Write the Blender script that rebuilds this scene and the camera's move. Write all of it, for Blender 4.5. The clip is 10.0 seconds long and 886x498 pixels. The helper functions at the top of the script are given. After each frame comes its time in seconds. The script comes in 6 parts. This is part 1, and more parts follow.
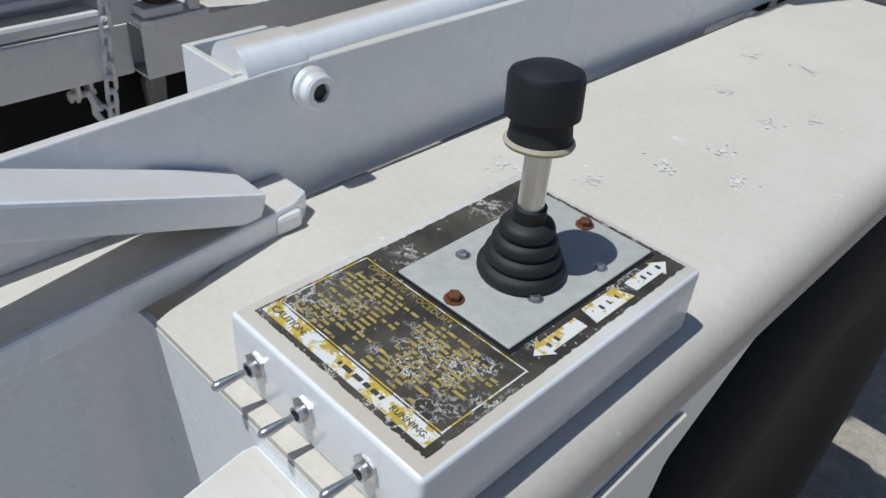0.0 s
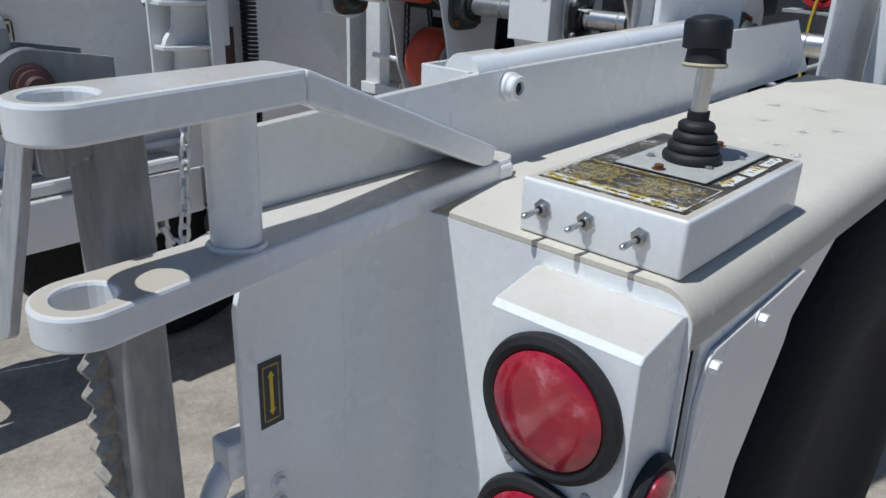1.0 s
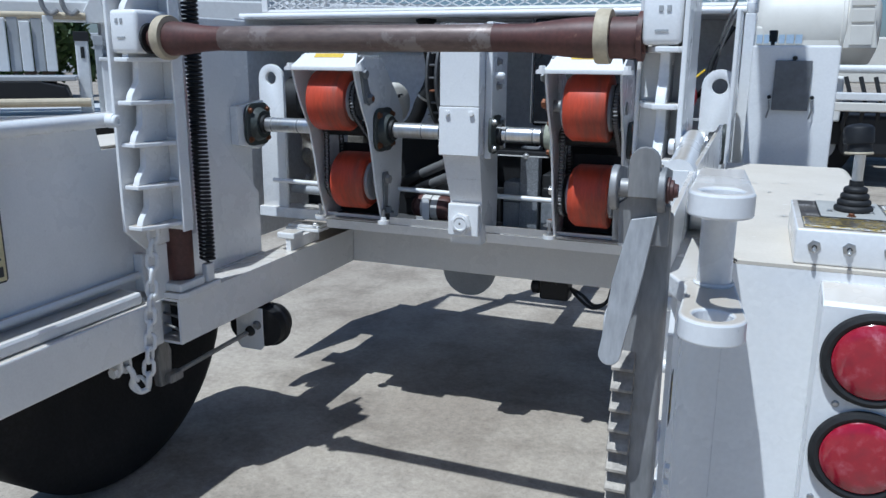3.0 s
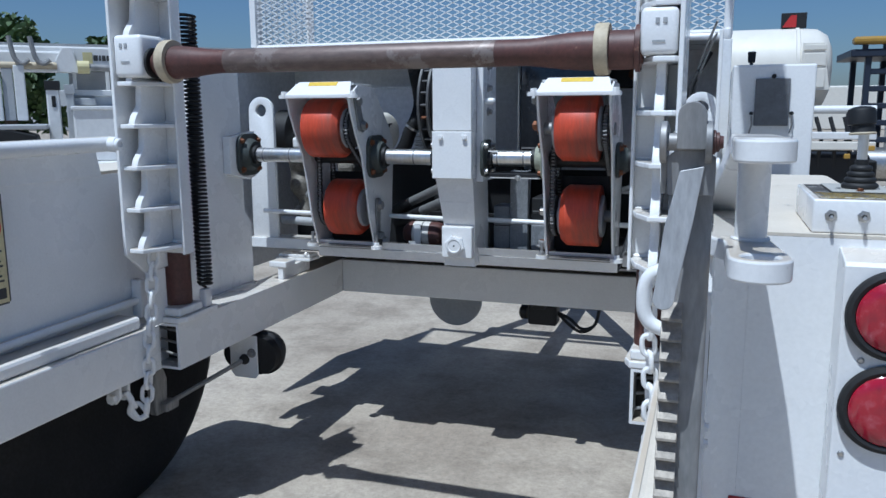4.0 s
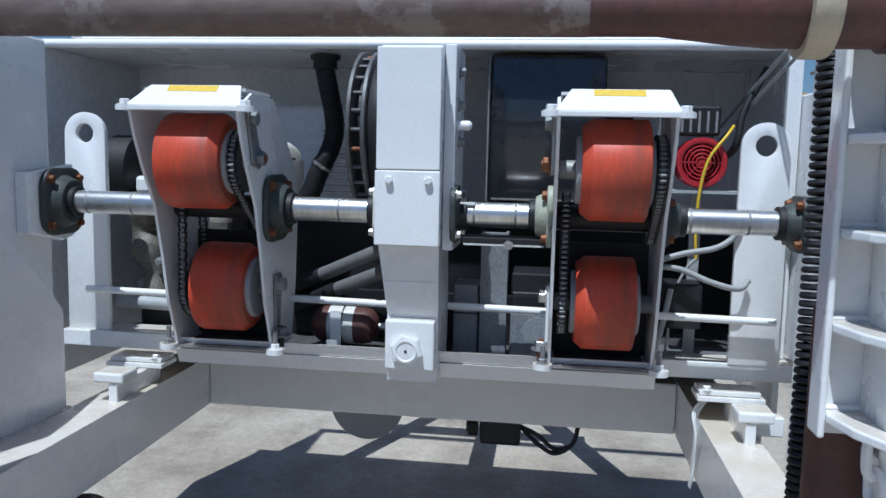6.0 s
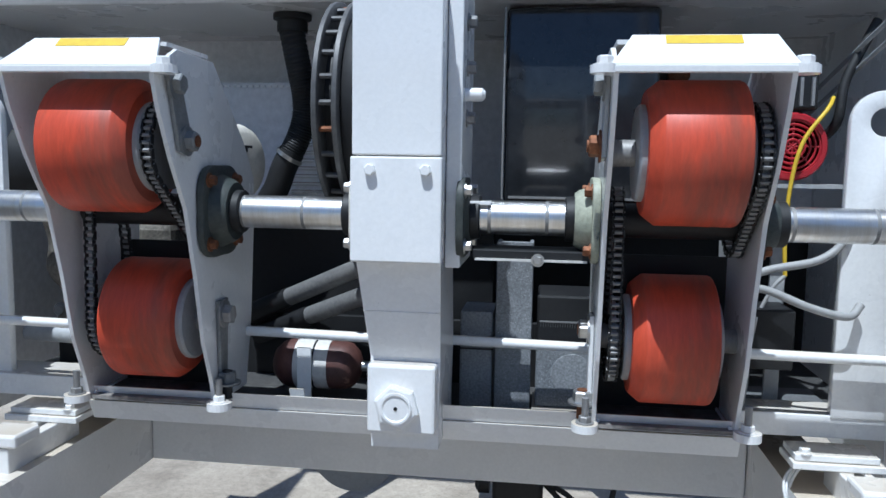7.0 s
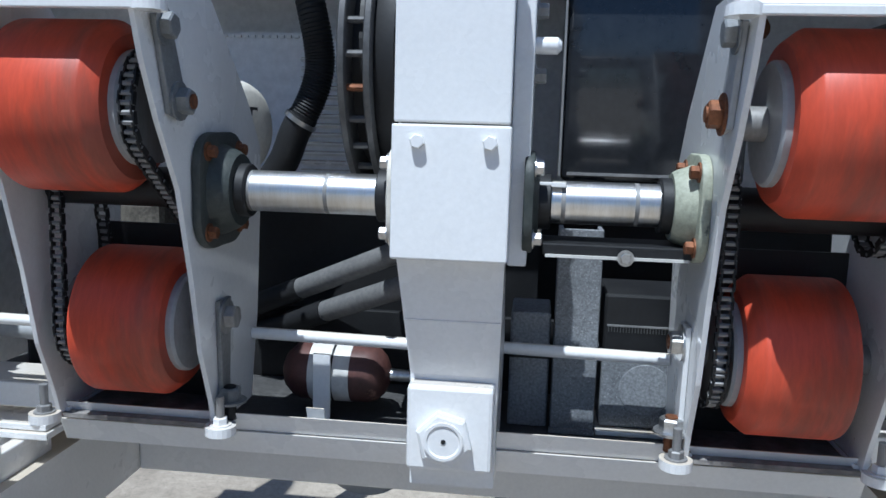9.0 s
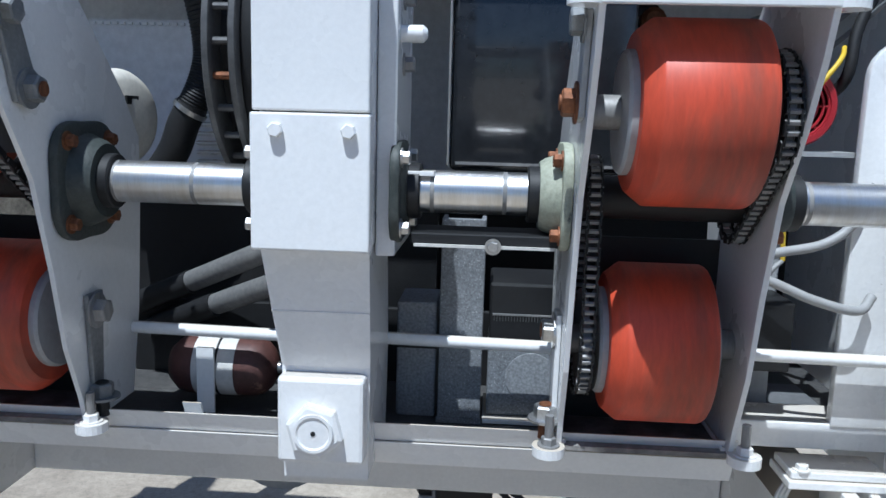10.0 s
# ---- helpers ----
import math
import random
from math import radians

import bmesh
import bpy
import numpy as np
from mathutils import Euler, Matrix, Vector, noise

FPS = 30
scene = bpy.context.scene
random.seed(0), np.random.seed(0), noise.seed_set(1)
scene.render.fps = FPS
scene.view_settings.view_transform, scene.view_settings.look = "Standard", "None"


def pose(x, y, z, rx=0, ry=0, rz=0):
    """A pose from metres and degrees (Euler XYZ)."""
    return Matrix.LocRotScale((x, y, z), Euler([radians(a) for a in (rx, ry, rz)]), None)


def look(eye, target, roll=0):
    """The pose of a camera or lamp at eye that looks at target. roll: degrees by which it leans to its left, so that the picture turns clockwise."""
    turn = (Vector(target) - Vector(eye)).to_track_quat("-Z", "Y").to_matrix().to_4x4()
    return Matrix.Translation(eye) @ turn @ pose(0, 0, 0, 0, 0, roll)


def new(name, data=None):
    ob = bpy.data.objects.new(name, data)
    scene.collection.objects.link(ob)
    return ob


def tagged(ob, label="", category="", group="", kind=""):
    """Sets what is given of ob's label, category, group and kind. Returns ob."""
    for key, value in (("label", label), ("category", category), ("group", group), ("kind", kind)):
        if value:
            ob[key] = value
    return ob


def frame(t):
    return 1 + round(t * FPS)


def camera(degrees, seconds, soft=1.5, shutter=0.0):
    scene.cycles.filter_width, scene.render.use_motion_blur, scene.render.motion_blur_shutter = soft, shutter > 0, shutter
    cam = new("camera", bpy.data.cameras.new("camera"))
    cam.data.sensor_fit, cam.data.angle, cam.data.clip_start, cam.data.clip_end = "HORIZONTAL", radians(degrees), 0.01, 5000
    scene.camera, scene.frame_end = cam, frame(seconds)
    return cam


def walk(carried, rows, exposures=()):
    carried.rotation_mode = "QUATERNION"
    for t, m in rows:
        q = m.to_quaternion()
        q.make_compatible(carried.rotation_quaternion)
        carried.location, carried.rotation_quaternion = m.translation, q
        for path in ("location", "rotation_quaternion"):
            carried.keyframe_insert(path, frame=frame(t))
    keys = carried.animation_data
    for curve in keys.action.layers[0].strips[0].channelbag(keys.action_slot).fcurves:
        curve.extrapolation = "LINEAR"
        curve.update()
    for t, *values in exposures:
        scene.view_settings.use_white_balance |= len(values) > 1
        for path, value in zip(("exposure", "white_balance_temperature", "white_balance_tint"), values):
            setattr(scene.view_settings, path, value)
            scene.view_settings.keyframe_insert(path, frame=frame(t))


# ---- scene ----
cam = camera(58.8, 10.0)
PATH = [
    (0, (-0.019, -0.002, 1.673), (-1.109, 1.201, 0.506), 5.0),
    (0.5, (0.023, -0.141, 1.646), (-1.158, 1.154, 0.681), 3.0),
    (1, (0.062, -0.395, 1.576), (-1.156, 0.996, 0.814), 2.2),
    (1.5, (-0.006, -0.551, 1.538), (-1.14, 0.948, 0.855), 2.8),
    (2, (-0.178, -0.631, 1.523), (-1.171, 0.985, 0.89), 2.5),
    (2.5, (-0.346, -0.82, 1.565), (-1.189, 0.905, 1.006), 1.8),
    (3, (-0.412, -1.061, 1.606), (-1.122, 0.747, 1.13), 0.4),
    (3.2, (-0.409, -1.109, 1.593), (-1.082, 0.726, 1.173), -0.1),
    (4.3, (-0.611, -1.166, 1.492), (-1.217, 0.708, 1.147), -0.4),
    (4.5, (-0.716, -1.089, 1.497), (-1.265, 0.801, 1.142), -0.3),
    (5, (-0.883, -0.773, 1.468), (-1.273, 1.158, 1.121), 0.3),
    (5.5, (-0.963, -0.458, 1.483), (-1.282, 1.496, 1.196), 1.1),
    (6, (-1.09, -0.161, 1.453), (-1.354, 1.808, 1.229), 1.3),
    (6.2, (-1.135, -0.065, 1.441), (-1.378, 1.909, 1.233), 1.3),
    (7.3, (-1.199, 0.501, 1.412), (-1.481, 2.469, 1.193), 0.6),
    (7.5, (-1.277, 0.562, 1.422), (-1.596, 2.521, 1.177), 0.9),
    (8, (-1.388, 0.626, 1.43), (-1.726, 2.578, 1.156), 0.8),
    (8.5, (-1.367, 0.635, 1.423), (-1.693, 2.586, 1.132), 1.2),
    (9, (-1.31, 0.647, 1.423), (-1.541, 2.61, 1.118), 1.6),
    (9.5, (-1.249, 0.658, 1.417), (-1.393, 2.629, 1.108), 1.8),
    (10, (-1.189, 0.665, 1.422), (-1.308, 2.635, 1.1), 1.6),
]
walk(cam, [(t, look(eye, target, roll)) for t, eye, target, roll in PATH],
     exposures=[(0.0, -0.36, 5450, 6), (1.0, -0.28, 5400, 6), (2.0, -0.10, 5200, 6), (5.0, -0.10, 5000, 6),
                (6.0, -0.02, 5050, 6), (7.5, 0.22, 5130, 6), (10.0, 0.22, 5130, 6)])

# ---- world, sun ----
GROUND = 0.075
SUN_WAY = Vector((0.135, 0.377, -1.0))            # the way the sunlight travels
world = bpy.data.worlds.new("sky_world")
scene.world = world
world.use_nodes = True
wn = world.node_tree
wbg = wn.nodes["Background"]
sky = wn.nodes.new("ShaderNodeTexSky")
sky.sky_type = "NISHITA"
sky.sun_disc = False
sky.sun_elevation = radians(67.8)
sky.sun_rotation = radians(199.7)
sky.air_density, sky.dust_density, sky.ozone_density = 1.0, 1.0, 5.0
wn.links.new(sky.outputs[0], wbg.inputs[0])
wbg.inputs[1].default_value = 0.062
sun_data = bpy.data.lights.new("sun", "SUN")
sun_data.energy, sun_data.angle, sun_data.color = 4.6, radians(0.53), (1.0, 0.93, 0.82)
sun = new("sun", sun_data)
sun.matrix_world = look((0, 0, 20), Vector((0, 0, 20)) + SUN_WAY)

# ---- materials ----
def nodes_of(name):
    m = bpy.data.materials.new(name)
    m.use_nodes = True
    nt = m.node_tree
    return m, nt, nt.nodes["Principled BSDF"]


def ramp(nt, stops, interp="LINEAR"):
    r = nt.nodes.new("ShaderNodeValToRGB")
    r.color_ramp.interpolation = interp
    e = r.color_ramp.elements
    while len(e) < len(stops):
        e.new(0.5)
    for k, (p, c) in zip(e, stops):
        k.position, k.color = p, (*c, 1) if len(c) == 3 else c
    return r


def noise_tex(nt, scale, detail=4.0, rough=0.6, stretch=None):
    co = nt.nodes.new("ShaderNodeTexCoord")
    n = nt.nodes.new("ShaderNodeTexNoise")
    n.inputs["Scale"].default_value = scale
    n.inputs["Detail"].default_value = detail
    n.inputs["Roughness"].default_value = rough
    if stretch:
        mp = nt.nodes.new("ShaderNodeMapping")
        mp.inputs["Scale"].default_value = stretch
        nt.links.new(co.outputs["Object"], mp.inputs[0])
        nt.links.new(mp.outputs[0], n.inputs["Vector"])
    else:
        nt.links.new(co.outputs["Object"], n.inputs["Vector"])
    return n


def mixed(nt, fac, a, b):
    m = nt.nodes.new("ShaderNodeMix")
    m.data_type = "RGBA"
    for s, v in ((6, a), (7, b)):
        if isinstance(v, tuple):
            m.inputs[s].default_value = (*v, 1)
        else:
            nt.links.new(v, m.inputs[s])
    if isinstance(fac, float):
        m.inputs[0].default_value = fac
    else:
        nt.links.new(fac, m.inputs[0])
    return m.outputs[2]


def surface(name, base, other, scale=6.0, rough=(0.4, 0.6), metal=0.0, fine=60.0, fine_amount=0.08,
            bump=0.05, spread=(0.35, 0.7), stretch=None, spots=None, coat=0.0, dust=None):
    """Two colours mingled by broad noise, fine grain over them, rough spots of a third colour, and light relief."""
    m, nt, p = nodes_of(name)
    big, small = noise_tex(nt, scale, 5, 0.62, stretch), noise_tex(nt, fine, 3, 0.6, stretch)
    r = ramp(nt, [(spread[0], (0, 0, 0)), (spread[1], (1, 1, 1))])
    nt.links.new(big.outputs[0], r.inputs[0])
    col = mixed(nt, r.outputs[0], base, other)
    g = ramp(nt, [(0.3, (1 - fine_amount * 2,) * 3), (0.7, (1 + fine_amount,) * 3)])
    nt.links.new(small.outputs[0], g.inputs[0])
    mul = nt.nodes.new("ShaderNodeMix")
    mul.data_type, mul.blend_type = "RGBA", "MULTIPLY"
    mul.inputs[0].default_value = 1.0
    nt.links.new(col, mul.inputs[6])
    nt.links.new(g.outputs[0], mul.inputs[7])
    col = mul.outputs[2]
    if spots:
        colour, sscale, level = spots
        sn = noise_tex(nt, sscale, 6, 0.7)
        sr = ramp(nt, [(level, (0, 0, 0)), (level + 0.04, (1, 1, 1))])
        nt.links.new(sn.outputs[0], sr.inputs[0])
        col = mixed(nt, sr.outputs[0], col, colour)
    if dust:
        geo, sep = nt.nodes.new("ShaderNodeNewGeometry"), nt.nodes.new("ShaderNodeSeparateXYZ")
        nt.links.new(geo.outputs["Normal"], sep.inputs[0])
        up = ramp(nt, [(0.86, (0, 0, 0)), (0.97, (1, 1, 1))])
        nt.links.new(sep.outputs[2], up.inputs[0])
        dn = ramp(nt, [(0.30, (0.45,) * 3), (0.62, (1, 1, 1))])
        nt.links.new(big.outputs[0], dn.inputs[0])
        k = nt.nodes.new("ShaderNodeMath")
        k.operation = "MULTIPLY"
        nt.links.new(up.outputs[0], k.inputs[0])
        nt.links.new(dn.outputs[0], k.inputs[1])
        col = mixed(nt, k.outputs[0], col, dust)
    nt.links.new(col, p.inputs["Base Color"])
    rr = nt.nodes.new("ShaderNodeMapRange")
    rr.inputs[3].default_value, rr.inputs[4].default_value = rough
    nt.links.new(big.outputs[0], rr.inputs[0])
    nt.links.new(rr.outputs[0], p.inputs["Roughness"])
    p.inputs["Metallic"].default_value = metal
    p.inputs["Coat Weight"].default_value = coat
    if bump:
        b = nt.nodes.new("ShaderNodeBump")
        b.inputs["Strength"].default_value, b.inputs["Distance"].default_value = bump, 0.004
        nt.links.new(small.outputs[0], b.inputs["Height"])
        nt.links.new(b.outputs[0], p.inputs["Normal"])
    return m


def plain(name, colour, rough=0.5, metal=0.0):
    return surface(name, colour, tuple(c * 0.82 for c in colour), 9, (rough * 0.8, min(1, rough * 1.2)), metal, 90, 0.06, 0.04)


WHITE = surface("white_machine_paint", (0.88, 0.88, 0.875), (0.80, 0.80, 0.795), 3.0, (0.18, 0.38), 0, 130, 0.02, 0.035,
                spots=((0.5, 0.48, 0.44), 34, 0.71), coat=0.3, dust=(0.55, 0.48, 0.385))
DUSTY = surface("dusty_white_paint", (0.64, 0.585, 0.50), (0.57, 0.515, 0.43), 5.0, (0.55, 0.8), 0, 160, 0.03, 0.05,
                spots=((0.74, 0.72, 0.68), 13, 0.665))
GREYPAINT = surface("grey_paint", (0.42, 0.43, 0.44), (0.34, 0.35, 0.36), 5, (0.4, 0.6), 0, 90, 0.05, 0.05)
BACKWALL = surface("grey_back_wall", (0.80, 0.805, 0.82), (0.72, 0.725, 0.74), 3, (0.4, 0.6), 0, 50, 0.06, 0.03, spots=((0.18, 0.17, 0.16), 20, 0.7))
DARKPANEL = surface("dark_grey_panel", (0.16, 0.165, 0.175), (0.11, 0.115, 0.12), 3, (0.35, 0.55), 0, 50, 0.1, 0.04,
                    spots=((0.3, 0.29, 0.27), 30, 0.7))
# Black paint, also on sheets that stand in for shade inside the machine.
BLACK = surface("black_paint_and_shade", (0.007, 0.0075, 0.009), (0.014, 0.014, 0.015), 6, (0.45, 0.7), 0, 80, 0.15, 0.06)
RUBBER = surface("black_rubber", (0.010, 0.010, 0.011), (0.020, 0.020, 0.020), 10, (0.5, 0.75), 0, 120, 0.12, 0.05)
TYRE = surface("tyre_rubber", (0.010, 0.011, 0.013), (0.020, 0.020, 0.021), 5, (0.7, 0.9), 0, 90, 0.15, 0.1)
TYRE.node_tree.nodes["Principled BSDF"].inputs["Specular IOR Level"].default_value = 0.25
RED = surface("red_polyurethane", (0.57, 0.074, 0.030), (0.30, 0.070, 0.040), 8, (0.38, 0.58), 0, 60, 0.07, 0.05,
              spread=(0.46, 0.66), stretch=(2.4, 0.5, 0.5), spots=((0.16, 0.06, 0.035), 9, 0.69))
CHROME = surface("polished_shaft_steel", (0.80, 0.80, 0.80), (0.64, 0.62, 0.58), 8, (0.24, 0.40), 1.0, 120, 0.04, 0.02, stretch=(8, 1, 1),
                 spots=((0.35, 0.2, 0.1), 22, 0.71))
STEEL = surface("weathered_steel", (0.34, 0.33, 0.32), (0.20, 0.205, 0.21), 14, (0.42, 0.65), 0.35, 110, 0.1, 0.06, stretch=(1, 1, 0.25))
BRIGHT = surface("zinc_steel", (0.6, 0.6, 0.6), (0.45, 0.44, 0.42), 30, (0.25, 0.4), 0.9, 200, 0.08, 0.04)
RUST = surface("rusty_brown_primer", (0.115, 0.045, 0.036), (0.075, 0.036, 0.031), 9, (0.4, 0.65), 0, 80, 0.12, 0.06,
               spots=((0.24, 0.13, 0.09), 16, 0.63))
WORNPIPE = surface("rubbed_pipe_steel", (0.20, 0.155, 0.135), (0.13, 0.085, 0.072), 9, (0.35, 0.55), 0.2, 80, 0.12, 0.05, stretch=(0.4, 1, 1),
                   spots=((0.24, 0.20, 0.18), 9, 0.56))
BRIGHTWORN = surface("rubbed_bare_steel", (0.50, 0.50, 0.50), (0.34, 0.34, 0.345), 12, (0.35, 0.55), 0.25, 150, 0.1, 0.06, stretch=(1, 1, 0.2),
                     spots=((0.22, 0.17, 0.13), 30, 0.66))
PALEGREEN = surface("pale_green_casting", (0.42, 0.43, 0.33), (0.30, 0.32, 0.25), 25, (0.45, 0.65), 0, 150, 0.1, 0.12, spots=((0.06, 0.07, 0.065), 26, 0.60))
RUSTBOLT = surface("rusty_bolt", (0.26, 0.105, 0.045), (0.13, 0.055, 0.03), 60, (0.5, 0.7), 0.5, 200, 0.15, 0.1)
OLIVE = surface("dark_green_casting", (0.035, 0.045, 0.042), (0.06, 0.065, 0.06), 30, (0.45, 0.65), 0, 150, 0.12, 0.2)
COVERCREAM = surface("cream_white_casting", (0.74, 0.71, 0.63), (0.62, 0.59, 0.52), 8, (0.4, 0.6), 0, 120, 0.05, 0.05)
YELLOW = plain("yellow_paint", (0.75, 0.52, 0.03), 0.5)
CREAM = plain("weathered_cream_plastic", (0.55, 0.47, 0.33), 0.6)


def decal_material():
    """Weathered dark decal film, browned by the sun, with a net of white cracks where it has lifted."""
    m, nt, p = nodes_of("worn_decal_film")
    tone, crack, where, fine = noise_tex(nt, 22, 5), noise_tex(nt, 95, 5, 0.7), noise_tex(nt, 18, 4), noise_tex(nt, 260, 3)
    r0 = ramp(nt, [(0.35, (0.030, 0.025, 0.019)), (0.65, (0.095, 0.080, 0.058))])
    nt.links.new(tone.outputs[0], r0.inputs[0])
    r1 = ramp(nt, [(0.476, (0, 0, 0)), (0.490, (1, 1, 1)), (0.510, (1, 1, 1)), (0.524, (0, 0, 0))])
    nt.links.new(crack.outputs[0], r1.inputs[0])
    r2 = ramp(nt, [(0.50, (0, 0, 0)), (0.58, (1, 1, 1))])
    nt.links.new(where.outputs[0], r2.inputs[0])
    k = nt.nodes.new("ShaderNodeMath")
    k.operation = "MULTIPLY"
    nt.links.new(r1.outputs[0], k.inputs[0])
    nt.links.new(r2.outputs[0], k.inputs[1])
    col = mixed(nt, k.outputs[0], r0.outputs[0], (0.62, 0.59, 0.54))
    r3 = ramp(nt, [(0.66, (0, 0, 0)), (0.70, (1, 1, 1))])
    nt.links.new(fine.outputs[0], r3.inputs[0])
    nt.links.new(mixed(nt, r3.outputs[0], col, (0.5, 0.46, 0.38)), p.inputs["Base Color"])
    p.inputs["Roughness"].default_value = 0.45
    b = nt.nodes.new("ShaderNodeBump")
    b.inputs["Strength"].default_value, b.inputs["Distance"].default_value = 0.3, 0.002
    nt.links.new(crack.outputs[0], b.inputs["Height"])
    nt.links.new(b.outputs[0], p.inputs["Normal"])
    return m


DECALBLACK = decal_material()
DECALYELLOW = surface("worn_yellow_decal", (0.62, 0.42, 0.03), (0.45, 0.33, 0.05), 60, (0.4, 0.6), 0, 200, 0.1, 0.02,
                      spots=((0.70, 0.68, 0.63), 55, 0.475))
DECALTEXT = surface("decal_yellow_print", (0.46, 0.34, 0.085), (0.30, 0.23, 0.075), 90, (0.4, 0.6), 0, 300, 0.1, 0.02, spots=((0.09, 0.08, 0.06), 240, 0.55))
DECALWHITE = plain("decal_white_print", (0.7, 0.68, 0.64), 0.5)
PRINTDARK = plain("dark_print", (0.05, 0.05, 0.05), 0.6)


def concrete_material():
    """Pale poured concrete: cloudy tone, dark drips and tyre rubs, pale scuffs, fine pitted grain."""
    m, nt, p = nodes_of("stained_concrete")
    broad, mid = noise_tex(nt, 0.7, 4, 0.6), noise_tex(nt, 3.2, 6, 0.65)
    fine, pits = noise_tex(nt, 45, 4, 0.7), noise_tex(nt, 190, 2, 0.6)
    rub = noise_tex(nt, 1.5, 7, 0.75, (1.0, 0.28, 1.0))
    r1 = ramp(nt, [(0.36, (0.31, 0.262, 0.208)), (0.5, (0.388, 0.335, 0.268)), (0.66, (0.445, 0.39, 0.318))])
    nt.links.new(broad.outputs[0], r1.inputs[0])
    r2 = ramp(nt, [(0.36, (0.72, 0.71, 0.70)), (0.54, (1.0, 1.0, 1.0)), (0.70, (1.08, 1.08, 1.07))])
    nt.links.new(mid.outputs[0], r2.inputs[0])
    r3 = ramp(nt, [(0.60, (1.0, 1.0, 1.0)), (0.70, (0.66, 0.65, 0.65))])
    nt.links.new(rub.outputs[0], r3.inputs[0])
    r4 = ramp(nt, [(0.30, (0.80, 0.80, 0.80)), (0.70, (1.12, 1.12, 1.12))])
    nt.links.new(fine.outputs[0], r4.inputs[0])
    r5 = ramp(nt, [(0.33, (0.70, 0.70, 0.70)), (0.42, (1.0, 1.0, 1.0))])
    nt.links.new(pits.outputs[0], r5.inputs[0])
    col = r1.outputs[0]
    for r in (r2, r3, r4, r5):
        mul = nt.nodes.new("ShaderNodeMix")
        mul.data_type, mul.blend_type = "RGBA", "MULTIPLY"
        mul.inputs[0].default_value = 1.0
        nt.links.new(col, mul.inputs[6])
        nt.links.new(r.outputs[0], mul.inputs[7])
        col = mul.outputs[2]
    nt.links.new(col, p.inputs["Base Color"])
    p.inputs["Roughness"].default_value = 0.9
    b = nt.nodes.new("ShaderNodeBump")
    b.inputs["Strength"].default_value, b.inputs["Distance"].default_value = 0.25, 0.004
    nt.links.new(fine.outputs[0], b.inputs["Height"])
    nt.links.new(b.outputs[0], p.inputs["Normal"])
    return m


CONCRETE = concrete_material()


def lens_material(name, colour):
    m, nt, p = nodes_of(name)
    n = noise_tex(nt, 42, 6)
    # The pink tones paint mottled sun glints into the red of the lens.
    r = ramp(nt, [(0.33, (colour[0] * 0.75, colour[1], colour[2])), (0.52, colour), (0.64, (colour[0] * 1.15, 0.05, 0.075)), (0.76, (0.62, 0.20, 0.25))])
    nt.links.new(n.outputs[0], r.inputs[0])
    nt.links.new(r.outputs[0], p.inputs["Base Color"])
    p.inputs["Roughness"].default_value = 0.18
    p.inputs["Coat Weight"].default_value = 1.0
    p.inputs["Coat Roughness"].default_value = 0.06
    p.inputs["Subsurface Weight"].default_value = 0.05
    p.inputs["Subsurface Radius"].default_value = (0.02, 0.004, 0.004)
    return m


REDLENS = lens_material("red_lamp_lens", (0.36, 0.004, 0.022))
m_glass, gnt, gp = nodes_of("window_glass")
gp.inputs["Base Color"].default_value = (0.05, 0.08, 0.08, 1)
gp.inputs["Roughness"].default_value = 0.085
GLASS = m_glass


# ---- building helpers ----
def thing(name, label, category, at=(0, 0, 0), group="", kind=""):
    e = new(name)
    e.location = at
    e.empty_display_size = 0.05
    return tagged(e, label, category, group, kind)


def move(e, x, y, z):
    """Shifts a finished thing with its parts."""
    e.location = Vector(e.location) + Vector((x, y, z))
    return e


def base_of(ob):
    p = Vector((0, 0, 0))
    while ob is not None:
        p += ob.location
        ob = ob.parent
    return p


def part(name, bm, material, parent=None, label="", smooth=False, centre=False):
    """Links a bmesh, given in world places, as one mesh under a thing or a part."""
    bmesh.ops.recalc_face_normals(bm, faces=bm.faces)
    off = base_of(parent) if parent else Vector((0, 0, 0))
    shift = Vector((0, 0, 0))
    bm.transform(Matrix.Translation(-(off + shift)))
    me = bpy.data.meshes.new(name)
    bm.to_mesh(me)
    bm.free()
    me.materials.append(material)
    if smooth:
        me.polygons.foreach_set("use_smooth", [True] * len(me.polygons))
        me.set_sharp_from_angle(angle=radians(38))
    ob = new(name, me)
    if parent:
        ob.parent = parent
    if label:
        tagged(ob, label)
    return ob


def solo(name, bm, material, label, category, group="", kind="", smooth=False):
    """A thing of a single mesh."""
    lo = Vector([min(v.co[i] for v in bm.verts) for i in range(3)])
    hi = Vector([max(v.co[i] for v in bm.verts) for i in range(3)])
    at = Vector(((lo.x + hi.x) / 2, (lo.y + hi.y) / 2, lo.z))
    bmesh.ops.recalc_face_normals(bm, faces=bm.faces)
    bm.transform(Matrix.Translation(-at))
    me = bpy.data.meshes.new(name)
    bm.to_mesh(me)
    bm.free()
    me.materials.append(material)
    if smooth:
        me.polygons.foreach_set("use_smooth", [True] * len(me.polygons))
        me.set_sharp_from_angle(angle=radians(38))
    ob = new(name, me)
    ob.location = at
    return tagged(ob, label, category, group, kind)


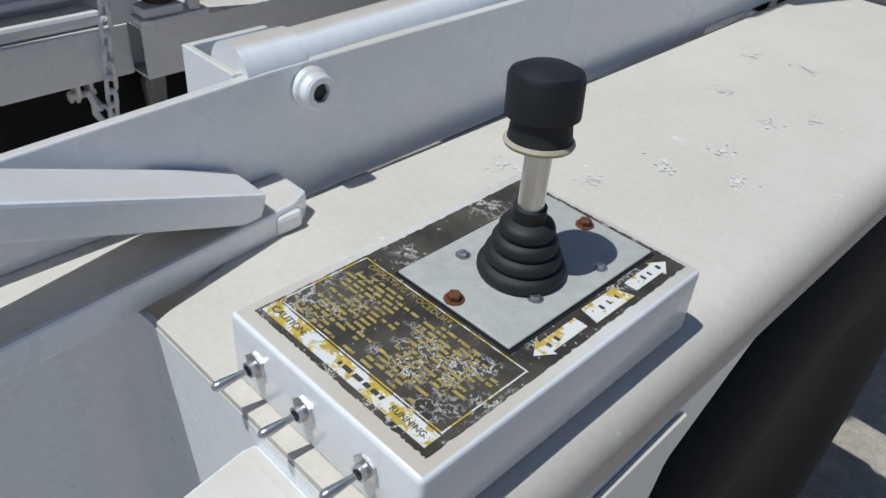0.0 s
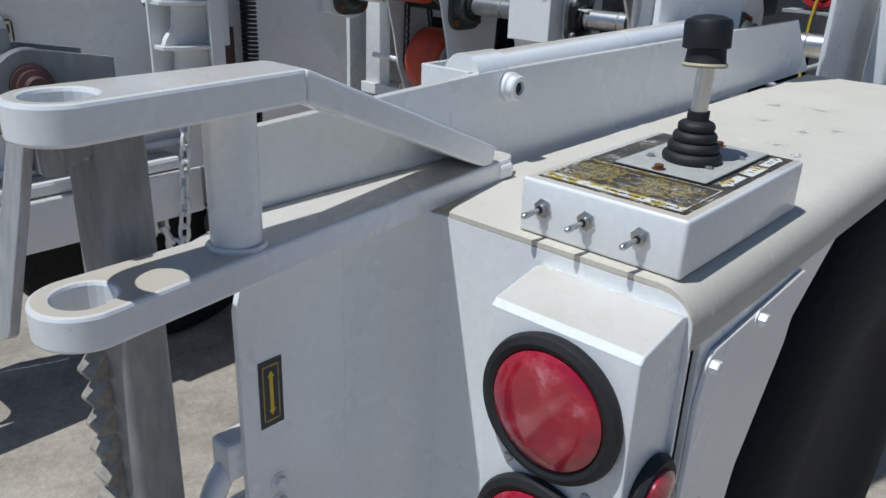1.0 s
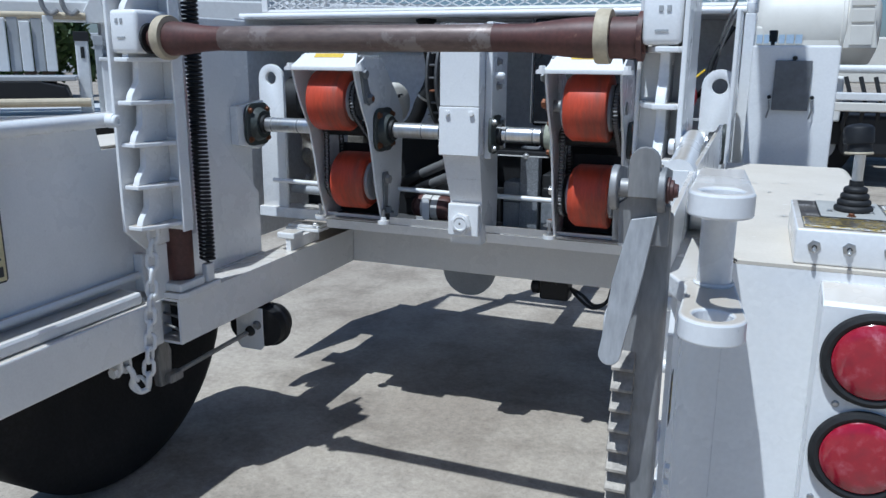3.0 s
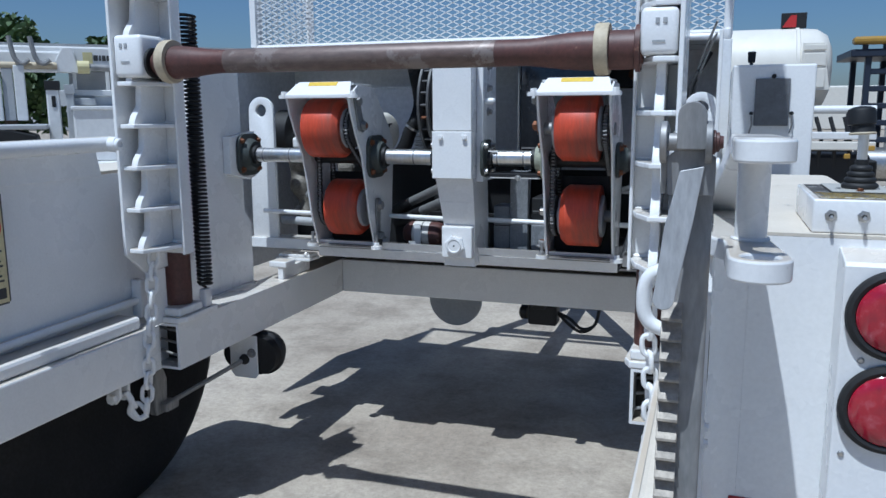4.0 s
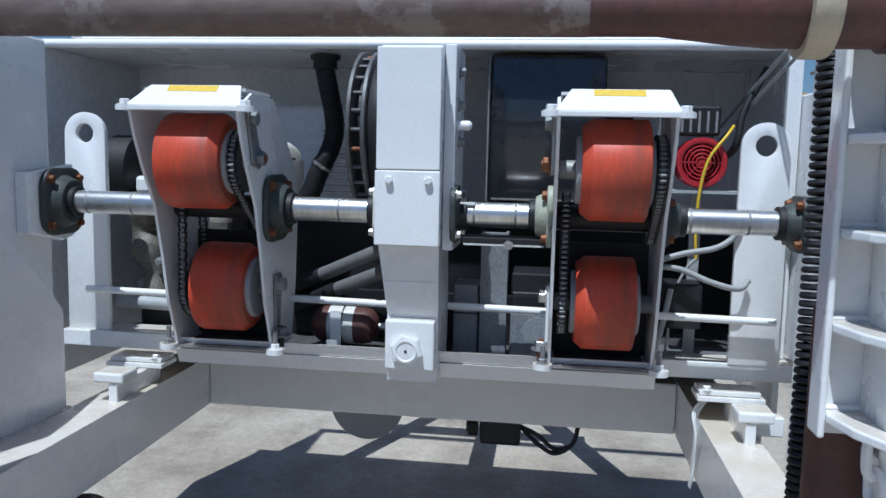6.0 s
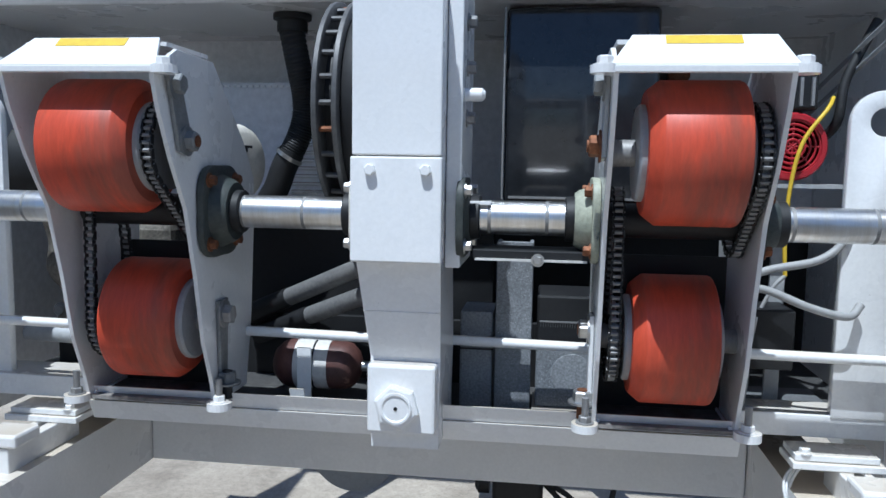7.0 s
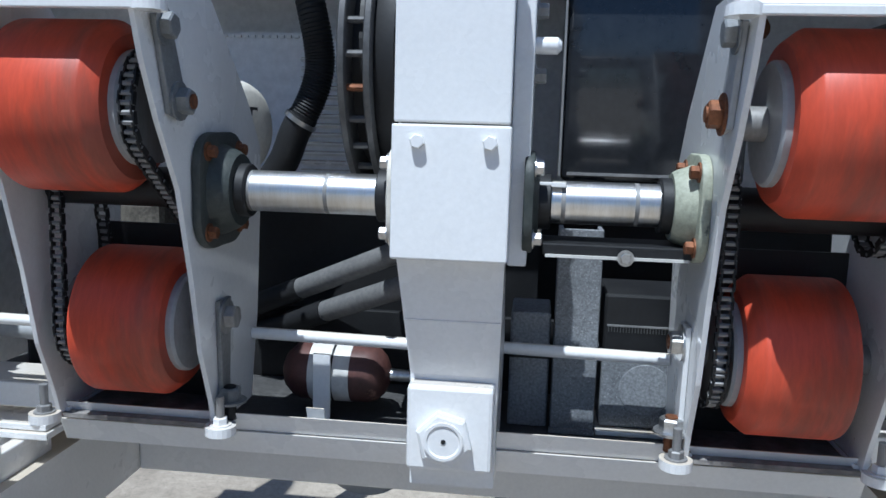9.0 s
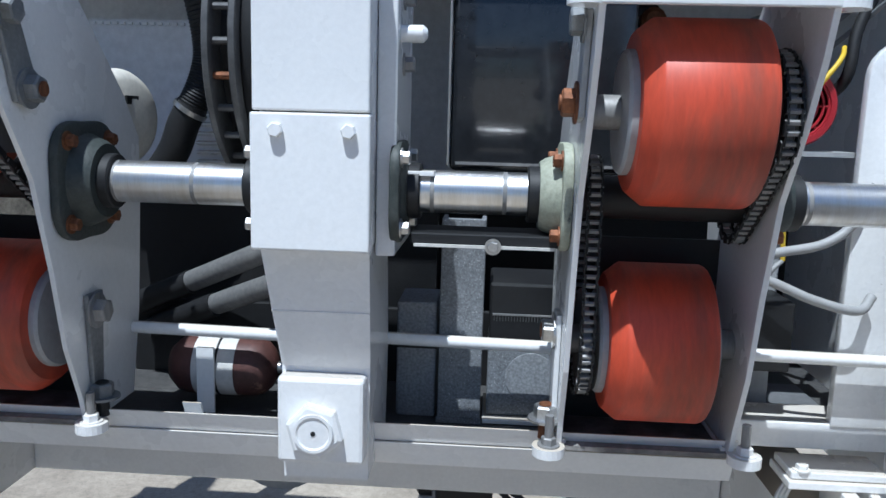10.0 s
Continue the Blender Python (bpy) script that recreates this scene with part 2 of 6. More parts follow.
def box(lo, hi, bevel=0.0, seg=2, bm=None):
    own = bmesh.new()
    c = [(a + b) / 2 for a, b in zip(lo, hi)]
    s = [abs(b - a) for a, b in zip(lo, hi)]
    bmesh.ops.create_cube(own, size=1, matrix=Matrix.Translation(c) @ Matrix.Diagonal((*s, 1)))
    if bevel:
        bmesh.ops.bevel(own, geom=own.edges[:], offset=min(bevel, min(s) * 0.45), segments=seg, affect="EDGES", profile=0.5)
    return join(bm, own)


def join(bm, own):
    if bm is None:
        return own
    me = bpy.data.meshes.new("t")
    own.to_mesh(me)
    own.free()
    bm.from_mesh(me)
    bpy.data.meshes.remove(me)
    return bm


def frame_of(way):
    way = Vector(way).normalized()
    side = way.orthogonal().normalized()
    return way, side, way.cross(side)


def lathe(p0, way, profile, seg=28, bm=None):
    """Rings (distance along, radius) round the axis from p0 along way; ends are capped where the radius is not nil."""
    own = bmesh.new()
    w, u, v = frame_of(way)
    p0 = Vector(p0)
    rings = []
    for d, r in profile:
        rings.append([own.verts.new(p0 + w * d + (u * math.cos(a) + v * math.sin(a)) * max(r, 1e-5))
                      for a in (2 * math.pi * i / seg for i in range(seg))])
    for a, b in zip(rings, rings[1:]):
        for i in range(seg):
            own.faces.new((a[i], a[(i + 1) % seg], b[(i + 1) % seg], b[i]))
    own.faces.new(rings[0][::-1])
    own.faces.new(rings[-1])
    return join(bm, own)


def rod(p0, p1, r, seg=20, bm=None, edge=0.0):
    d = (Vector(p1) - Vector(p0)).length
    prof = [(0, r), (d, r)] if not edge else [(0, r - edge), (edge, r), (d - edge, r), (d, r - edge)]
    return lathe(p0, Vector(p1) - Vector(p0), prof, seg, bm)


def hexnut(p, way, r, h, bm=None):
    return lathe(p, way, [(0, r), (h * 0.85, r), (h, r * 0.86)], 6, bm)


def bolt(p, way, r=0.009, h=0.009, washer=True, bm=None):
    w = Vector(way).normalized()
    if washer:
        bm = lathe(p, w, [(0, r * 1.45), (h * 0.2, r * 1.45)], 16, bm)
    return hexnut(Vector(p) + w * h * 0.2, w, r, h, bm)


def sweep(points, r, seg=10, closed=False, bm=None):
    """A round bar along points; r may be a number or a function of the share of the way."""
    own = bmesh.new()
    pts = [Vector(p) for p in points]
    n = len(pts)
    up = None
    rings = []
    for i, p in enumerate(pts):
        a = pts[i - 1] if (i or closed) else p
        b = pts[(i + 1) % n] if (i < n - 1 or closed) else p
        t = (b - a).normalized()
        up = t.orthogonal().normalized() if up is None else (up - t * up.dot(t)).normalized()
        s = t.cross(up)
        rad = r(i / (n - 1)) if callable(r) else r
        rings.append([own.verts.new(p + (up * math.cos(q) + s * math.sin(q)) * rad)
                      for q in (2 * math.pi * k / seg for k in range(seg))])
    pairs = list(zip(rings, rings[1:])) + ([(rings[-1], rings[0])] if closed else [])
    for a, b in pairs:
        for k in range(seg):
            own.faces.new((a[k], a[(k + 1) % seg], b[(k + 1) % seg], b[k]))
    if not closed:
        own.faces.new(rings[0][::-1])
        own.faces.new(rings[-1])
    return join(bm, own)


def bent(points, radius=0.03, steps=5):
    """A polyline with its corners rounded."""
    pts = [Vector(p) for p in points]
    out = [pts[0]]
    for a, b, c in zip(pts, pts[1:], pts[2:]):
        ra = min(radius, (a - b).length * 0.45, (c - b).length * 0.45)
        s, e = b + (a - b).normalized() * ra, b + (c - b).normalized() * ra
        for k in range(steps + 1):
            t = k / steps
            out.append((1 - t) ** 2 * s + 2 * t * (1 - t) * b + t * t * e)
    return out + [pts[-1]]


def curve_of(points, steps=8):
    """A smooth line through points."""
    p = [Vector(q) for q in points]
    p = [p[0] * 2 - p[1]] + p + [p[-1] * 2 - p[-2]]
    out = []
    for i in range(1, len(p) - 2):
        for k in range(steps):
            t = k / steps
            out.append(0.5 * (2 * p[i] + (p[i + 1] - p[i - 1]) * t + (2 * p[i - 1] - 5 * p[i] + 4 * p[i + 1] - p[i + 2]) * t * t
                              + (3 * p[i] - p[i - 1] - 3 * p[i + 1] + p[i + 2]) * t ** 3))
    return out + [p[-2]]


def slab(outline, axis, lo, hi, bevel=0.0, bm=None, holes=()):
    """An outline in the two other axes, thickened along axis from lo to hi; holes are (u, v, radius)."""
    own = bmesh.new()
    put = {"x": lambda a, b, c: (c, a, b), "y": lambda a, b, c: (a, c, b), "z": lambda a, b, c: (a, b, c)}[axis]
    if holes:
        edges = []
        loops = [list(outline)] + [[(u + r * math.cos(2 * math.pi * k / 24), v + r * math.sin(2 * math.pi * k / 24)) for k in range(24)] for u, v, r in holes]
        for loop in loops:
            vs = [own.verts.new(put(a, b, lo)) for a, b in loop]
            edges += [own.edges.new((vs[k], vs[(k + 1) % len(vs)])) for k in range(len(vs))]
        bmesh.ops.triangle_fill(own, use_beauty=True, edges=edges)
    else:
        own.faces.new([own.verts.new(put(a, b, lo)) for a, b in outline])
    got = bmesh.ops.extrude_face_region(own, geom=own.faces[:])
    move = Vector(put(0, 0, hi - lo))
    bmesh.ops.translate(own, vec=move, verts=[g for g in got["geom"] if isinstance(g, bmesh.types.BMVert)])
    bmesh.ops.recalc_face_normals(own, faces=own.faces)
    if bevel:
        sharp = [e for e in own.edges if len(e.link_faces) == 2 and e.calc_face_angle(0) > radians(50)]
        bmesh.ops.bevel(own, geom=sharp, offset=bevel, segments=2, affect="EDGES", profile=0.5)
    return join(bm, own)


def arc(cx, cy, r, a0, a1, n=10):
    return [(cx + r * math.cos(radians(a0 + (a1 - a0) * k / n)), cy + r * math.sin(radians(a0 + (a1 - a0) * k / n))) for k in range(n + 1)]


MID = -1.435


def mx(x):
    """The mirrored place across the machine's middle."""
    return 2 * MID - x


def mirrored(bm, flip):
    if flip:
        bm.transform(Matrix.Translation((2 * MID, 0, 0)) @ Matrix.Diagonal((-1, 1, 1, 1)))
        bmesh.ops.reverse_faces(bm, faces=bm.faces)
    return bm

# ---- ground ----
g = bmesh.new()
bmesh.ops.create_grid(g, x_segments=2, y_segments=2, size=400)
g.transform(Matrix.Translation((0, 0, GROUND)))
ground = part("ground", g, CONCRETE)
tagged(ground, "wide yard of worn pale grey concrete", "ground", kind="structure")


# ---- side arms: fender boxes with walls, lugs, beams ----
def fender(flip, label):
    at = (mx(-0.3) if flip else -0.3, 0.75, GROUND)
    e = thing("fender_box", label, "fender", at, "fender boxes over the wheels")
    # deck with a rolled outer edge
    prof = [(-0.478, 1.313)] + [(-0.188 + 0.033 * math.sin(radians(a)), 1.280 + 0.033 * math.cos(radians(a))) for a in range(0, 91, 15)] + [(-0.155, 1.262)]
    inner = [(x - 0.004 if i else x, z - 0.005) for i, (x, z) in enumerate(prof)][::-1]
    bm = slab(prof + inner, "y", 0.1605, 1.36)
    # the corner by the lugs is cut away at a slant
    bmesh.ops.bisect_plane(bm, geom=bm.verts[:] + bm.edges[:] + bm.faces[:], plane_co=(-0.42, 0.165, 0), plane_no=(-0.93, -0.36, 0), clear_outer=True)
    part("deck", mirrored(bm, flip), DUSTY, e, "dust-covered flat steel deck", smooth=True)
    # rear panel: a flat sheet under the rolled edge, and the bend round into the inner wall
    flat = [(-0.429, 0.45), (-0.429, 1.3075), (-0.188, 1.3075)] + [(-0.188 + 0.0325 * math.sin(radians(q)), 1.280 + 0.0275 * math.cos(radians(q))) for q in range(15, 91, 15)] + [(-0.1555, 0.45)]
    part("rear_panel", mirrored(slab(flat, "y", 0.160, 0.165), flip), WHITE, e)
    line = [(-0.4905, 0.08)] + [(-0.4305 + 0.06 * math.cos(radians(q)), 0.105 + 0.06 * math.sin(radians(q))) for q in range(180, 89, -10)] + [(-0.4292, 0.165)]
    back = [(-0.4855, 0.08)] + [(-0.4305 + 0.055 * math.cos(radians(q)), 0.105 + 0.055 * math.sin(radians(q))) for q in range(180, 89, -10)] + [(-0.4292, 0.160)]
    part("corner_bend", mirrored(slab(back + line[::-1], "z", 0.45, 1.3075), flip), WHITE, e, smooth=True)
    # outer side with a slanted edge over the wheel
    out = [(0.182, 0.45), (0.182, 1.262), (0.53, 1.262), (0.43, 1.20), (0.335, 1.07), (0.31, 0.98), (0.30, 0.45)]
    part("side_panel", mirrored(slab(out, "x", -0.160, -0.155), flip), WHITE, e)
    cover = [(0.186, 0.6), (0.186, 1.20), (0.195, 1.235), (0.205, 1.248), (0.42, 1.258), (0.40, 1.18), (0.322, 1.065), (0.299, 0.98), (0.29, 0.6)]
    part("side_cover", mirrored(slab(cover, "x", -0.1545, -0.1495, 0.001), flip), WHITE, e)
    for y, z in ((0.298, 1.246), (0.196, 1.238)):
        part("bolt", mirrored(bolt((-0.1495, y, z), (1, 0, 0), 0.007, 0.008), flip), WHITE, e)
    # inner wall
    wall = [(-0.046, 0.66), (-0.046, 1.25), (-0.03, 1.304), (0.0, 1.304), (1.195 if flip else 1.40, 1.304), (1.195 if flip else 1.40, 0.66)]
    part("inner_wall", mirrored(slab(wall, "x", -0.493, -0.486), flip), WHITE, e)
    part("wall_rod", mirrored(rod((-0.512, -0.05, 0.848), (-0.512, 1.005, 0.861), 0.014, 16), flip), WHITE, e, smooth=True)
    part("rod_clip", mirrored(box((-0.536, 1.0, 0.80), (-0.494, 1.03, 0.935 if flip else 0.885), 0.006), flip), WHITE, e)
    part("wall_ledge", mirrored(box((-0.59, -0.9, 0.785), (-0.494, 0.93, 0.83), 0.012), flip), WHITE if flip else DUSTY, e)
    return e


fender_right = fender(False, "white steel fender box with a dusty deck and rolled edge")
def deck_scuffs():
    """White dried splashes on the deck: clusters of small irregular flat blots."""
    rng = random.Random(12)
    bm = bmesh.new()
    for cx, cy in SPLASH:
        for k in range(rng.randint(22, 36)):
            a, d = rng.uniform(0, 6.28), abs(rng.gauss(0, 0.009))
            x, y, r = cx + d * math.cos(a), cy + d * math.sin(a), rng.uniform(0.0006, 0.0026)
            ring = [bm.verts.new((x + r * rng.uniform(0.6, 1.3) * math.cos(q * 0.785), y + r * rng.uniform(0.6, 1.3) * math.sin(q * 0.785), 1.3132 + 0.00003 * k)) for q in range(8)]
            bm.faces.new(ring)
    bmesh.ops.recalc_face_normals(bm, faces=bm.faces[:])
    for f in bm.faces:
        if f.normal.z < 0:
            f.normal_flip()
    tagged(part("dried_splashes", bm, SPLASHWHITE, fender_right, "dried white splashes on the deck"), kind="stuff")


SPLASHWHITE = plain("dried_white_splash", (0.72, 0.69, 0.64), 0.7)
SPLASH = ((-0.370, 0.838), (-0.295, 0.808), (-0.296, 0.704), (-0.316, 0.627), (-0.254, 0.657), (-0.346, 0.552), (-0.334, 0.994), (-0.416, 0.506), (-0.265, 0.855), (-0.404, 0.973))
deck_scuffs()
fender(True, "white steel fender box on the far side of the gap")


def rail(flip):
    e = thing("side_rail", "white steel rail plate standing along the fender deck", "rail", (mx(-0.482) if flip else -0.482, 0.6, 1.31), "side rails")
    prof = [(-0.055, 1.335), (-0.055, 1.402), (-0.03, 1.410), (0.10, 1.416), (0.30, 1.424), (1.29, 1.425), (1.41, 1.312), (0.33, 1.300), (0.30, 1.335)]
    if flip:
        prof = [(-0.055, 1.30), (-0.055, 1.388), (0.88, 1.388), (0.90, 1.30)]
    part("plate", mirrored(slab(prof, "x", -0.500 if flip else -0.487, -0.478, 0.0015), flip), WHITE, e)
    if not flip:
        part("bolt", lathe((-0.478, 0.338, 1.403), (1, 0, 0), [(0, 0.0175), (0.006, 0.0175), (0.008, 0.015), (0.015, 0.015), (0.017, 0.013), (0.017, 0.008), (0.012, 0.008)], 24), WHITE, e, "white socket-head bolt", smooth=True)
        part("socket", hexnut((-0.4665, 0.338, 1.403), (1, 0, 0), 0.0078, 0.002), BLACK, e)
    return e


move(rail(False), -0.020, 0.012, 0.0)
rail(True)


def lug_bracket():
    e = thing("lug_bracket", "white welded bracket of two thick drilled lugs", "bracket", (-0.455, -0.05, 1.308))
    low = arc(-0.436, -0.195, 0.036, 180, 355, 40) + [(-0.424, 0.0), (-0.452, 0.300), (-0.462, 0.318), (-0.512, 0.318), (-0.512, -0.01), (-0.474, -0.09)]
    part("lower_lug", slab(low, "z", 1.308, 1.335, 0.003, holes=[(-0.436, -0.195, 0.0215)]), WHITE, e)
    up = arc(-0.438, -0.191, 0.034, 180, 355, 40) + [(-0.418, -0.012), (-0.472, -0.012)]
    part("upper_lug", slab(up, "z", 1.444, 1.471, 0.003, holes=[(-0.438, -0.191, 0.0225)]), WHITE, e)
    arm = bmesh.new()
    ends = [[(-0.472, -0.0115, 1.444), (-0.418, -0.0115, 1.444), (-0.418, -0.0115, 1.471), (-0.472, -0.0115, 1.471)],
            [(-0.500, 0.268, 1.327), (-0.452, 0.268, 1.327), (-0.452, 0.276, 1.352), (-0.500, 0.276, 1.352)]]
    va, vb = ([arm.verts.new(p) for p in q] for q in ends)
    for k in range(4):
        arm.faces.new((va[k], va[(k + 1) % 4], vb[(k + 1) % 4], vb[k]))
    arm.faces.new(va[::-1])
    arm.faces.new(vb)
    bmesh.ops.bevel(arm, geom=arm.edges[:], offset=0.003, segments=2, affect="EDGES", profile=0.5)
    part("sloping_arm", arm, WHITE, e)
    part("spacer", rod((-0.442, -0.068, 1.335), (-0.442, -0.068, 1.444), 0.0205, 24), WHITE, e, smooth=True)
    part("weld_bead", sweep([(-0.442 + 0.022 * math.cos(k * 0.5236), -0.068 + 0.022 * math.sin(k * 0.5236), 1.3365) for k in range(12)], 0.003, 6, closed=True), WHITE, e, smooth=True)
    part("end_block", box((-0.470, 0.279, 1.3135), (-0.447, 0.304, 1.330), 0.004), WHITE, e)
    return e


lug_bracket()


TANSTEEL = surface("rubbed_tan_steel", (0.42, 0.37, 0.30), (0.24, 0.215, 0.185), 30, (0.45, 0.65), 0.15, 150, 0.12, 0.08)


def gear_rack_post():
    e = thing("ratchet_post", "grey steel ratchet post with toothed edge and hinged lever", "jack", (-0.54, -0.118, GROUND))
    bm = box((-0.566, -0.150, GROUND + 0.012), (-0.513, -0.108, 1.432), 0.006, 3)
    part("post", bm, STEEL, e, smooth=True)
    part("foot_plate", box((-0.62, -0.19, GROUND), (-0.46, -0.04, GROUND + 0.012), 0.003), STEEL, e)
    for k in range(40):
        z = 1.266 - 0.0268 * k
        t = slab([(-0.149, z), (-0.1655, z - 0.0185), (-0.1662, z - 0.022), (-0.149, z - 0.026)], "x", -0.568, -0.542, 0.0008)
        part("tooth", t, TANSTEEL, e)
    for x in (-0.576, -0.525):
        part("cheek_plate", lathe((x, -0.184, 1.468), (1, 0, 0), [(0, 0.024), (0.001, 0.025), (0.007, 0.025), (0.008, 0.024)], 28), STEEL, e, smooth=True)
        part("cheek_arm", slab([(-0.172, 1.405), (-0.125, 1.425), (-0.125, 1.482), (-0.184, 1.4925)], "x", x + 0.001, x + 0.0075), STEEL, e)
    part("pin", rod((-0.574, -0.184, 1.468), (-0.512, -0.184, 1.468), 0.0105, 20), STEEL, e, smooth=True)
    part("pin_head", lathe((-0.517, -0.184, 1.468), (1, 0, 0), [(0, 0.0145), (0.003, 0.0145), (0.004, 0.0115), (0.007, 0.0115), (0.008, 0.008), (0.012, 0.007)], 20), RUST, e, "rusty pin end")
    lever = arc(-0.5405, 1.499, 0.0165, 0, 180, 8) + [(-0.557, 1.46), (-0.524, 1.46)]
    part("lever_tongue", slab(lever, "y", -0.198, -0.190, 0.001), STEEL, e)
    blade = slab([(-0.0125, 0.0), (0.014, 0.010), (0.0145, -0.06), (0.0125, -0.14)] + arc(0.0, -0.154, 0.0125, 0, -180, 8) + [(-0.0125, -0.14), (-0.0165, -0.07)], "y", -0.004, 0.004, 0.001)
    blade.transform(Matrix.Translation((-0.540, -0.188, 1.432)) @ Euler((radians(-9), radians(9), 0)).to_matrix().to_4x4())
    part("lever_blade", blade, BRIGHTWORN, e, "bright worn lever blade", smooth=False)
    web = [(-0.566, 1.405), (-0.512, 1.405), (-0.512, 1.45), (-0.528, 1.46), (-0.556, 1.46), (-0.568, 1.45)]
    part("lever_web", slab(web, "y", -0.186, -0.172, 0.001), STEEL, e)
    return e


move(gear_rack_post(), 0.022, 0.0, -0.002)


def d_handle(flip):
    e = thing("grab_handle", "white bent-rod grab handle on the inner wall", "handle", (mx(-0.52) if flip else -0.52, 0.07, 1.07), "grab handles")
    pts = bent([(-0.494, 0.068, 1.262), (-0.585, 0.068, 1.262), (-0.585, 0.068, 1.166), (-0.494, 0.068, 1.166)], 0.047, 8)
    part("rod", mirrored(sweep(pts, 0.0115, 12), flip), WHITE, e, smooth=True)
    return e


d_handle(False)


def lamp_hood():
    e = thing("tail_lamp_unit", "white steel lamp housing with two round red lamps", "tail lamp", (-0.22, 0.12, 0.88))
    prof = [(0.160, 0.88), (0.160, 1.294), (0.150, 1.296), (0.092, 1.284), (0.087, 1.278), (0.087, 0.88)]
    part("housing", slab(prof, "x", -0.303, -0.160, 0.002), WHITE, e)
    for z in (1.209, 1.067):
        lamp = part("lamp", lathe((-0.232, 0.0875, z), (0, -1, 0), [(0, 0.066), (0.006, 0.068), (0.012, 0.066), (0.0145, 0.060), (0.012, 0.0545), (0.004, 0.0535)], 48), RUBBER, e, "thick black rubber grommet", smooth=True)
        part("lens", lathe((-0.232, 0.085, z), (0, -1, 0), [(0, 0.0535), (0.010, 0.0535), (0.0125, 0.051), (0.0155, 0.036), (0.017, 0.018), (0.0175, 0)], 48), REDLENS, lamp, "domed red lens", smooth=True)
    for x, z in ((-0.272, 1.138), (-0.191, 1.138), (-0.288, 0.990)):
        part("screw", lathe((x, 0.087, z), (0, -1, 0), [(0, 0.005), (0.002, 0.0045), (0.003, 0.003)], 14), BRIGHT, e)
    m = part("side_marker", lathe((-0.160, 0.132, 1.136), (1, 0, 0), [(0, 0.036), (0.006, 0.037), (0.011, 0.033), (0.010, 0.027)], 32), RUBBER, e, "black marker lamp grommet", smooth=True)
    part("lens", lathe((-0.152, 0.132, 1.136), (1, 0, 0), [(0, 0.027), (0.006, 0.026), (0.010, 0.019), (0.012, 0)], 32), REDLENS, m, "small red lens", smooth=True)
    part("top_cap", lathe((-0.205, 0.122, 1.2890), (0, -0.19, 0.98), [(0, 0.022), (0.0010, 0.0215)], 32), WHITE, e)
    return e


lamp_hood()


GREYPLATE = surface("rubbed_grey_plate", (0.47, 0.46, 0.42), (0.40, 0.39, 0.355), 14, (0.4, 0.6), 0, 150, 0.05, 0.05, spots=((0.30, 0.29, 0.26), 50, 0.68))


def control_box():
    e = thing("control_box", "white steel control box with joystick and worn decal", "control box", (-0.26, 0.303, 1.313))
    part("case", box((-0.342, 0.173, 1.3135), (-0.178, 0.434, 1.366), 0.0035, 3), WHITE, e, smooth=True)
    rng = random.Random(3)
    edge = []
    for (xa, ya), (xb, yb) in zip(((-0.332, 0.184), (-0.187, 0.184), (-0.187, 0.427), (-0.332, 0.427)), ((-0.187, 0.184), (-0.187, 0.427), (-0.332, 0.427), (-0.332, 0.184))):
        n = 90
        for k in range(n):
            bite = rng.choice((0, 0, 0, 0.0003, 0.0005, 0.0010))
            x, y = xa + (xb - xa) * k / n, ya + (yb - ya) * k / n
            edge.append((x - bite * (1 if x > -0.26 else -1) * (xa == xb), y - bite * (1 if y > 0.3 else -1) * (ya == yb)))
    part("decal", slab(edge, "z", 1.3662, 1.3668), DECALBLACK, e, "worn black decal with frayed edges")
    part("plate_seam", box((-0.3052, 0.2705, 1.3664), (-0.2082, 0.4212, 1.3675)), BLACK, e, "dark grimy seam round the plate")
    part("cover_plate", box((-0.304, 0.272, 1.3677), (-0.210, 0.420, 1.3698), 0.001), GREYPLATE, e, "pale grey cover plate")
    for x, y, m in ((-0.261, 0.279, RUSTBOLT), (-0.259, 0.409, RUSTBOLT), (-0.289, 0.316, BRIGHT), (-0.229, 0.318, BRIGHT), (-0.222, 0.376, BRIGHT)):
        part("screw", bolt((x, y, 1.3698), (0, 0, 1), 0.0046 if m is RUSTBOLT else 0.0036, 0.004 if m is RUSTBOLT else 0.0022), m, e)
    return e


control_box()


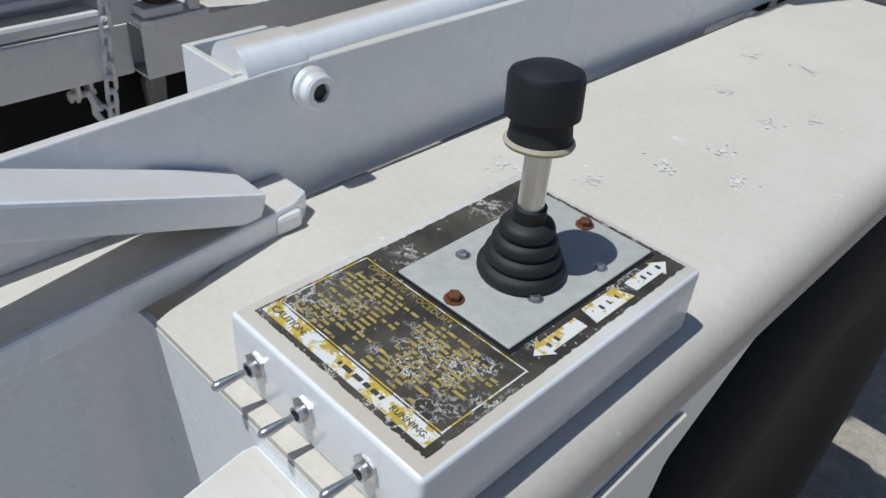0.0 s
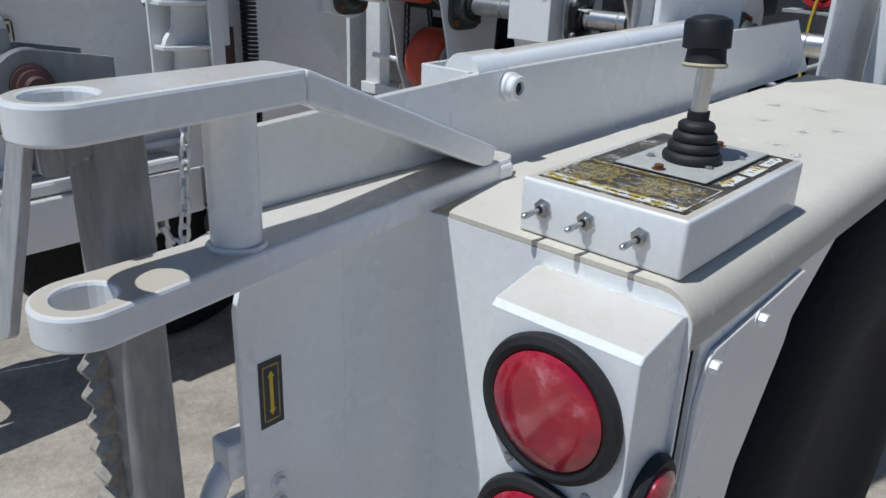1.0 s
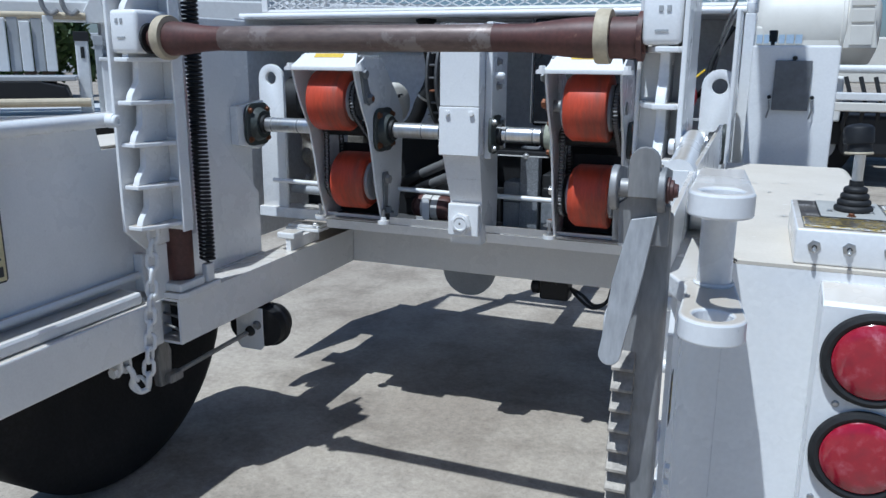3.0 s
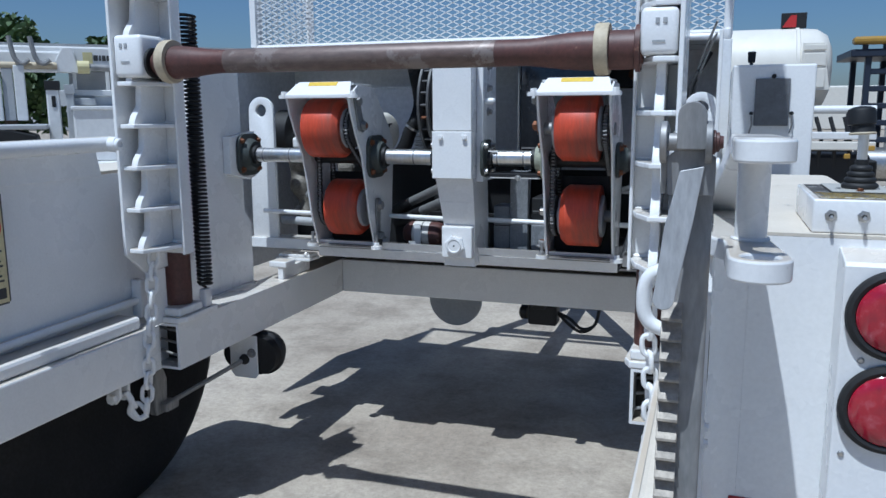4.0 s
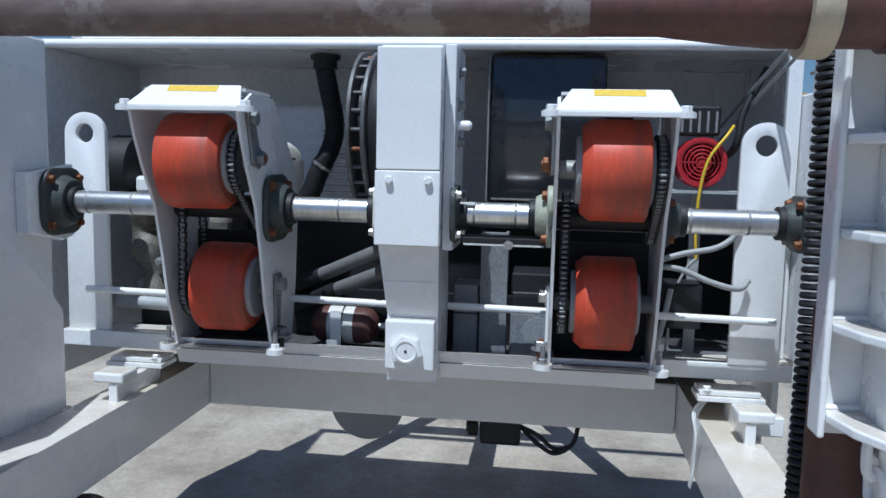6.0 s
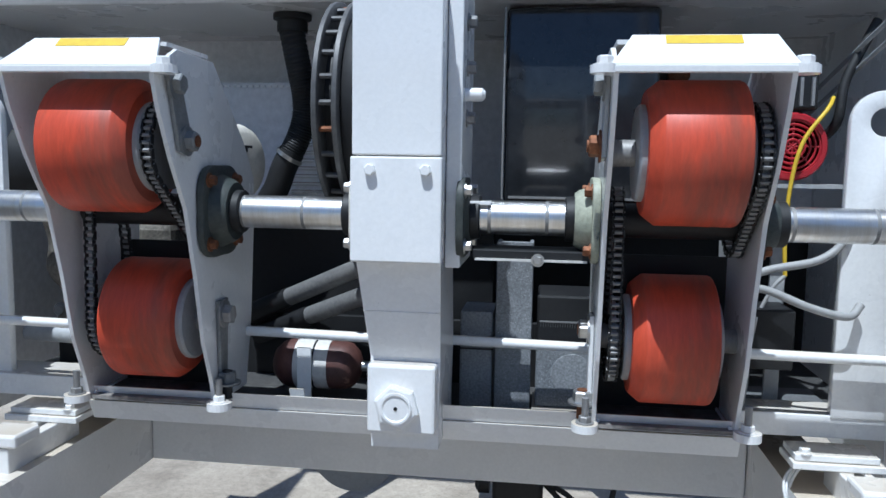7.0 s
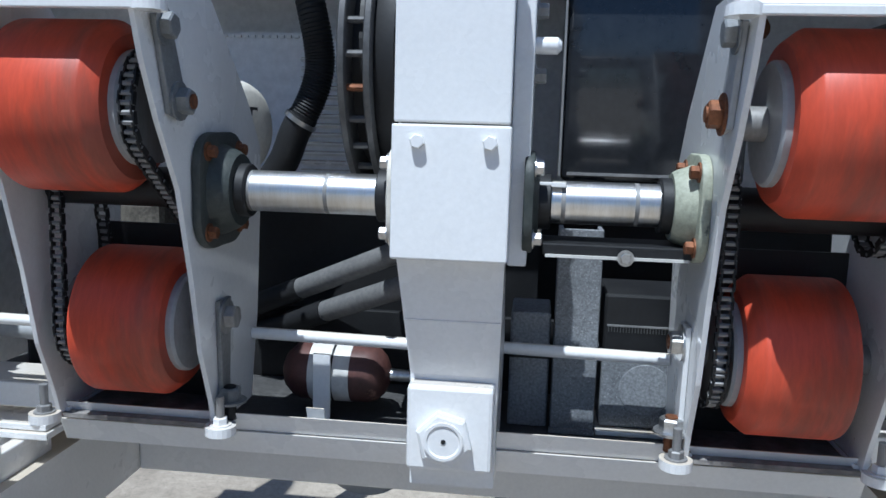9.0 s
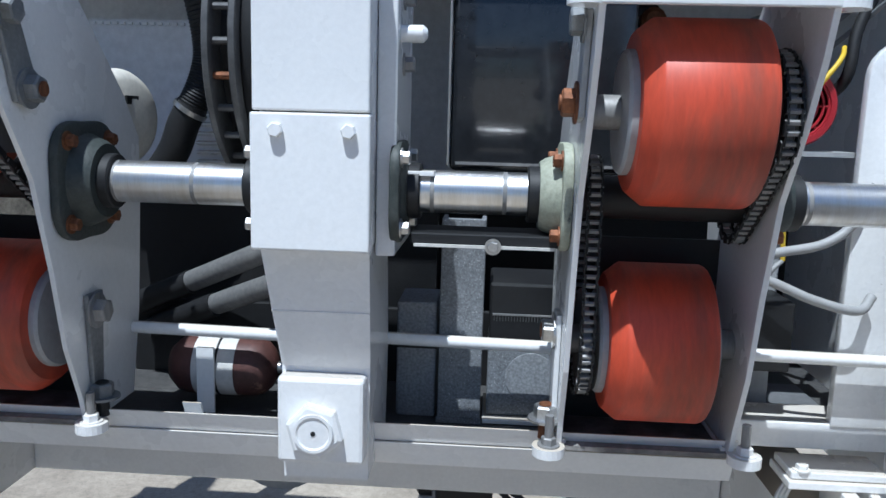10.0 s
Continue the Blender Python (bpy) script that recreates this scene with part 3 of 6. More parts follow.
def joystick():
    c = (-0.254, 0.333)
    e = thing("joystick", "black knobbed joystick with chrome stem and rubber boot", "joystick", (*c, 1.369))
    prof = [(0, 0.029)]
    z, r = 0.0, 0.029
    for k, r in enumerate((0.029, 0.025, 0.0215, 0.018)):
        for a in range(-75, 76, 30):
            prof.append((0.0052 + 0.0098 * k + 0.0052 * math.sin(radians(a)), r - 0.004 + 0.004 * math.cos(radians(a))))
        prof.append((0.0052 + 0.0098 * k + 0.0066, r - 0.0075))
    prof += [(0.046, 0.0105), (0.050, 0.0105)]
    part("boot", lathe((*c, 1.369), (0, 0, 1), prof, 32), RUBBER, e, "ribbed black rubber boot", smooth=True)
    part("stem", rod((*c, 1.41), (c[0], c[1], 1.476), 0.0082, 24), CHROME, e, "bright chrome stem", smooth=True)
    part("knob_skirt", lathe((c[0] - 0.002, c[1] + 0.001, 1.462), (-0.05, 0.05, 1), [(0, 0.0205), (0.003, 0.019), (0.012, 0.018), (0.019, 0.018)], 32), RUBBER, e, smooth=True)
    part("skirt_rim", lathe((c[0] - 0.002, c[1] + 0.001, 1.4605), (-0.05, 0.05, 1), [(0, 0.0205), (0.002, 0.0213), (0.004, 0.0202)], 32), CREAM, e, "scuffed pale rim")
    part("knob", lathe((c[0] - 0.004, c[1] + 0.003, 1.477), (-0.08, 0.05, 1), [(0, 0.020), (0.001, 0.0222), (0.023, 0.0222), (0.0265, 0.0205), (0.030, 0.013), (0.0315, 0)], 40), BLACK, e, "worn black knob", smooth=True)
    return e


joystick()


def toggle(x):
    e = thing("toggle_switch", "small chrome toggle switch on the control box", "switch", (x, 0.17, 1.341), "toggle switches")
    part("bushing", rod((x, 0.1735, 1.341), (x, 0.1665, 1.341), 0.0050, 16), BRIGHT, e, smooth=True)
    part("nut", hexnut((x, 0.1732, 1.341), (0, -1, 0), 0.0096, 0.0024), BRIGHT, e)
    part("dark_slot", rod((x, 0.1664, 1.341), (x, 0.1662, 1.341), 0.0034, 14), BLACK, e)
    part("bat", lathe((x, 0.165, 1.341), (-0.12, -1, -0.1), [(0, 0.0019), (0.016, 0.0032), (0.019, 0.003), (0.021, 0.0012)], 14), BRIGHT, e, smooth=True)


for x in (-0.316, -0.270, -0.217):
    toggle(x)


def strut(flip):
    """Air strut between a box bracket on the arm and the upright."""
    e = thing("strut_cylinder", "white round strut along the arm to the upright", "cylinder", (mx(-0.535) if flip else -0.535, 0.55, 1.36), "struts")
    part("tube", mirrored(rod((-0.535, 0.30, 1.402), (-0.555, 0.86, 1.405), 0.024, 24), flip), WHITE, e, smooth=True)
    part("end_fitting", mirrored(rod((-0.535, 0.270, 1.402), (-0.535, 0.325, 1.402), 0.027, 24), flip), WHITE, e, smooth=True)
    part("eye", mirrored(rod((-0.59, 0.89, 1.40), (-0.53, 0.89, 1.40), 0.024, 20), flip), WHITE, e, smooth=True)
    if not flip:
        u = [(-0.591, 0.262), (-0.518, 0.262), (-0.518, 0.290), (-0.523, 0.290), (-0.523, 0.268), (-0.585, 0.268), (-0.585, 0.340), (-0.591, 0.340)]
        part("bracket", slab(u, "z", 1.362, 1.411, 0.001), WHITE, e)
    return e


move(strut(False), 0.010, 0.026, 0.014)
move(strut(True), 0.0, 0.026, 0.0)


def wheel(flip):
    x0, x1 = -0.440, -0.165
    c = (0.985, GROUND + 0.590)
    e = thing("road_wheel", "large black rubber road wheel in the shade", "wheel", (mx(-0.285) if flip else -0.285, c[0], GROUND), "road wheels")
    w = x1 - x0
    prof = [(0.02, 0.27), (0.0, 0.33), (-0.008, 0.45), (0.0, 0.53), (0.02, 0.573), (0.045, 0.590), (w - 0.045, 0.590), (w - 0.02, 0.573), (w, 0.53), (w + 0.008, 0.45), (w, 0.33), (w - 0.02, 0.27)]
    part("tyre", mirrored(lathe((x0, *c), (1, 0, 0), prof, 64), flip), TYRE, e, smooth=True)
    part("rim", mirrored(lathe((x0 + 0.03, *c), (1, 0, 0), [(0, 0.275), (0.0, 0.255), (0.06, 0.235), (0.08, 0.12), (0.05, 0.08), (0.04, 0.0)], 40), flip), STEEL, e, smooth=True)
    return e


wheel(False)
wheel(True)


def arm_tube(flip):
    e = thing("arm_beam", "white square steel arm beam with an open end", "beam", (mx(-0.71) if flip else -0.71, 1.6, 0.585), "arm beams")
    x0, x1, z0, z1, t = -0.680, -0.560, 0.628, 0.790, 0.009
    bm = None
    for lo, hi in (((x0, 1.000, z0), (x1, 2.38, z0 + t)), ((x0, 1.000, z1 - t), (x1, 2.38, z1)), ((x0, 1.000, z0 + t), (x0 + t, 2.38, z1 - t)), ((x1 - t, 1.000, z0 + t), (x1, 2.38, z1 - t))):
        bm = box(lo, hi, 0, bm=bm)
    part("tube", mirrored(bm, flip), WHITE, e)
    # Black sheet in the open end imitates the shade of the hollow tube.
    part("shade_plug", mirrored(box((x0 + t + 0.001, 1.08, z0 + t + 0.001), (x1 - t - 0.001, 1.09, z1 - t - 0.001)), flip), BLACK, e, "black sheet standing in for shade inside the tube")
    for k in range(3):
        part("inner_bar", mirrored(rod((x0 + t + 0.002, 1.03 + 0.012 * k, z0 + 0.035 + 0.042 * k), (x1 - t - 0.002, 1.045, z0 + 0.050 + 0.040 * k), 0.005, 8), flip), STEEL, e)
    part("rear_beam", mirrored(box((-0.612, -1.6, z0), (-0.495, 0.992, 0.785), 0.006), flip), WHITE, e)
    return e


arm_tube(False)
arm_tube(True)
cross = thing("cross_beam", "grey-white deep cross beam joining both arms", "beam", (MID, 2.36, 0.583))
part("beam", box((mx(-0.682), 2.262, 0.628), (-0.682, 2.38, 0.788), 0.006), WHITE, cross)


def upright(flip, dz):
    """Recessed casting in which the roller block slides: back plate, side flanges, slanted ribs and a scalloped middle bar."""
    e = thing("ribbed_upright", "white ribbed cast upright holding the roller block", "upright", (mx(-0.63) if flip else -0.63, 0.95, 1.03), "ribbed uprights")
    m = lambda b: mirrored(b, flip)
    top = 2.05
    levels = [z + dz for z in (1.101, 1.232, 1.365, 1.495, 1.625, 1.757, 1.890, 2.020)]
    z0 = levels[0]
    part("back_plate", m(box((-0.690, 1.015, z0 - 0.03), (-0.584, 1.030, top))), WHITE, e)
    bar = []
    for lo, hi in zip(levels, levels[1:]):
        bar += [(0.862, lo + 0.006), (0.872, lo + 0.030), (0.900, lo + 0.062), (0.906, hi - 0.006)]
    bar = [(1.014, z0 + 0.006)] + bar + [(1.014, levels[-1] - 0.006)]
    part("middle_bar", m(slab(bar, "x", -0.637, -0.613, 0.003)), WHITE, e, smooth=True)
    rim = [(0.848, z0 - 0.012), (0.848, top), (1.19, top), (1.19, z0 - 0.085), (0.93, z0 - 0.085)]
    part("outer_flange", m(slab(rim, "x", -0.583, -0.571, 0.003)), WHITE, e)
    part("inner_flange", m(box((-0.700, 0.985, z0 - 0.03), (-0.690, 1.035, top), 0.004)), WHITE, e)
    for z in levels:
        pl = [(-0.5835, 0.862), (-0.592, 0.853), (-0.642, 0.853), (-0.676, 0.922), (-0.6895, 0.985), (-0.6895, 1.0145), (-0.5835, 1.0145)]
        part("rib", m(slab(pl, "z", z - 0.007, z + 0.007, 0.003)), WHITE, e)
        part("weld", m(sweep([(-0.688, 1.010, z + 0.009), (-0.64, 1.010, z + 0.009), (-0.588, 1.010, z + 0.009)], 0.006, 6)), WHITE, e)
    part("sleeve", m(box((-0.647, 1.031, 1.190), (-0.584, 1.090, top), 0.005)), WHITE, e)
    part("flange_bolt", m(lathe((-0.583, 0.845, 1.405), (-1, 0, 0), [(0, 0.019), (0.010, 0.019), (0.013, 0.016), (0.013, 0.008), (0.007, 0.008)], 24)), WHITE, e, smooth=True)
    part("bolt_boss", m(rod((-0.571, 0.862, 1.405), (-0.545, 0.862, 1.405), 0.024, 20)), WHITE, e, smooth=True)
    part("lower_leg", m(box((-0.583, 0.94, 0.79), (-0.571, 1.03, z0 - 0.086), 0.003)), WHITE, e)
    return e


upright(False, 0.0)
arm = thing("overhead_arm", "white square overhead arm on a mast above the upright", "arm", (-0.585, 1.0, 2.051))
part("mast", box((-0.612, 0.95, 2.051), (-0.560, 1.05, 3.149), 0.004), WHITE, arm)
part("boom", box((-0.635, 0.917, 3.15), (-0.505, 2.60, 3.25), 0.006), WHITE, arm)
move(upright(True, -0.035), 0.038, 0.0, 0.0)


def roller_block(flip):
    e = thing("roller_block", "white rounded bearing block in the upright", "bearing block", (mx(-0.58) if flip else -0.58, 0.95, 1.6), "roller blocks")
    m = lambda b: mirrored(b, flip)
    part("block", m(box((-0.690 if flip else -0.676, 0.850, 1.620 if flip else 1.634), (-0.586, 1.0, 1.748), 0.014, 3)), WHITE, e, smooth=True)
    if flip:
        part("flange_ring", m(lathe((-0.690, 0.905, 1.664), (-1, 0, 0), [(0, 0.046), (0.008, 0.046), (0.010, 0.042), (0.010, 0.028)], 32)), BLACK, e, "dark ring round the roller neck", smooth=True)
    else:
        part("flange_ring", lathe((-0.676, 0.905, 1.655), (-1, 0, 0), [(0, 0.058), (0.012, 0.058), (0.014, 0.050), (0.014, 0.04)], 32), RUST, e, smooth=True)
    part("cast_bar", m(box((-0.646, 0.8475, 1.664), (-0.616, 0.8505, 1.669))), GREYPAINT, e)
    for x in (-0.640, -0.622):
        part("cast_mark", m(box((x, 0.8475, 1.708), (x + 0.010, 0.8505, 1.722), 0.001)), GREYPAINT, e)
    return e


roller_block(False)
move(roller_block(True), 0.038, 0.0, -0.012)


def rusty_roller():
    e = thing("cross_roller", "long rusty brown steel roller between the uprights", "roller", (MID, 0.905, 1.6))
    x0, x1 = -2.166, -0.670
    L = x1 - x0
    prof = [(0, 0.030), (0.055, 0.030), (0.055, 0.047), (0.12, 0.050), (0.17, 0.045), (0.22, 0.038), (0.27, 0.0345), (L - 0.29, 0.0345), (L - 0.20, 0.045), (L - 0.15, 0.049), (L - 0.02, 0.049), (L - 0.02, 0.036), (L, 0.036)]
    part("pipe", lathe((x0, 0.905, 1.652), (1, 0, 0), prof, 48), RUST, e, "rusty brown pipe with swollen ends", smooth=True)
    part("worn_sleeve", lathe((x0 + 0.29, 0.905, 1.652), (1, 0, 0), [(0, 0.034), (0.004, 0.0350), (L - 0.67, 0.0350), (L - 0.666, 0.034)], 48), WORNPIPE, e, "grey-brown rubbed middle of the pipe", smooth=True)
    for x, w in ((x0 + 0.074, 0.03), (x1 - 0.117, 0.034)):
        part("collar", lathe((x, 0.905, 1.655), (1, 0, 0), [(0, 0.050), (0.0, 0.0635), (0.004, 0.065), (w - 0.004, 0.065), (w, 0.0635), (w, 0.05)], 40), CREAM, e, "pale weathered collar ring", smooth=True)
    return e


rusty_roller()


def lift_cylinder(flip):
    e = thing("lift_cylinder", "rusty brown hydraulic ram beneath the upright", "cylinder", (mx(-0.615) if flip else -0.615, 1.09, 0.75), "lift cylinders")
    m = lambda b: mirrored(b, flip)
    part("ram", m(rod((-0.622 if flip else -0.636, 1.09, 0.84), (-0.622 if flip else -0.636, 1.09, 1.24), 0.046, 36)), RUST, e, smooth=True)
    part("base_plate", m(slab([(-0.562, 0.998), (-0.685, 0.998), (-0.70, 1.03), (-0.69, 1.22), (-0.562, 1.22)], "z", 0.791, 0.812, 0.004)), WHITE, e)
    part("base_block", m(box((-0.684, 1.01, 0.812), (-0.570, 1.14, 0.842), 0.006)), WHITE, e)
    return e


lift_cylinder(False)
lift_cylinder(True)


def spring(flip):
    e = thing("coil_spring", "long black return spring stretched beside the upright", "spring", (mx(-0.64) if flip else -0.6, 1.235, 0.79), "return springs")
    xa, xb = (-0.672, -0.664) if flip else (-0.652, -0.652)
    pts, turns, z0, z1 = [], 67, 0.89, 1.83
    for k in range(turns * 10 + 1):
        a, t = 2 * math.pi * k / 10, k / (turns * 10)
        pts.append((xa + (xb - xa) * t + 0.0235 * math.cos(a), 1.175 + 0.0235 * math.sin(a), z0 + (z1 - z0) * t))
    part("coil", mirrored(sweep(pts, 0.0056, 6), flip), BLACK, e, smooth=True)
    part("lower_eye", mirrored(box((xa - 0.013, 1.155, 0.812), (xa + 0.013, 1.195, 0.88), 0.006), flip), WHITE, e)
    part("lower_hook", mirrored(sweep(curve_of([(xa, 1.175, 0.865), (xa, 1.18, 0.88), (xa + 0.02, 1.175, 0.892)], 5), 0.0047, 6), flip), BLACK, e)
    return e


spring(False)
spring(True)


def link_mesh(half, r, wire):
    pts = []
    for a in range(0, 181, 22):
        pts.append((r * math.cos(radians(a)), 0, half + r * math.sin(radians(a))))
    for a in range(180, 361, 22):
        pts.append((r * math.cos(radians(a)), 0, -half + r * math.sin(radians(a))))
    return sweep(pts, wire, 8, closed=True)


def chain(label, strands, pitch=0.047, seed=1):
    """Links strung along straight strands, each given by its two end points."""
    e = thing("hanging_chain", label, "chain", strands[0][1], "hanging chains")
    src, rng, k = None, random.Random(seed), 0
    for a, b in strands:
        a, b = Vector(a), Vector(b)
        n = max(1, round((b - a).length / pitch))
        for j in range(n):
            p = a.lerp(b, (j + 0.5) / n)
            if src is None:
                bm = link_mesh(0.0115, 0.0165, 0.0072)
                bm.transform(Matrix.Translation(base_of(e)))
                ob = src = part("link", bm, WHITE, e, smooth=True)
            else:
                ob = new("link", src.data)
                ob.parent = e
            ob.location = p - base_of(e) + Vector((rng.uniform(-0.002, 0.002), 0, 0))
            spin = Matrix.Rotation(radians(20 + 90 * (k % 2)) + rng.uniform(-0.2, 0.2), 3, "Z")
            lean = Vector((0, 0, -1)).rotation_difference((b - a).normalized()).to_matrix()
            ob.rotation_euler = (lean @ spin).to_euler()
            k += 1
    return e


chain("white painted steel chain hanging from the upright", [((-0.640, 0.935, 1.09), (-0.607, 0.945, 0.44))])
chain("white painted chain hooked up in a loop over the wheel", [((-2.204, 0.925, 1.06), (-2.262, 0.900, 0.50)), ((-2.268, 0.888, 0.495), (-2.302, 0.858, 0.575))], seed=4)


def chain_clevis():
    e = thing("chain_clevis", "white painted clevis with its pin under the beam", "clevis", (-2.37, 0.88, 0.50))
    for y in (0.855, 0.895):
        part("cheek", slab([(-2.40, 0.583), (-2.345, 0.583), (-2.345, 0.53), (-2.365, 0.508), (-2.388, 0.508), (-2.40, 0.53)], "y", y - 0.006, y + 0.006, 0.003), WHITE, e)
    part("pin", rod((-2.367, 0.838, 0.531), (-2.367, 0.91, 0.531), 0.011, 14), WHITE, e, smooth=True)
    part("pin_head", hexnut((-2.367, 0.838, 0.531), (0, -1, 0), 0.018, 0.010), WHITE, e)
    part("hook", sweep(curve_of([(-2.345, 0.88, 0.545), (-2.330, 0.885, 0.51), (-2.345, 0.89, 0.47), (-2.325, 0.905, 0.445), (-2.30, 0.92, 0.455)], 6), 0.010, 8), WHITE, e, smooth=True)
    return e


move(chain_clevis(), 0.050, -0.030, 0.045)

# ---- the driving head between the arms ----
FRONT = [(1.556, 1.556), (1.574, 1.500), (1.612, 1.420), (1.666, 1.330), (1.702, 1.200), (1.728, 1.080), (1.762, 0.995), (1.776, 0.946)]
REAR = [(1.930, 0.946), (1.962, 1.090), (1.982, 1.300), (1.982, 1.380), (1.932, 1.450), (1.785, 1.596), (1.640, 1.600)]



def drive_wheel(name_of, x0, x1, y, z, chain_right, label, slope_right):
    """A red tyred wheel with grey hub plates and its sprocket and chain."""
    e = thing(name_of, label, "wheel", ((x0 + x1) / 2, y, z - 0.117), "red drive wheels")
    w = x1 - x0
    prof = [(0, 0.070), (0.0, 0.098), (0.003, 0.1015), (0.019, 0.1142), (0.022, 0.1158), (w - 0.007, 0.116), (w - 0.002, 0.114), (w, 0.110), (w, 0.07)]
    if slope_right:
        prof = [(w - a, r) for a, r in prof][::-1]
    part("tread", lathe((x0, y, z), (1, 0, 0), prof, 64), RED, e, "scuffed orange-red polyurethane tread", smooth=True)
    part("hub_plate", lathe((x0 - 0.012, y, z), (1, 0, 0), [(0, 0.030), (0, 0.074), (0.004, 0.078), (0.013, 0.078)], 40), GREYPAINT, e, smooth=True)
    part("hub_plate", lathe((x1 - 0.001, y, z), (1, 0, 0), [(0, 0.078), (0.009, 0.078), (0.013, 0.074), (0.013, 0.03)], 40), GREYPAINT, e, smooth=True)
    part("axle", rod((x0 - 0.055, y, z), (x1 + 0.055, y, z), 0.022, 20), STEEL, e, smooth=True)
    xs = x1 + 0.026 if chain_right else x0 - 0.030
    part("sprocket", lathe((xs - 0.004, y, z), (1, 0, 0), [(0, 0.02), (0, 0.074), (0.008, 0.074), (0.008, 0.02)], 30), STEEL, e)
    return e, xs


def drive_chain(xs, y, z, yc, zc, r):
    """A roller chain as a loop round a wheel's sprocket and the shaft's."""
    e = thing("drive_chain", "oily black roller chain round the sprockets", "chain", (xs, y, min(z, zc) - r), "drive chains")
    a = Vector((0, yc - y, zc - z))
    d = a.length
    w = a.normalized()
    s = Vector((0, -w.z, w.y))
    r2 = 0.055
    pts = []
    for k in range(0, 181, 10):
        q = radians(k)
        pts.append(Vector((0, y, z)) + s * r * math.cos(q) - w * r * math.sin(q))
    n = int(d / 0.012)
    for k in range(1, n):
        t = k / n
        pts.append(Vector((0, y, z)) + w * d * t - s * (r + (r2 - r) * t))
    for k in range(0, 181, 12):
        q = radians(k)
        pts.append(Vector((0, yc, zc)) - s * r2 * math.cos(q) + w * r2 * math.sin(q))
    for k in range(1, n):
        t = 1 - k / n
        pts.append(Vector((0, y, z)) + w * d * t + s * (r + (r2 - r) * t))
    # even steps
    out, step = [], 0.0125
    acc = 0.0
    ring = pts + [pts[0]]
    for p, q in zip(ring, ring[1:]):
        seg = (q - p).length
        while acc <= seg:
            out.append((p + (q - p) * (acc / seg), (q - p).normalized()))
            acc += step
        acc -= seg
    links, rollers = bmesh.new(), bmesh.new()
    for k, (p, t) in enumerate(out):
        ang = math.atan2(t.z, t.y)
        off = 0.0075 if k % 2 else 0.0095
        for sx in (-1, 1):
            b = box((-0.0011, -0.0085, -0.0048), (0.0011, 0.0085, 0.0048))
            b.transform(Matrix.Translation((xs + sx * off, p.y, p.z)) @ Matrix.Rotation(ang, 4, "X"))
            join(links, b)
        mid = p + t * step / 2
        rod((xs - 0.0105, mid.y, mid.z), (xs + 0.0105, mid.y, mid.z), 0.0036, 6, rollers)
    tagged(part("link_strand", links, BLACK, e), kind="stuff")
    tagged(part("pin_strand", rollers, STEEL, e), kind="stuff")
    return e


GRIMY = surface("grimy_white_paint", (0.10, 0.09, 0.085), (0.34, 0.32, 0.30), 9, (0.5, 0.75), 0, 80, 0.12, 0.06, spread=(0.42, 0.68))


def roller_frame(x0, x1, label):
    e = thing("roller_stand", label, "frame", ((x0 + x1) / 2, 1.7, 0.94), "roller frames")
    for xa, xb in ((x0 - 0.008, x0), (x1, x1 + 0.008)):
        part("side_plate", slab(FRONT + REAR, "x", xa, xb, 0.001), WHITE, e, "curved white side plate")
    cover = slab([(x0 - 0.012, 0), (x1 + 0.012, 0), (x1 - 0.008, 0.075), (x0 + 0.022, 0.075)], "z", 0, 0.007, 0.001)
    cover.transform(Matrix.Translation((0, 1.562, 1.560)) @ Matrix.Rotation(radians(42), 4, "X"))
    part("cover", cover, WHITE, e, "sloping white cover plate")
    part("cover_lip", box((x0 - 0.012, 1.553, 1.552), (x1 + 0.012, 1.561, 1.564), 0.002), WHITE, e)
    part("top_plate", box((x0, 1.620, 1.602), (x1, 1.78, 1.609)), WHITE, e)
    lab = slab([(x0 + 0.07, 0.05), (x1 - 0.06, 0.05), (x1 - 0.06, 0.072), (x0 + 0.07, 0.072)], "z", 0.0073, 0.0078)
    lab.transform(Matrix.Translation((0, 1.562, 1.560)) @ Matrix.Rotation(radians(42), 4, "X"))
    part("yellow_label", lab, YELLOW, e, "faded yellow warning label")
    for s, x in ((-1, x0 - 0.020), (1, x1 + 0.020)):
        ear = part("ear", lathe((x, 1.570, 1.552), (0, 0, 1), [(0, 0.022), (0.012, 0.022)], 20), WHITE, e)
        part("bolt", bolt((x, 1.570, 1.564), (0, 0, 1), 0.0125, 0.012), WHITE, ear)
        foot = part("foot_ear", lathe((x, 1.762, 0.944), (0, 0, 1), [(0, 0.024), (0.014, 0.024)], 20), WHITE, e)
        part("bolt", bolt((x, 1.762, 0.958), (0, 0, 1), 0.0115, 0.011), STEEL if s < 0 else WHITE, foot)
        part("stud", rod((x, 1.762, 0.959), (x, 1.762, 1.004), 0.0065, 12), STEEL, foot)
    part("bottom_plate", box((x0, 1.776, 0.946), (x1, 1.93, 0.953)), GRIMY, e, "grimy bottom plate")
    for xw in (x0 + 0.004, x1 - 0.004):
        part("weld_bead", sweep([(xw, 1.785, 0.9555), (xw, 1.85, 0.9555), (xw, 1.92, 0.9555)], 0.004, 6), WHITE, e)
    # Added black plate imitates the shade at the back of the frame.
    part("back_plate", box((x0, 1.90, 0.953), (x1, 1.907, 1.25)), BLACK, e, "black plate standing in for shade behind the wheels")
    return e


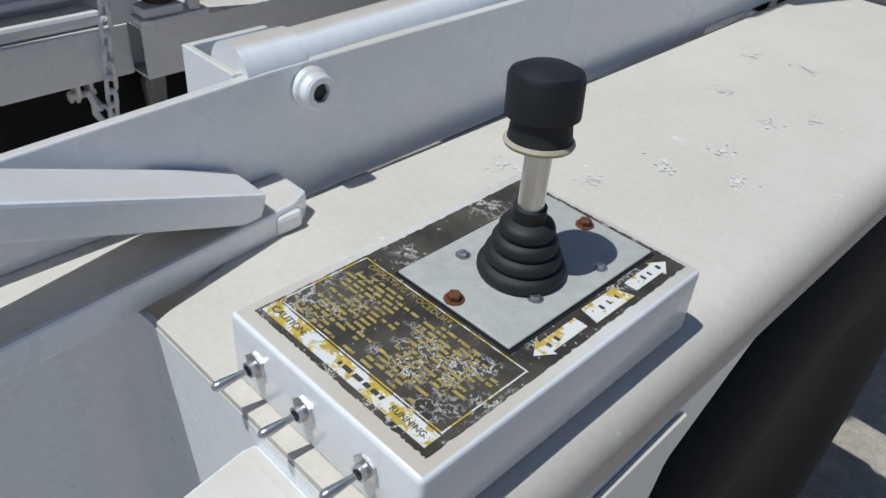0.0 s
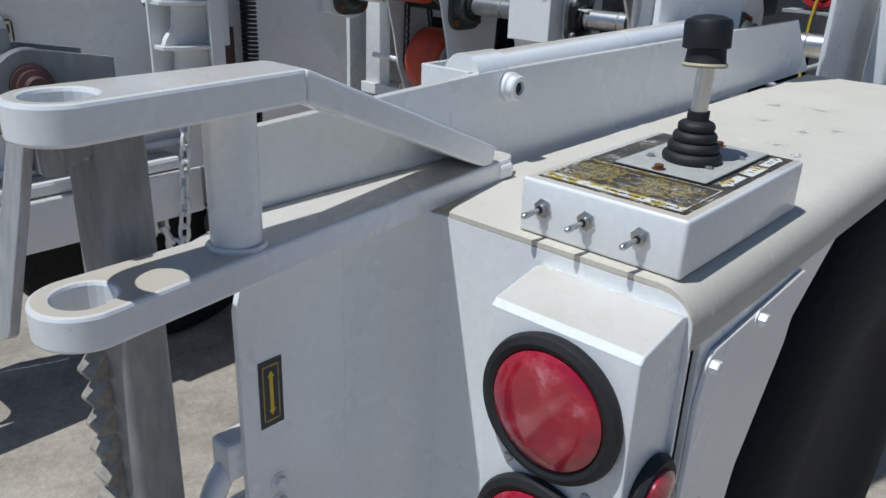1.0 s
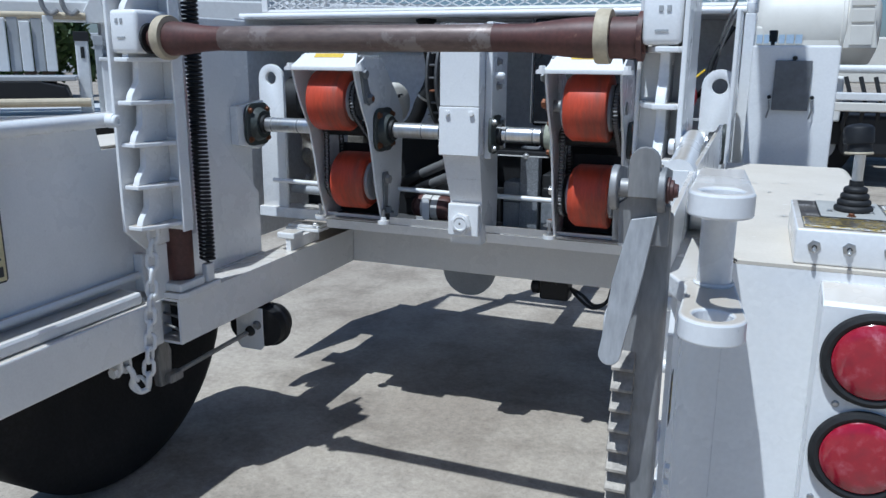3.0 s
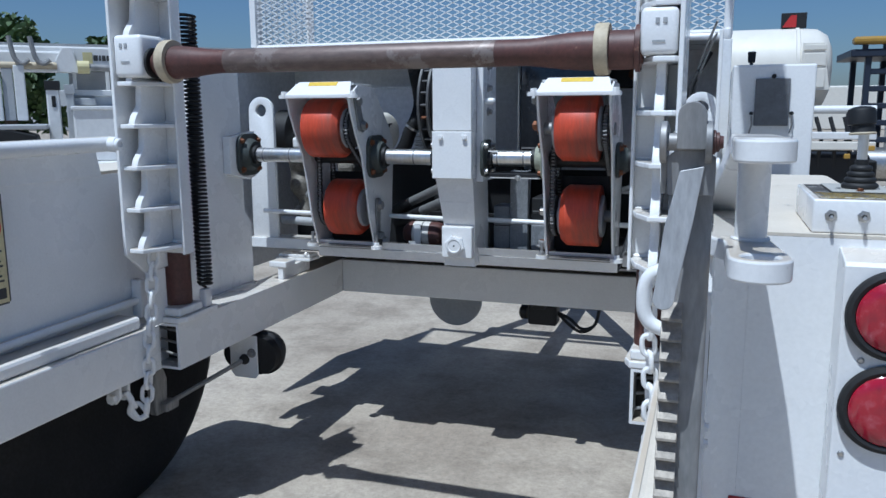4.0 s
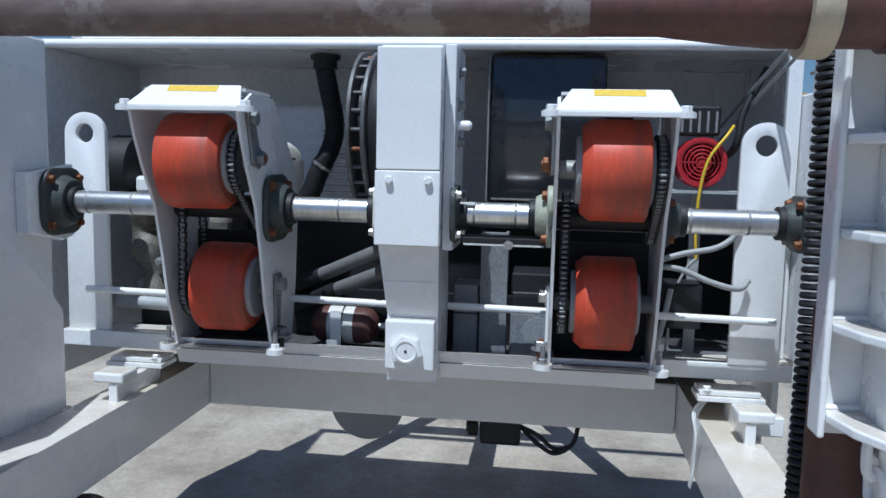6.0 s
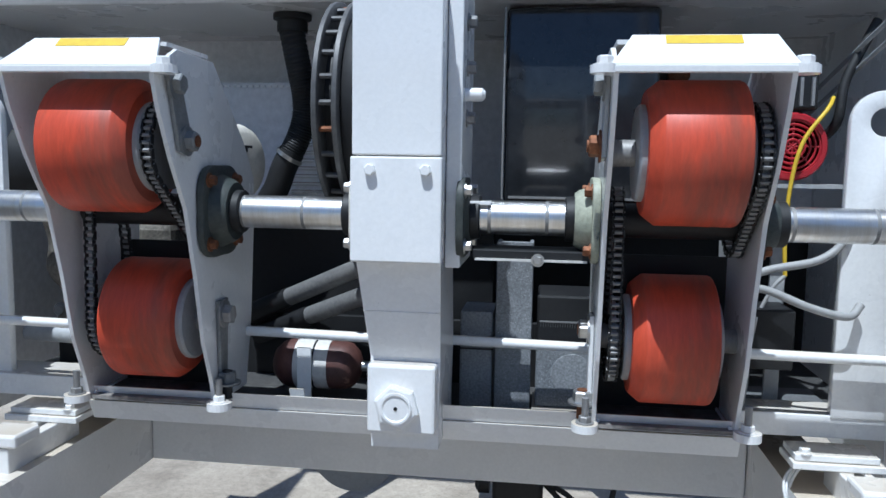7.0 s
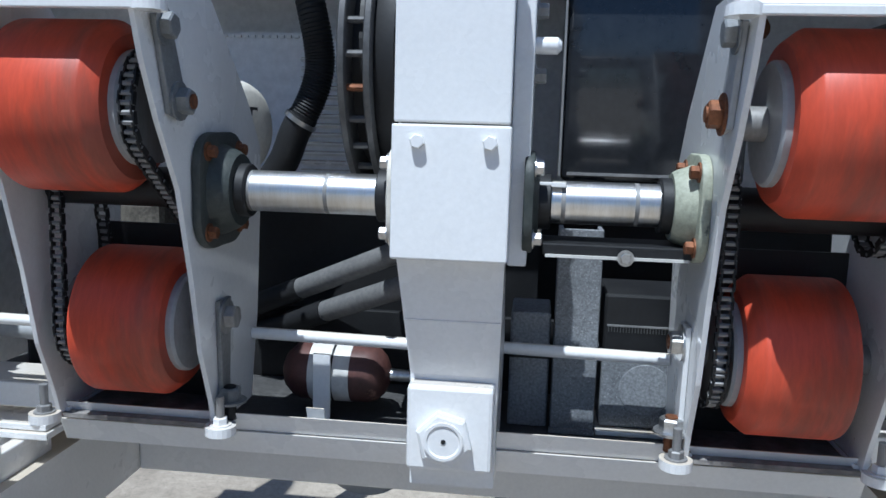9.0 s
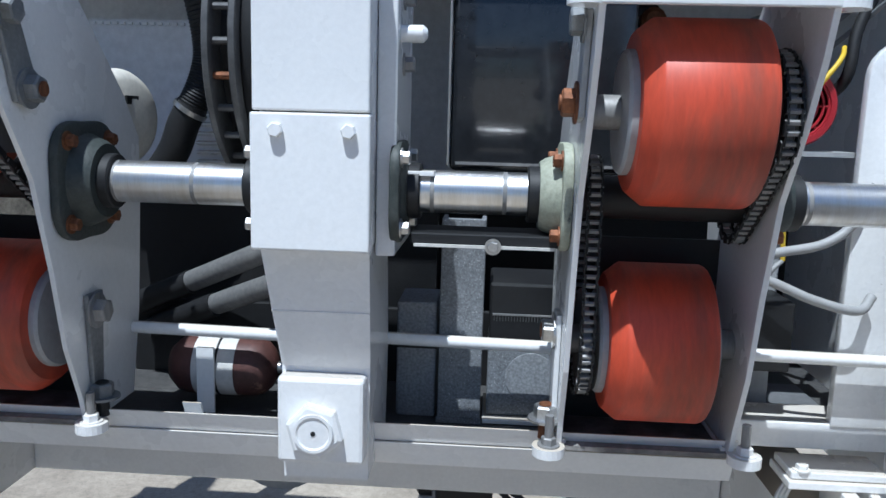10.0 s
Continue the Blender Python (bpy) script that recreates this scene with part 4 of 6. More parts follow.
XA0, XA1, XB0, XB1 = -2.053, -1.801, -1.073, -0.832
roller_frame(XA0, XA1, "white steel frame with two red wheels and warning label")
roller_frame(XB0, XB1, "white steel frame with two red wheels beside the column")
SHAFT = (1.785, 1.322)
for x0, x1, lx0, lx1 in ((-2.008, -1.855, -1.985, -1.850), (-1.022, -0.874, -1.020, -0.878)):
    up, xs = drive_wheel("drive_roller", x0, x1, 1.677, 1.438, True, "upper red wheel scuffed and half in the sun", x0 < MID)
    drive_chain(xs, 1.677, 1.438, *SHAFT, 0.078)
    low, xs = drive_wheel("drive_roller", lx0, lx1, 1.804, 1.110, False, "lower red wheel partly in sunlight", x0 < MID)
    drive_chain(xs, 1.804, 1.110, *SHAFT, 0.078)


ARMGREY = surface("dull_zinc_bar", (0.26, 0.27, 0.275), (0.18, 0.185, 0.19), 16, (0.35, 0.55), 0.3, 130, 0.1, 0.05)


def adjuster(x, s, label):
    """Slotted arm with its nuts on the outside of a frame plate."""
    e = thing("adjuster_arm", label, "arm", (x, 1.6, 1.38), "adjuster arms")
    w = s * 0.008
    up = slab([(1.592, 1.552), (1.634, 1.556), (1.676, 1.452), (1.664, 1.424), (1.628, 1.430)], "x", x, x + w, 0.002)
    part("upper_bar", up, ARMGREY if s > 0 else GREYPAINT, e)
    part("nut", bolt((x + w, 1.652, 1.448), (s, 0, 0), 0.018, 0.016), ARMGREY if s > 0 else RUSTBOLT, e)
    part("nut_core", rod((x + w + s * 0.014, 1.652, 1.448), (x + w + s * 0.022, 1.652, 1.448), 0.010, 14), RUSTBOLT, e, "rusty bolt end")
    part("nut", bolt((x + w, 1.613, 1.540), (s, 0, 0), 0.017, 0.014), ARMGREY, e)
    low = slab([(1.775, 1.150), (1.822, 1.150), (1.812, 0.975), (1.785, 0.975)], "x", x, x + w, 0.002)
    part("lower_bar", low, ARMGREY if s > 0 else WHITE, e)
    part("nut", bolt((x + w, 1.798, 1.122), (s, 0, 0), 0.019, 0.016), BRIGHT if s < 0 else STEEL, e)
    part("stud", rod((x + s * 0.016, 1.790, 0.958), (x + s * 0.016, 1.790, 1.012), 0.010, 12), BLACK if s > 0 else RUSTBOLT, e)
    part("stud_nut", bolt((x + s * 0.016, 1.790, 0.986), (0, 0, 1), 0.018, 0.020), ARMGREY if s > 0 else BRIGHT, e)
    if s < 0:
        part("nut_core", rod((x + w - 0.012, 1.798, 1.122), (x + w - 0.021, 1.798, 1.122), 0.011, 14), RUSTBOLT, e, "rusty bolt end")
    return e


adjuster(XA1 + 0.0085, 1, "grey slotted adjuster arm with rusty nut")
adjuster(XB0 - 0.0085, -1, "grey slotted adjuster arm with brass-coloured nut")


def flange_bearing(x, s, r=0.066, mat=None, label="dark green four-bolt flange bearing on the shaft", deep=1.0, bolts=None):
    e = thing("flange_bearing", label, "bearing", (x, SHAFT[0], SHAFT[1] - r), "flange bearings")
    mat = mat or OLIVE
    pl = []
    for k in range(48):
        a = 2 * math.pi * k / 48
        rr = r * (0.96 + 0.08 * math.cos(4 * (a - math.pi / 4)))
        pl.append((SHAFT[0] + rr * math.cos(a), SHAFT[1] + rr * math.sin(a)))
    part("flange", slab(pl, "x", x, x + s * 0.014, 0.003), mat, e, smooth=True)
    part("hub", lathe((x + s * 0.012, *SHAFT), (s, 0, 0), [(0, r * 0.72), (0.012 * deep, r * 0.66), (0.022 * deep, r * 0.62), (0.030 * deep, r * 0.56), (0.030 * deep, 0.03)], 32), mat, e, smooth=True)
    for k in range(4):
        a = math.pi / 4 + k * math.pi / 2
        part("bolt", bolt((x + s * 0.014, SHAFT[0] + r * 0.86 * math.cos(a), SHAFT[1] + r * 0.86 * math.sin(a)), (s, 0, 0), 0.0095, 0.011), bolts or RUSTBOLT, e)
    part("collar", lathe((x + s * (0.012 + 0.028 * deep), *SHAFT), (s, 0, 0), [(0, 0.03), (0.0, 0.040), (0.016, 0.040), (0.018, 0.038), (0.018, 0.03)], 24), BLACK, e, "dark locking collar", smooth=True)
    return e


flange_bearing(XA1 + 0.0085, 1, 0.096)
flange_bearing(XB0 - 0.0085, -1, 0.084, PALEGREEN, "pale green stained flange bearing on the shaft")
flange_bearing(XB1 + 0.0085, 1, 0.072)
flange_bearing(-2.387, 1, 0.100)
flange_bearing(-1.328, 1, 0.080, deep=0.3, bolts=BRIGHT)
flange_bearing(-1.503, -1, 0.082, COVERCREAM, "cream-painted flange bearing on the column", 0.25, BRIGHT)
flange_bearing(-0.500, -1, 0.075)


def shaft(x0, x1, mat=CHROME, label="polished round steel drive shaft"):
    e = thing("drive_shaft", label, "shaft", ((x0 + x1) / 2, SHAFT[0], SHAFT[1] - 0.0305), "shaft lengths")
    part("bar", rod((x0, *SHAFT), (x1, *SHAFT), 0.0305, 32, edge=0.002), mat, e, smooth=True)
    for x in (x0 + (x1 - x0) * 0.2, x0 + (x1 - x0) * 0.62):
        part("band", rod((x, *SHAFT), (x + 0.006, *SHAFT), 0.03062, 32), STEEL if mat is CHROME else mat, e, smooth=True)


for x0, x1 in ((-2.36, XA0 - 0.009), (XA1 + 0.009, -1.512), (-1.324, XB0 - 0.009), (XB1 + 0.009, -0.505)):
    shaft(x0, x1)
# Inner lengths are black: the shade between the plates is put into their colour.
shaft(XA0 + 0.001, XA1 - 0.001, BLACK, "shaft length coloured black to imitate shade between the plates")
shaft(XB0 + 0.001, XB1 - 0.001, BLACK, "shaft length coloured black to imitate shade between the plates")


def column():
    e = thing("gear_column", "white boxed gear column between the roller frames", "column", (-1.43, 1.78, 0.92))
    x0, x1 = -1.510, -1.354
    top = [(1.690, 1.240), (1.690, 1.417), (1.690, 1.700), (1.705, 1.712), (1.85, 1.712), (1.93, 1.64), (1.93, 1.24)]
    part("housing", slab(top, "x", x0 + 0.004, x1 - 0.004, 0.003), WHITE, e)
    part("front_cover", box((x0, 1.660, 1.240), (x1, 1.689, 1.418), 0.003), WHITE, e)
    part("upper_cover", box((x0 + 0.002, 1.664, 1.420), (x1 - 0.002, 1.689, 1.704), 0.003), WHITE, e)
    low = bmesh.new()
    a = [(x0 + 0.004, 1.690, 1.239), (x1 - 0.004, 1.690, 1.239), (x1 - 0.012, 1.930, 1.239), (x0 + 0.012, 1.930, 1.239)]
    b = [(-1.490, 1.738, 1.060), (-1.362, 1.738, 1.060), (-1.362, 1.930, 1.060), (-1.490, 1.930, 1.060)]
    c = [(-1.488, 1.740, 0.890), (-1.364, 1.740, 0.890), (-1.364, 1.930, 0.890), (-1.488, 1.930, 0.890)]
    va, vb, vc = ([low.verts.new(p) for p in q] for q in (a, b, c))
    for p, q in ((va, vb), (vb, vc)):
        for k in range(4):
            low.faces.new((p[k], p[(k + 1) % 4], q[(k + 1) % 4], q[k]))
    low.faces.new(va)
    low.faces.new(vc[::-1])
    part("lower_housing", low, WHITE, e)
    part("seam", rod((-1.498, 1.7147, 1.146), (-1.360, 1.7147, 1.146), 0.0014, 8), WHITE, e)
    for x in (-1.475, -1.385):
        part("rivet", lathe((x, 1.7125, 1.160), (0, -1, -0.26), [(0, 0.006), (0.0015, 0.005), (0.002, 0.001)], 14), WHITE, e, smooth=True)
    part("side_plate", box((x1 - 0.003, 1.735, 1.225), (x1 + 0.024, 1.92, 1.72), 0.003), WHITE, e)
    nb = part("nut_box", box((-1.490, 1.708, 0.925), (-1.366, 1.744, 1.052), 0.006), WHITE, e)
    part("hex_nut", lathe((-1.434, 1.708, 0.978), (0, -1, 0), [(0, 0.041), (0.014, 0.041), (0.016, 0.036)], 6), WHITE, nb)
    part("washer", lathe((-1.434, 1.692, 0.978), (0, -1, 0), [(0, 0.028), (0.004, 0.028), (0.004, 0.024), (0.002, 0.022)], 32), WHITE, nb)
    part("centre_hole", lathe((-1.434, 1.6895, 0.978), (0, -1, 0), [(0, 0.0035), (0.0006, 0.0035)], 12), BLACK, nb)
    for x in (-1.475, -1.381):
        part("bolt", hexnut((x, 1.660, 1.396), (0, -1, 0), 0.010, 0.010), WHITE, e)
    for z in (1.49, 1.58, 1.66):
        part("side_bolt", bolt((x1 + 0.024, 1.80, z), (1, 0, 0), 0.011, 0.014), STEEL, e)
    part("side_stud", lathe((x1 + 0.024, 1.775, 1.53), (1, 0, 0), [(0, 0.012), (0.03, 0.012), (0.036, 0.006)], 16), WHITE, e, smooth=True)
    return e


move(column(), 0.009, 0.0, 0.009)


def base_beam():
    GREASY = surface("greasy_dark_floor", (0.050, 0.050, 0.052), (0.085, 0.083, 0.08), 7, (0.4, 0.7), 0, 90, 0.15, 0.06, spots=((0.16, 0.155, 0.15), 40, 0.66))
    e = thing("head_beam", "white steel beam that carries the roller frames", "beam", (MID, 1.8, 0.90))
    x0, x1 = -2.072, -0.813
    part("upstand", slab([(1.802, 0.936), (1.788, 0.968), (1.792, 0.968), (1.816, 0.936)], "x", x0, x1), WHITE, e)
    part("front_lip", slab([(1.797, 0.935), (1.812, 0.935), (1.825, 0.893), (1.815, 0.893)], "x", x0, x1, 0.001), WHITE, e)
    part("floor_plate", box((-2.42, 2.062, 0.893), (-0.49, 2.60, 0.905)), GREASY, e)
    part("floor_plate", box((x0, 1.826, 0.893), (x1, 2.0615, 0.905)), GREASY, e)
    # the ends beside the frames stand further back
    part("end_ledge", box((x1 + 0.001, 1.968, 0.888), (-0.40, 2.061, 0.935), 0.003), WHITE, e)
    part("end_ledge", box((-2.50, 1.945, 0.888), (x0 - 0.001, 2.061, 0.935), 0.003), WHITE, e)
    return e


base_beam()


def ear_plate(flip):
    e = thing("ear_plate", "white upright plate with a round lifting hole", "plate", (mx(-0.475) if flip else -0.475, 1.975, 0.94), "ear plates")
    out = [(-0.438, 0.912)] + arc(-0.503, 1.488, 0.062, 0, 180, 12) + [(-0.566, 1.2), (-0.566, 0.912)]
    part("plate", mirrored(slab(out, "y", 1.965, 1.985, 0.002, holes=[(-0.503, 1.490, 0.027)]), flip), WHITE, e, smooth=True)
    return e


move(ear_plate(False), -0.040, 0.0, 0.018)
move(ear_plate(True), -0.058, 0.0, 0.018)


def side_plate(flip):
    e = thing("head_side_plate", "broad white side plate of the driving head", "plate", (mx(-0.49) if flip else -0.49, 1.65, 0.75), "head side plates")
    out = [(1.46, 0.748), (1.46, 1.746), (1.80, 1.746), (1.80, 0.748)]
    m = lambda b: mirrored(b, flip)
    if flip:
        box_side = [(1.46, 1.345), (1.46, 1.746), (1.80, 1.746), (1.80, 0.748), (1.66, 0.748), (1.66, 1.10)]
        part("side_box", m(slab(box_side, "x", -0.516, -0.474, 0.006)), WHITE, e)
        part("bearing_bracket", m(slab([(1.655, 1.245), (1.655, 1.40), (1.85, 1.42), (1.85, 1.225), (1.80, 1.215)], "x", -0.552, -0.5165, 0.005)), WHITE, e)
    else:
        part("plate", m(slab(out, "x", -0.492, -0.480, 0.003)), WHITE, e)
    return e


move(side_plate(True), -0.070, 0.0, 0.0)
side_plate(False)
web = thing("arm_web_plate", "white gusset plate with a sloping top beside the arm", "plate", (-2.335, 1.5, 0.66))
part("plate", slab([(1.20, 0.66), (1.20, 1.53), (1.365, 1.393), (1.70, 1.045), (1.70, 0.66)], "x", -2.340, -2.330, 0.002), WHITE, web)
part("floor_ledge", box((-2.3295, 1.20, 0.780), (-2.317, 1.70, 0.790)), WHITE, web)


# ---- housing behind the head ----
def housing():
    e = thing("engine_housing", "dark grey open engine housing behind the head", "housing", (MID, 2.5, 0.75))
    part("back_wall", box((-2.62, 2.62, 1.22), (-0.46, 2.64, 1.765)), BACKWALL, e)
    # Lower part of the same wall, its deep shade put into a black colour.
    part("lower_wall", box((-2.62, 2.62, 0.75), (-0.46, 2.64, 1.22)), BLACK, e, "lower back wall coloured black to imitate interior shade")
    part("roof", box((-2.64, 2.08, 1.765), (-0.455, 2.64, 1.785), 0.003), WHITE, e)
    part("roof_edge", rod((-2.64, 2.07, 1.775), (-0.455, 2.07, 1.775), 0.014, 14), WHITE, e, smooth=True)
    part("side_wall", box((-0.462, 2.06, 0.75), (-0.445, 2.62, 1.764)), WHITE, e)
    part("corner_post", box((-0.482, 2.035, 0.936), (-0.445, 2.0595, 1.762), 0.003), WHITE, e)
    part("post_cap", lathe((-0.463, 2.05, 1.763), (0, 0, 1), [(0, 0.014), (0.02, 0.018), (0.035, 0.016), (0.042, 0.006)], 16), WHITE, e, smooth=True)
    part("side_wall", box((-2.63, 1.98, 0.75), (-2.61, 2.62, 1.764)), BACKWALL, e)
    return e


housing()


# ---- mesh screen over the housing ----
def mesh_screen(p0, p1, z0, z1, label):
    e = thing("mesh_screen", label, "screen", ((p0[0] + p1[0]) / 2, (p0[1] + p1[1]) / 2, z0), "mesh screens")
    a, b = Vector((*p0, 0)), Vector((*p1, 0))
    w = (b - a).normalized()
    n = Vector((-w.y, w.x, 0))
    L = (b - a).length
    dx, dz, half = 0.062, 0.026, 0.0022
    verts, faces = [], []

    def strip(s0, h0, s1, h1):
        d = Vector((s1 - s0, h1 - h0)).normalized()
        o = Vector((-d.y, d.x)) * half
        k = len(verts)
        for t in (-0.0015, 0.0015):
            for s, h in ((s0 + o.x, h0 + o.y), (s1 + o.x, h1 + o.y), (s1 - o.x, h1 - o.y), (s0 - o.x, h0 - o.y)):
                p = a + w * s + n * t
                verts.append((p.x, p.y, h))
        faces.extend([(k, k + 1, k + 2, k + 3), (k + 7, k + 6, k + 5, k + 4), (k, k + 4, k + 5, k + 1), (k + 3, k + 2, k + 6, k + 7)])

    for i in range(int(L / dx)):
        for j in range(int((z1 - z0) / dz)):
            s, h = i * dx, z0 + j * dz
            for q in ((s, h + dz / 2, s + dx / 2, h), (s + dx / 2, h, s + dx, h + dz / 2), (s, h + dz / 2, s + dx / 2, h + dz), (s + dx / 2, h + dz, s + dx, h + dz / 2)):
                strip(*q)
    bm = bmesh.new()
    me = bpy.data.meshes.new("t")
    me.from_pydata(verts, [], faces)
    bm.from_mesh(me)
    bpy.data.meshes.remove(me)
    part("expanded_metal", bm, WHITE, e, "white diamond expanded metal")
    for q in (a, b):
        part("post", box((q.x - 0.015, q.y - 0.015, z0), (q.x + 0.015, q.y + 0.015, z1), 0.003), WHITE, e)
    part("lower_bar", sweep([a + Vector((0, 0, z0)), b + Vector((0, 0, z0))], 0.011, 8), WHITE, e)
    part("upper_bar", sweep([a + Vector((0, 0, z1)), b + Vector((0, 0, z1))], 0.011, 8), WHITE, e)
    return e


mesh_screen((-2.52, 2.10), (-0.46, 2.10), 1.794, 2.55, "white expanded-metal screen above the housing")
for x in (-2.52, -0.46):
    mesh_screen((x, 2.64), (x, 2.13), 1.794, 2.55, "white expanded-metal side screen above the housing")
solo("cage_rail", box((-2.54, 2.645, 2.52), (-0.44, 2.685, 2.56), 0.004), WHITE, "white square rail closing the screen cage behind", "rail")

# ---- things inside the housing ----
def accumulator():
    e = thing("gas_bottle", "red-brown gas bottle with a torn white label", "bottle", (-1.66, 1.975, 0.922))
    y, z = 1.965, 0.974
    part("body", lathe((-1.744, y, z), (1, 0, 0), [(0, 0.012), (0.008, 0.032), (0.025, 0.048), (0.04, 0.052), (0.155, 0.052), (0.174, 0.048), (0.188, 0.034), (0.197, 0.014)], 36), RUST, e, smooth=True)
    part("label", lathe((-1.688, y, z), (1, 0, 0), [(0, 0.052), (0.0, 0.0527), (0.074, 0.0527), (0.074, 0.052)], 36), DECALWHITE, e, "torn white label", smooth=True)
    part("clamp_band", lathe((-1.648, y, z), (1, 0, 0), [(0, 0.0528), (0.0, 0.0537), (0.004, 0.0537), (0.004, 0.0528)], 36), BLACK, e, smooth=True)
    part("valve", rod((-1.549, y, z), (-1.507, y, z), 0.011, 14), BRIGHT, e, smooth=True)
    part("strap", slab([(-1.674, 0.906), (-1.644, 0.906), (-1.644, 1.022), (-1.674, 1.022)], "y", 1.905, 1.911), WHITE, e)
    part("strap_foot", slab([(1.797, 0.937), (1.801, 0.937), (1.7865, 0.970), (1.7825, 0.970)], "x", -1.650, -1.621), WHITE, e)
    part("strap_bolt", bolt((-1.636, 1.795, 0.947), (0, -1, -0.4), 0.007, 0.006), WHITE, e)
    return e


move(accumulator(), -0.010, 0.03, 0.006)


def cross_rods():
    for x0, x1 in ((-2.41, XA0 - 0.009), (XA1 + 0.009, -1.492), (-1.36, XB0 - 0.009), (XB1 + 0.009, -0.50)):
        e = solo("tie_rod", rod((x0, 1.935, 1.060), (x1, 1.935, 1.056), 0.0105, 14), WHITE, "thin white tie rod across the head", "rod", "tie rods", smooth=True)


cross_rods()
TUBEGREY = surface("dull_grey_tube", (0.18, 0.176, 0.172), (0.12, 0.12, 0.12), 12, (0.5, 0.7), 0, 120, 0.1, 0.05)
for p0, p1 in (((-1.80, 2.14, 1.085), (-1.50, 2.03, 1.222)), ((-1.74, 2.12, 1.050), (-1.475, 2.00, 1.165))):
    e = thing("grey_tube", "weathered grey tube with a black hose sleeve", "tube", p0, "grey tubes")
    a, b = Vector(p0), Vector(p1)
    c = a.lerp(b, 0.12)
    part("tube", rod(tuple(c), p1, 0.021, 18), TUBEGREY, e, smooth=True)
    part("hose_sleeve", rod(tuple(a.lerp(b, -0.45)), tuple(c), 0.0235, 18), BLACK, e, "black rubber sleeve", smooth=True)


DARKSTEEL = surface("dull_dark_steel", (0.12, 0.12, 0.12), (0.07, 0.07, 0.072), 20, (0.4, 0.6), 0.3, 120, 0.1, 0.04)


def brake_disc():
    e = thing("clutch_drum", "black bolted drum behind the gear column", "drum", (-1.57, 2.0, 1.32))
    c = (1.985, 1.525)
    for x in (-1.604, -1.566):
        part("flange", lathe((x, *c), (1, 0, 0), [(0, 0.10), (0, 0.212), (0.002, 0.215), (0.010, 0.215), (0.012, 0.212), (0.012, 0.1)], 72), DARKSTEEL, e, smooth=True)
    part("drum", lathe((-1.554, *c), (1, 0, 0), [(0, 0.195), (0.004, 0.198), (0.030, 0.198), (0.034, 0.18), (0.034, 0.05)], 64), BLACK, e, smooth=True)
    part("core", rod((-1.60, *c), (-1.558, *c), 0.165, 40), BLACK, e)
    for k in range(26):
        a = 2 * math.pi * k / 26
        p = (c[0] + 0.200 * math.cos(a), c[1] + 0.200 * math.sin(a))
        part("bolt", rod((-1.596, *p), (-1.564, *p), 0.0055, 8), DARKSTEEL if k % 7 else RUSTBOLT, e)
    part("hub_bearing", lathe((-1.629, 1.985, 1.525), (1, 0, 0), [(0, 0.05), (0.0, 0.065), (0.025, 0.065)], 24), BLACK, e)
    return e


brake_disc()


def corrugated_hose():
    e = thing("corrugated_hose", "black corrugated hose down from the roof", "hose", (-1.74, 2.15, 1.33))
    line = curve_of([(-1.762, 2.16, 1.75), (-1.737, 2.15, 1.64), (-1.722, 2.15, 1.568), (-1.719, 2.15, 1.515), (-1.733, 2.15, 1.463), (-1.758, 2.15, 1.412)], 26)
    n = len(line)
    part("hose", sweep(line, lambda t: 0.0290 + 0.0018 * math.sin(t * n * 2.1), 18), RUBBER, e, smooth=True)
    part("rubber_elbow", sweep(curve_of([(-1.752, 2.15, 1.425), (-1.772, 2.15, 1.385), (-1.795, 2.152, 1.33), (-1.84, 2.16, 1.28), (-1.92, 2.17, 1.26)], 8), 0.031, 18), RUBBER, e, "smooth black rubber elbow", smooth=True)
    part("clamp", lathe((-1.755, 2.15, 1.418), (-0.55, 0, -0.83), [(0, 0.0345), (0.0, 0.0350), (0.009, 0.0350), (0.009, 0.0330)], 24), BRIGHT, e, "bright hose clamp", smooth=True)
    part("collar", lathe((-1.752, 2.16, 1.747), (0, 0, -1), [(0, 0.045), (0.012, 0.045), (0.016, 0.036), (0.04, 0.036)], 24), BLACK, e, smooth=True)
    return e


move(corrugated_hose(), -0.030, 0.05, 0.015)




def electric_motor():
    e = thing("pulley_cover", "cream-white round pulley cover behind the wheels", "cover", (-1.86, 2.09, 1.33))
    part("shell", lathe((-1.90, 2.105, 1.376), (1, -0.35, 0), [(0, 0.086), (0.05, 0.086), (0.062, 0.080), (0.070, 0.066), (0.072, 0.02)], 36), COVERCREAM, e, smooth=True)
    part("hub", lathe((-1.832, 2.082, 1.376), (1, -0.35, 0), [(0, 0.034), (0.012, 0.034), (0.014, 0.0)], 20), COVERCREAM, e)
    part("slot", box((-1.826, 2.055, 1.40), (-1.822, 2.10, 1.415)), BLACK, e)
    return e


move(electric_motor(), 0.0, -0.05, 0.035)


def louvred_panel():
    e = thing("louvred_panel", "grey sheet panel with pressed louvres", "panel", (-1.78, 2.36, 0.905))
    part("sheet", box((-2.12, 2.36, 1.245), (-1.62, 2.375, 1.592)), BACKWALL, e)
    for k in range(13):
        z = 1.538 - 0.0202 * k
        b = slab([(2.360, z - 0.008), (2.344, z - 0.003), (2.343, z), (2.360, z + 0.003)], "x", -1.829, -1.719)
        # White instead of the sheet's grey: edge highlights put into the colour.
        part("louvre", b, WHITE, e)
    return e


move(louvred_panel(), -0.004, 0.0, 0.026)


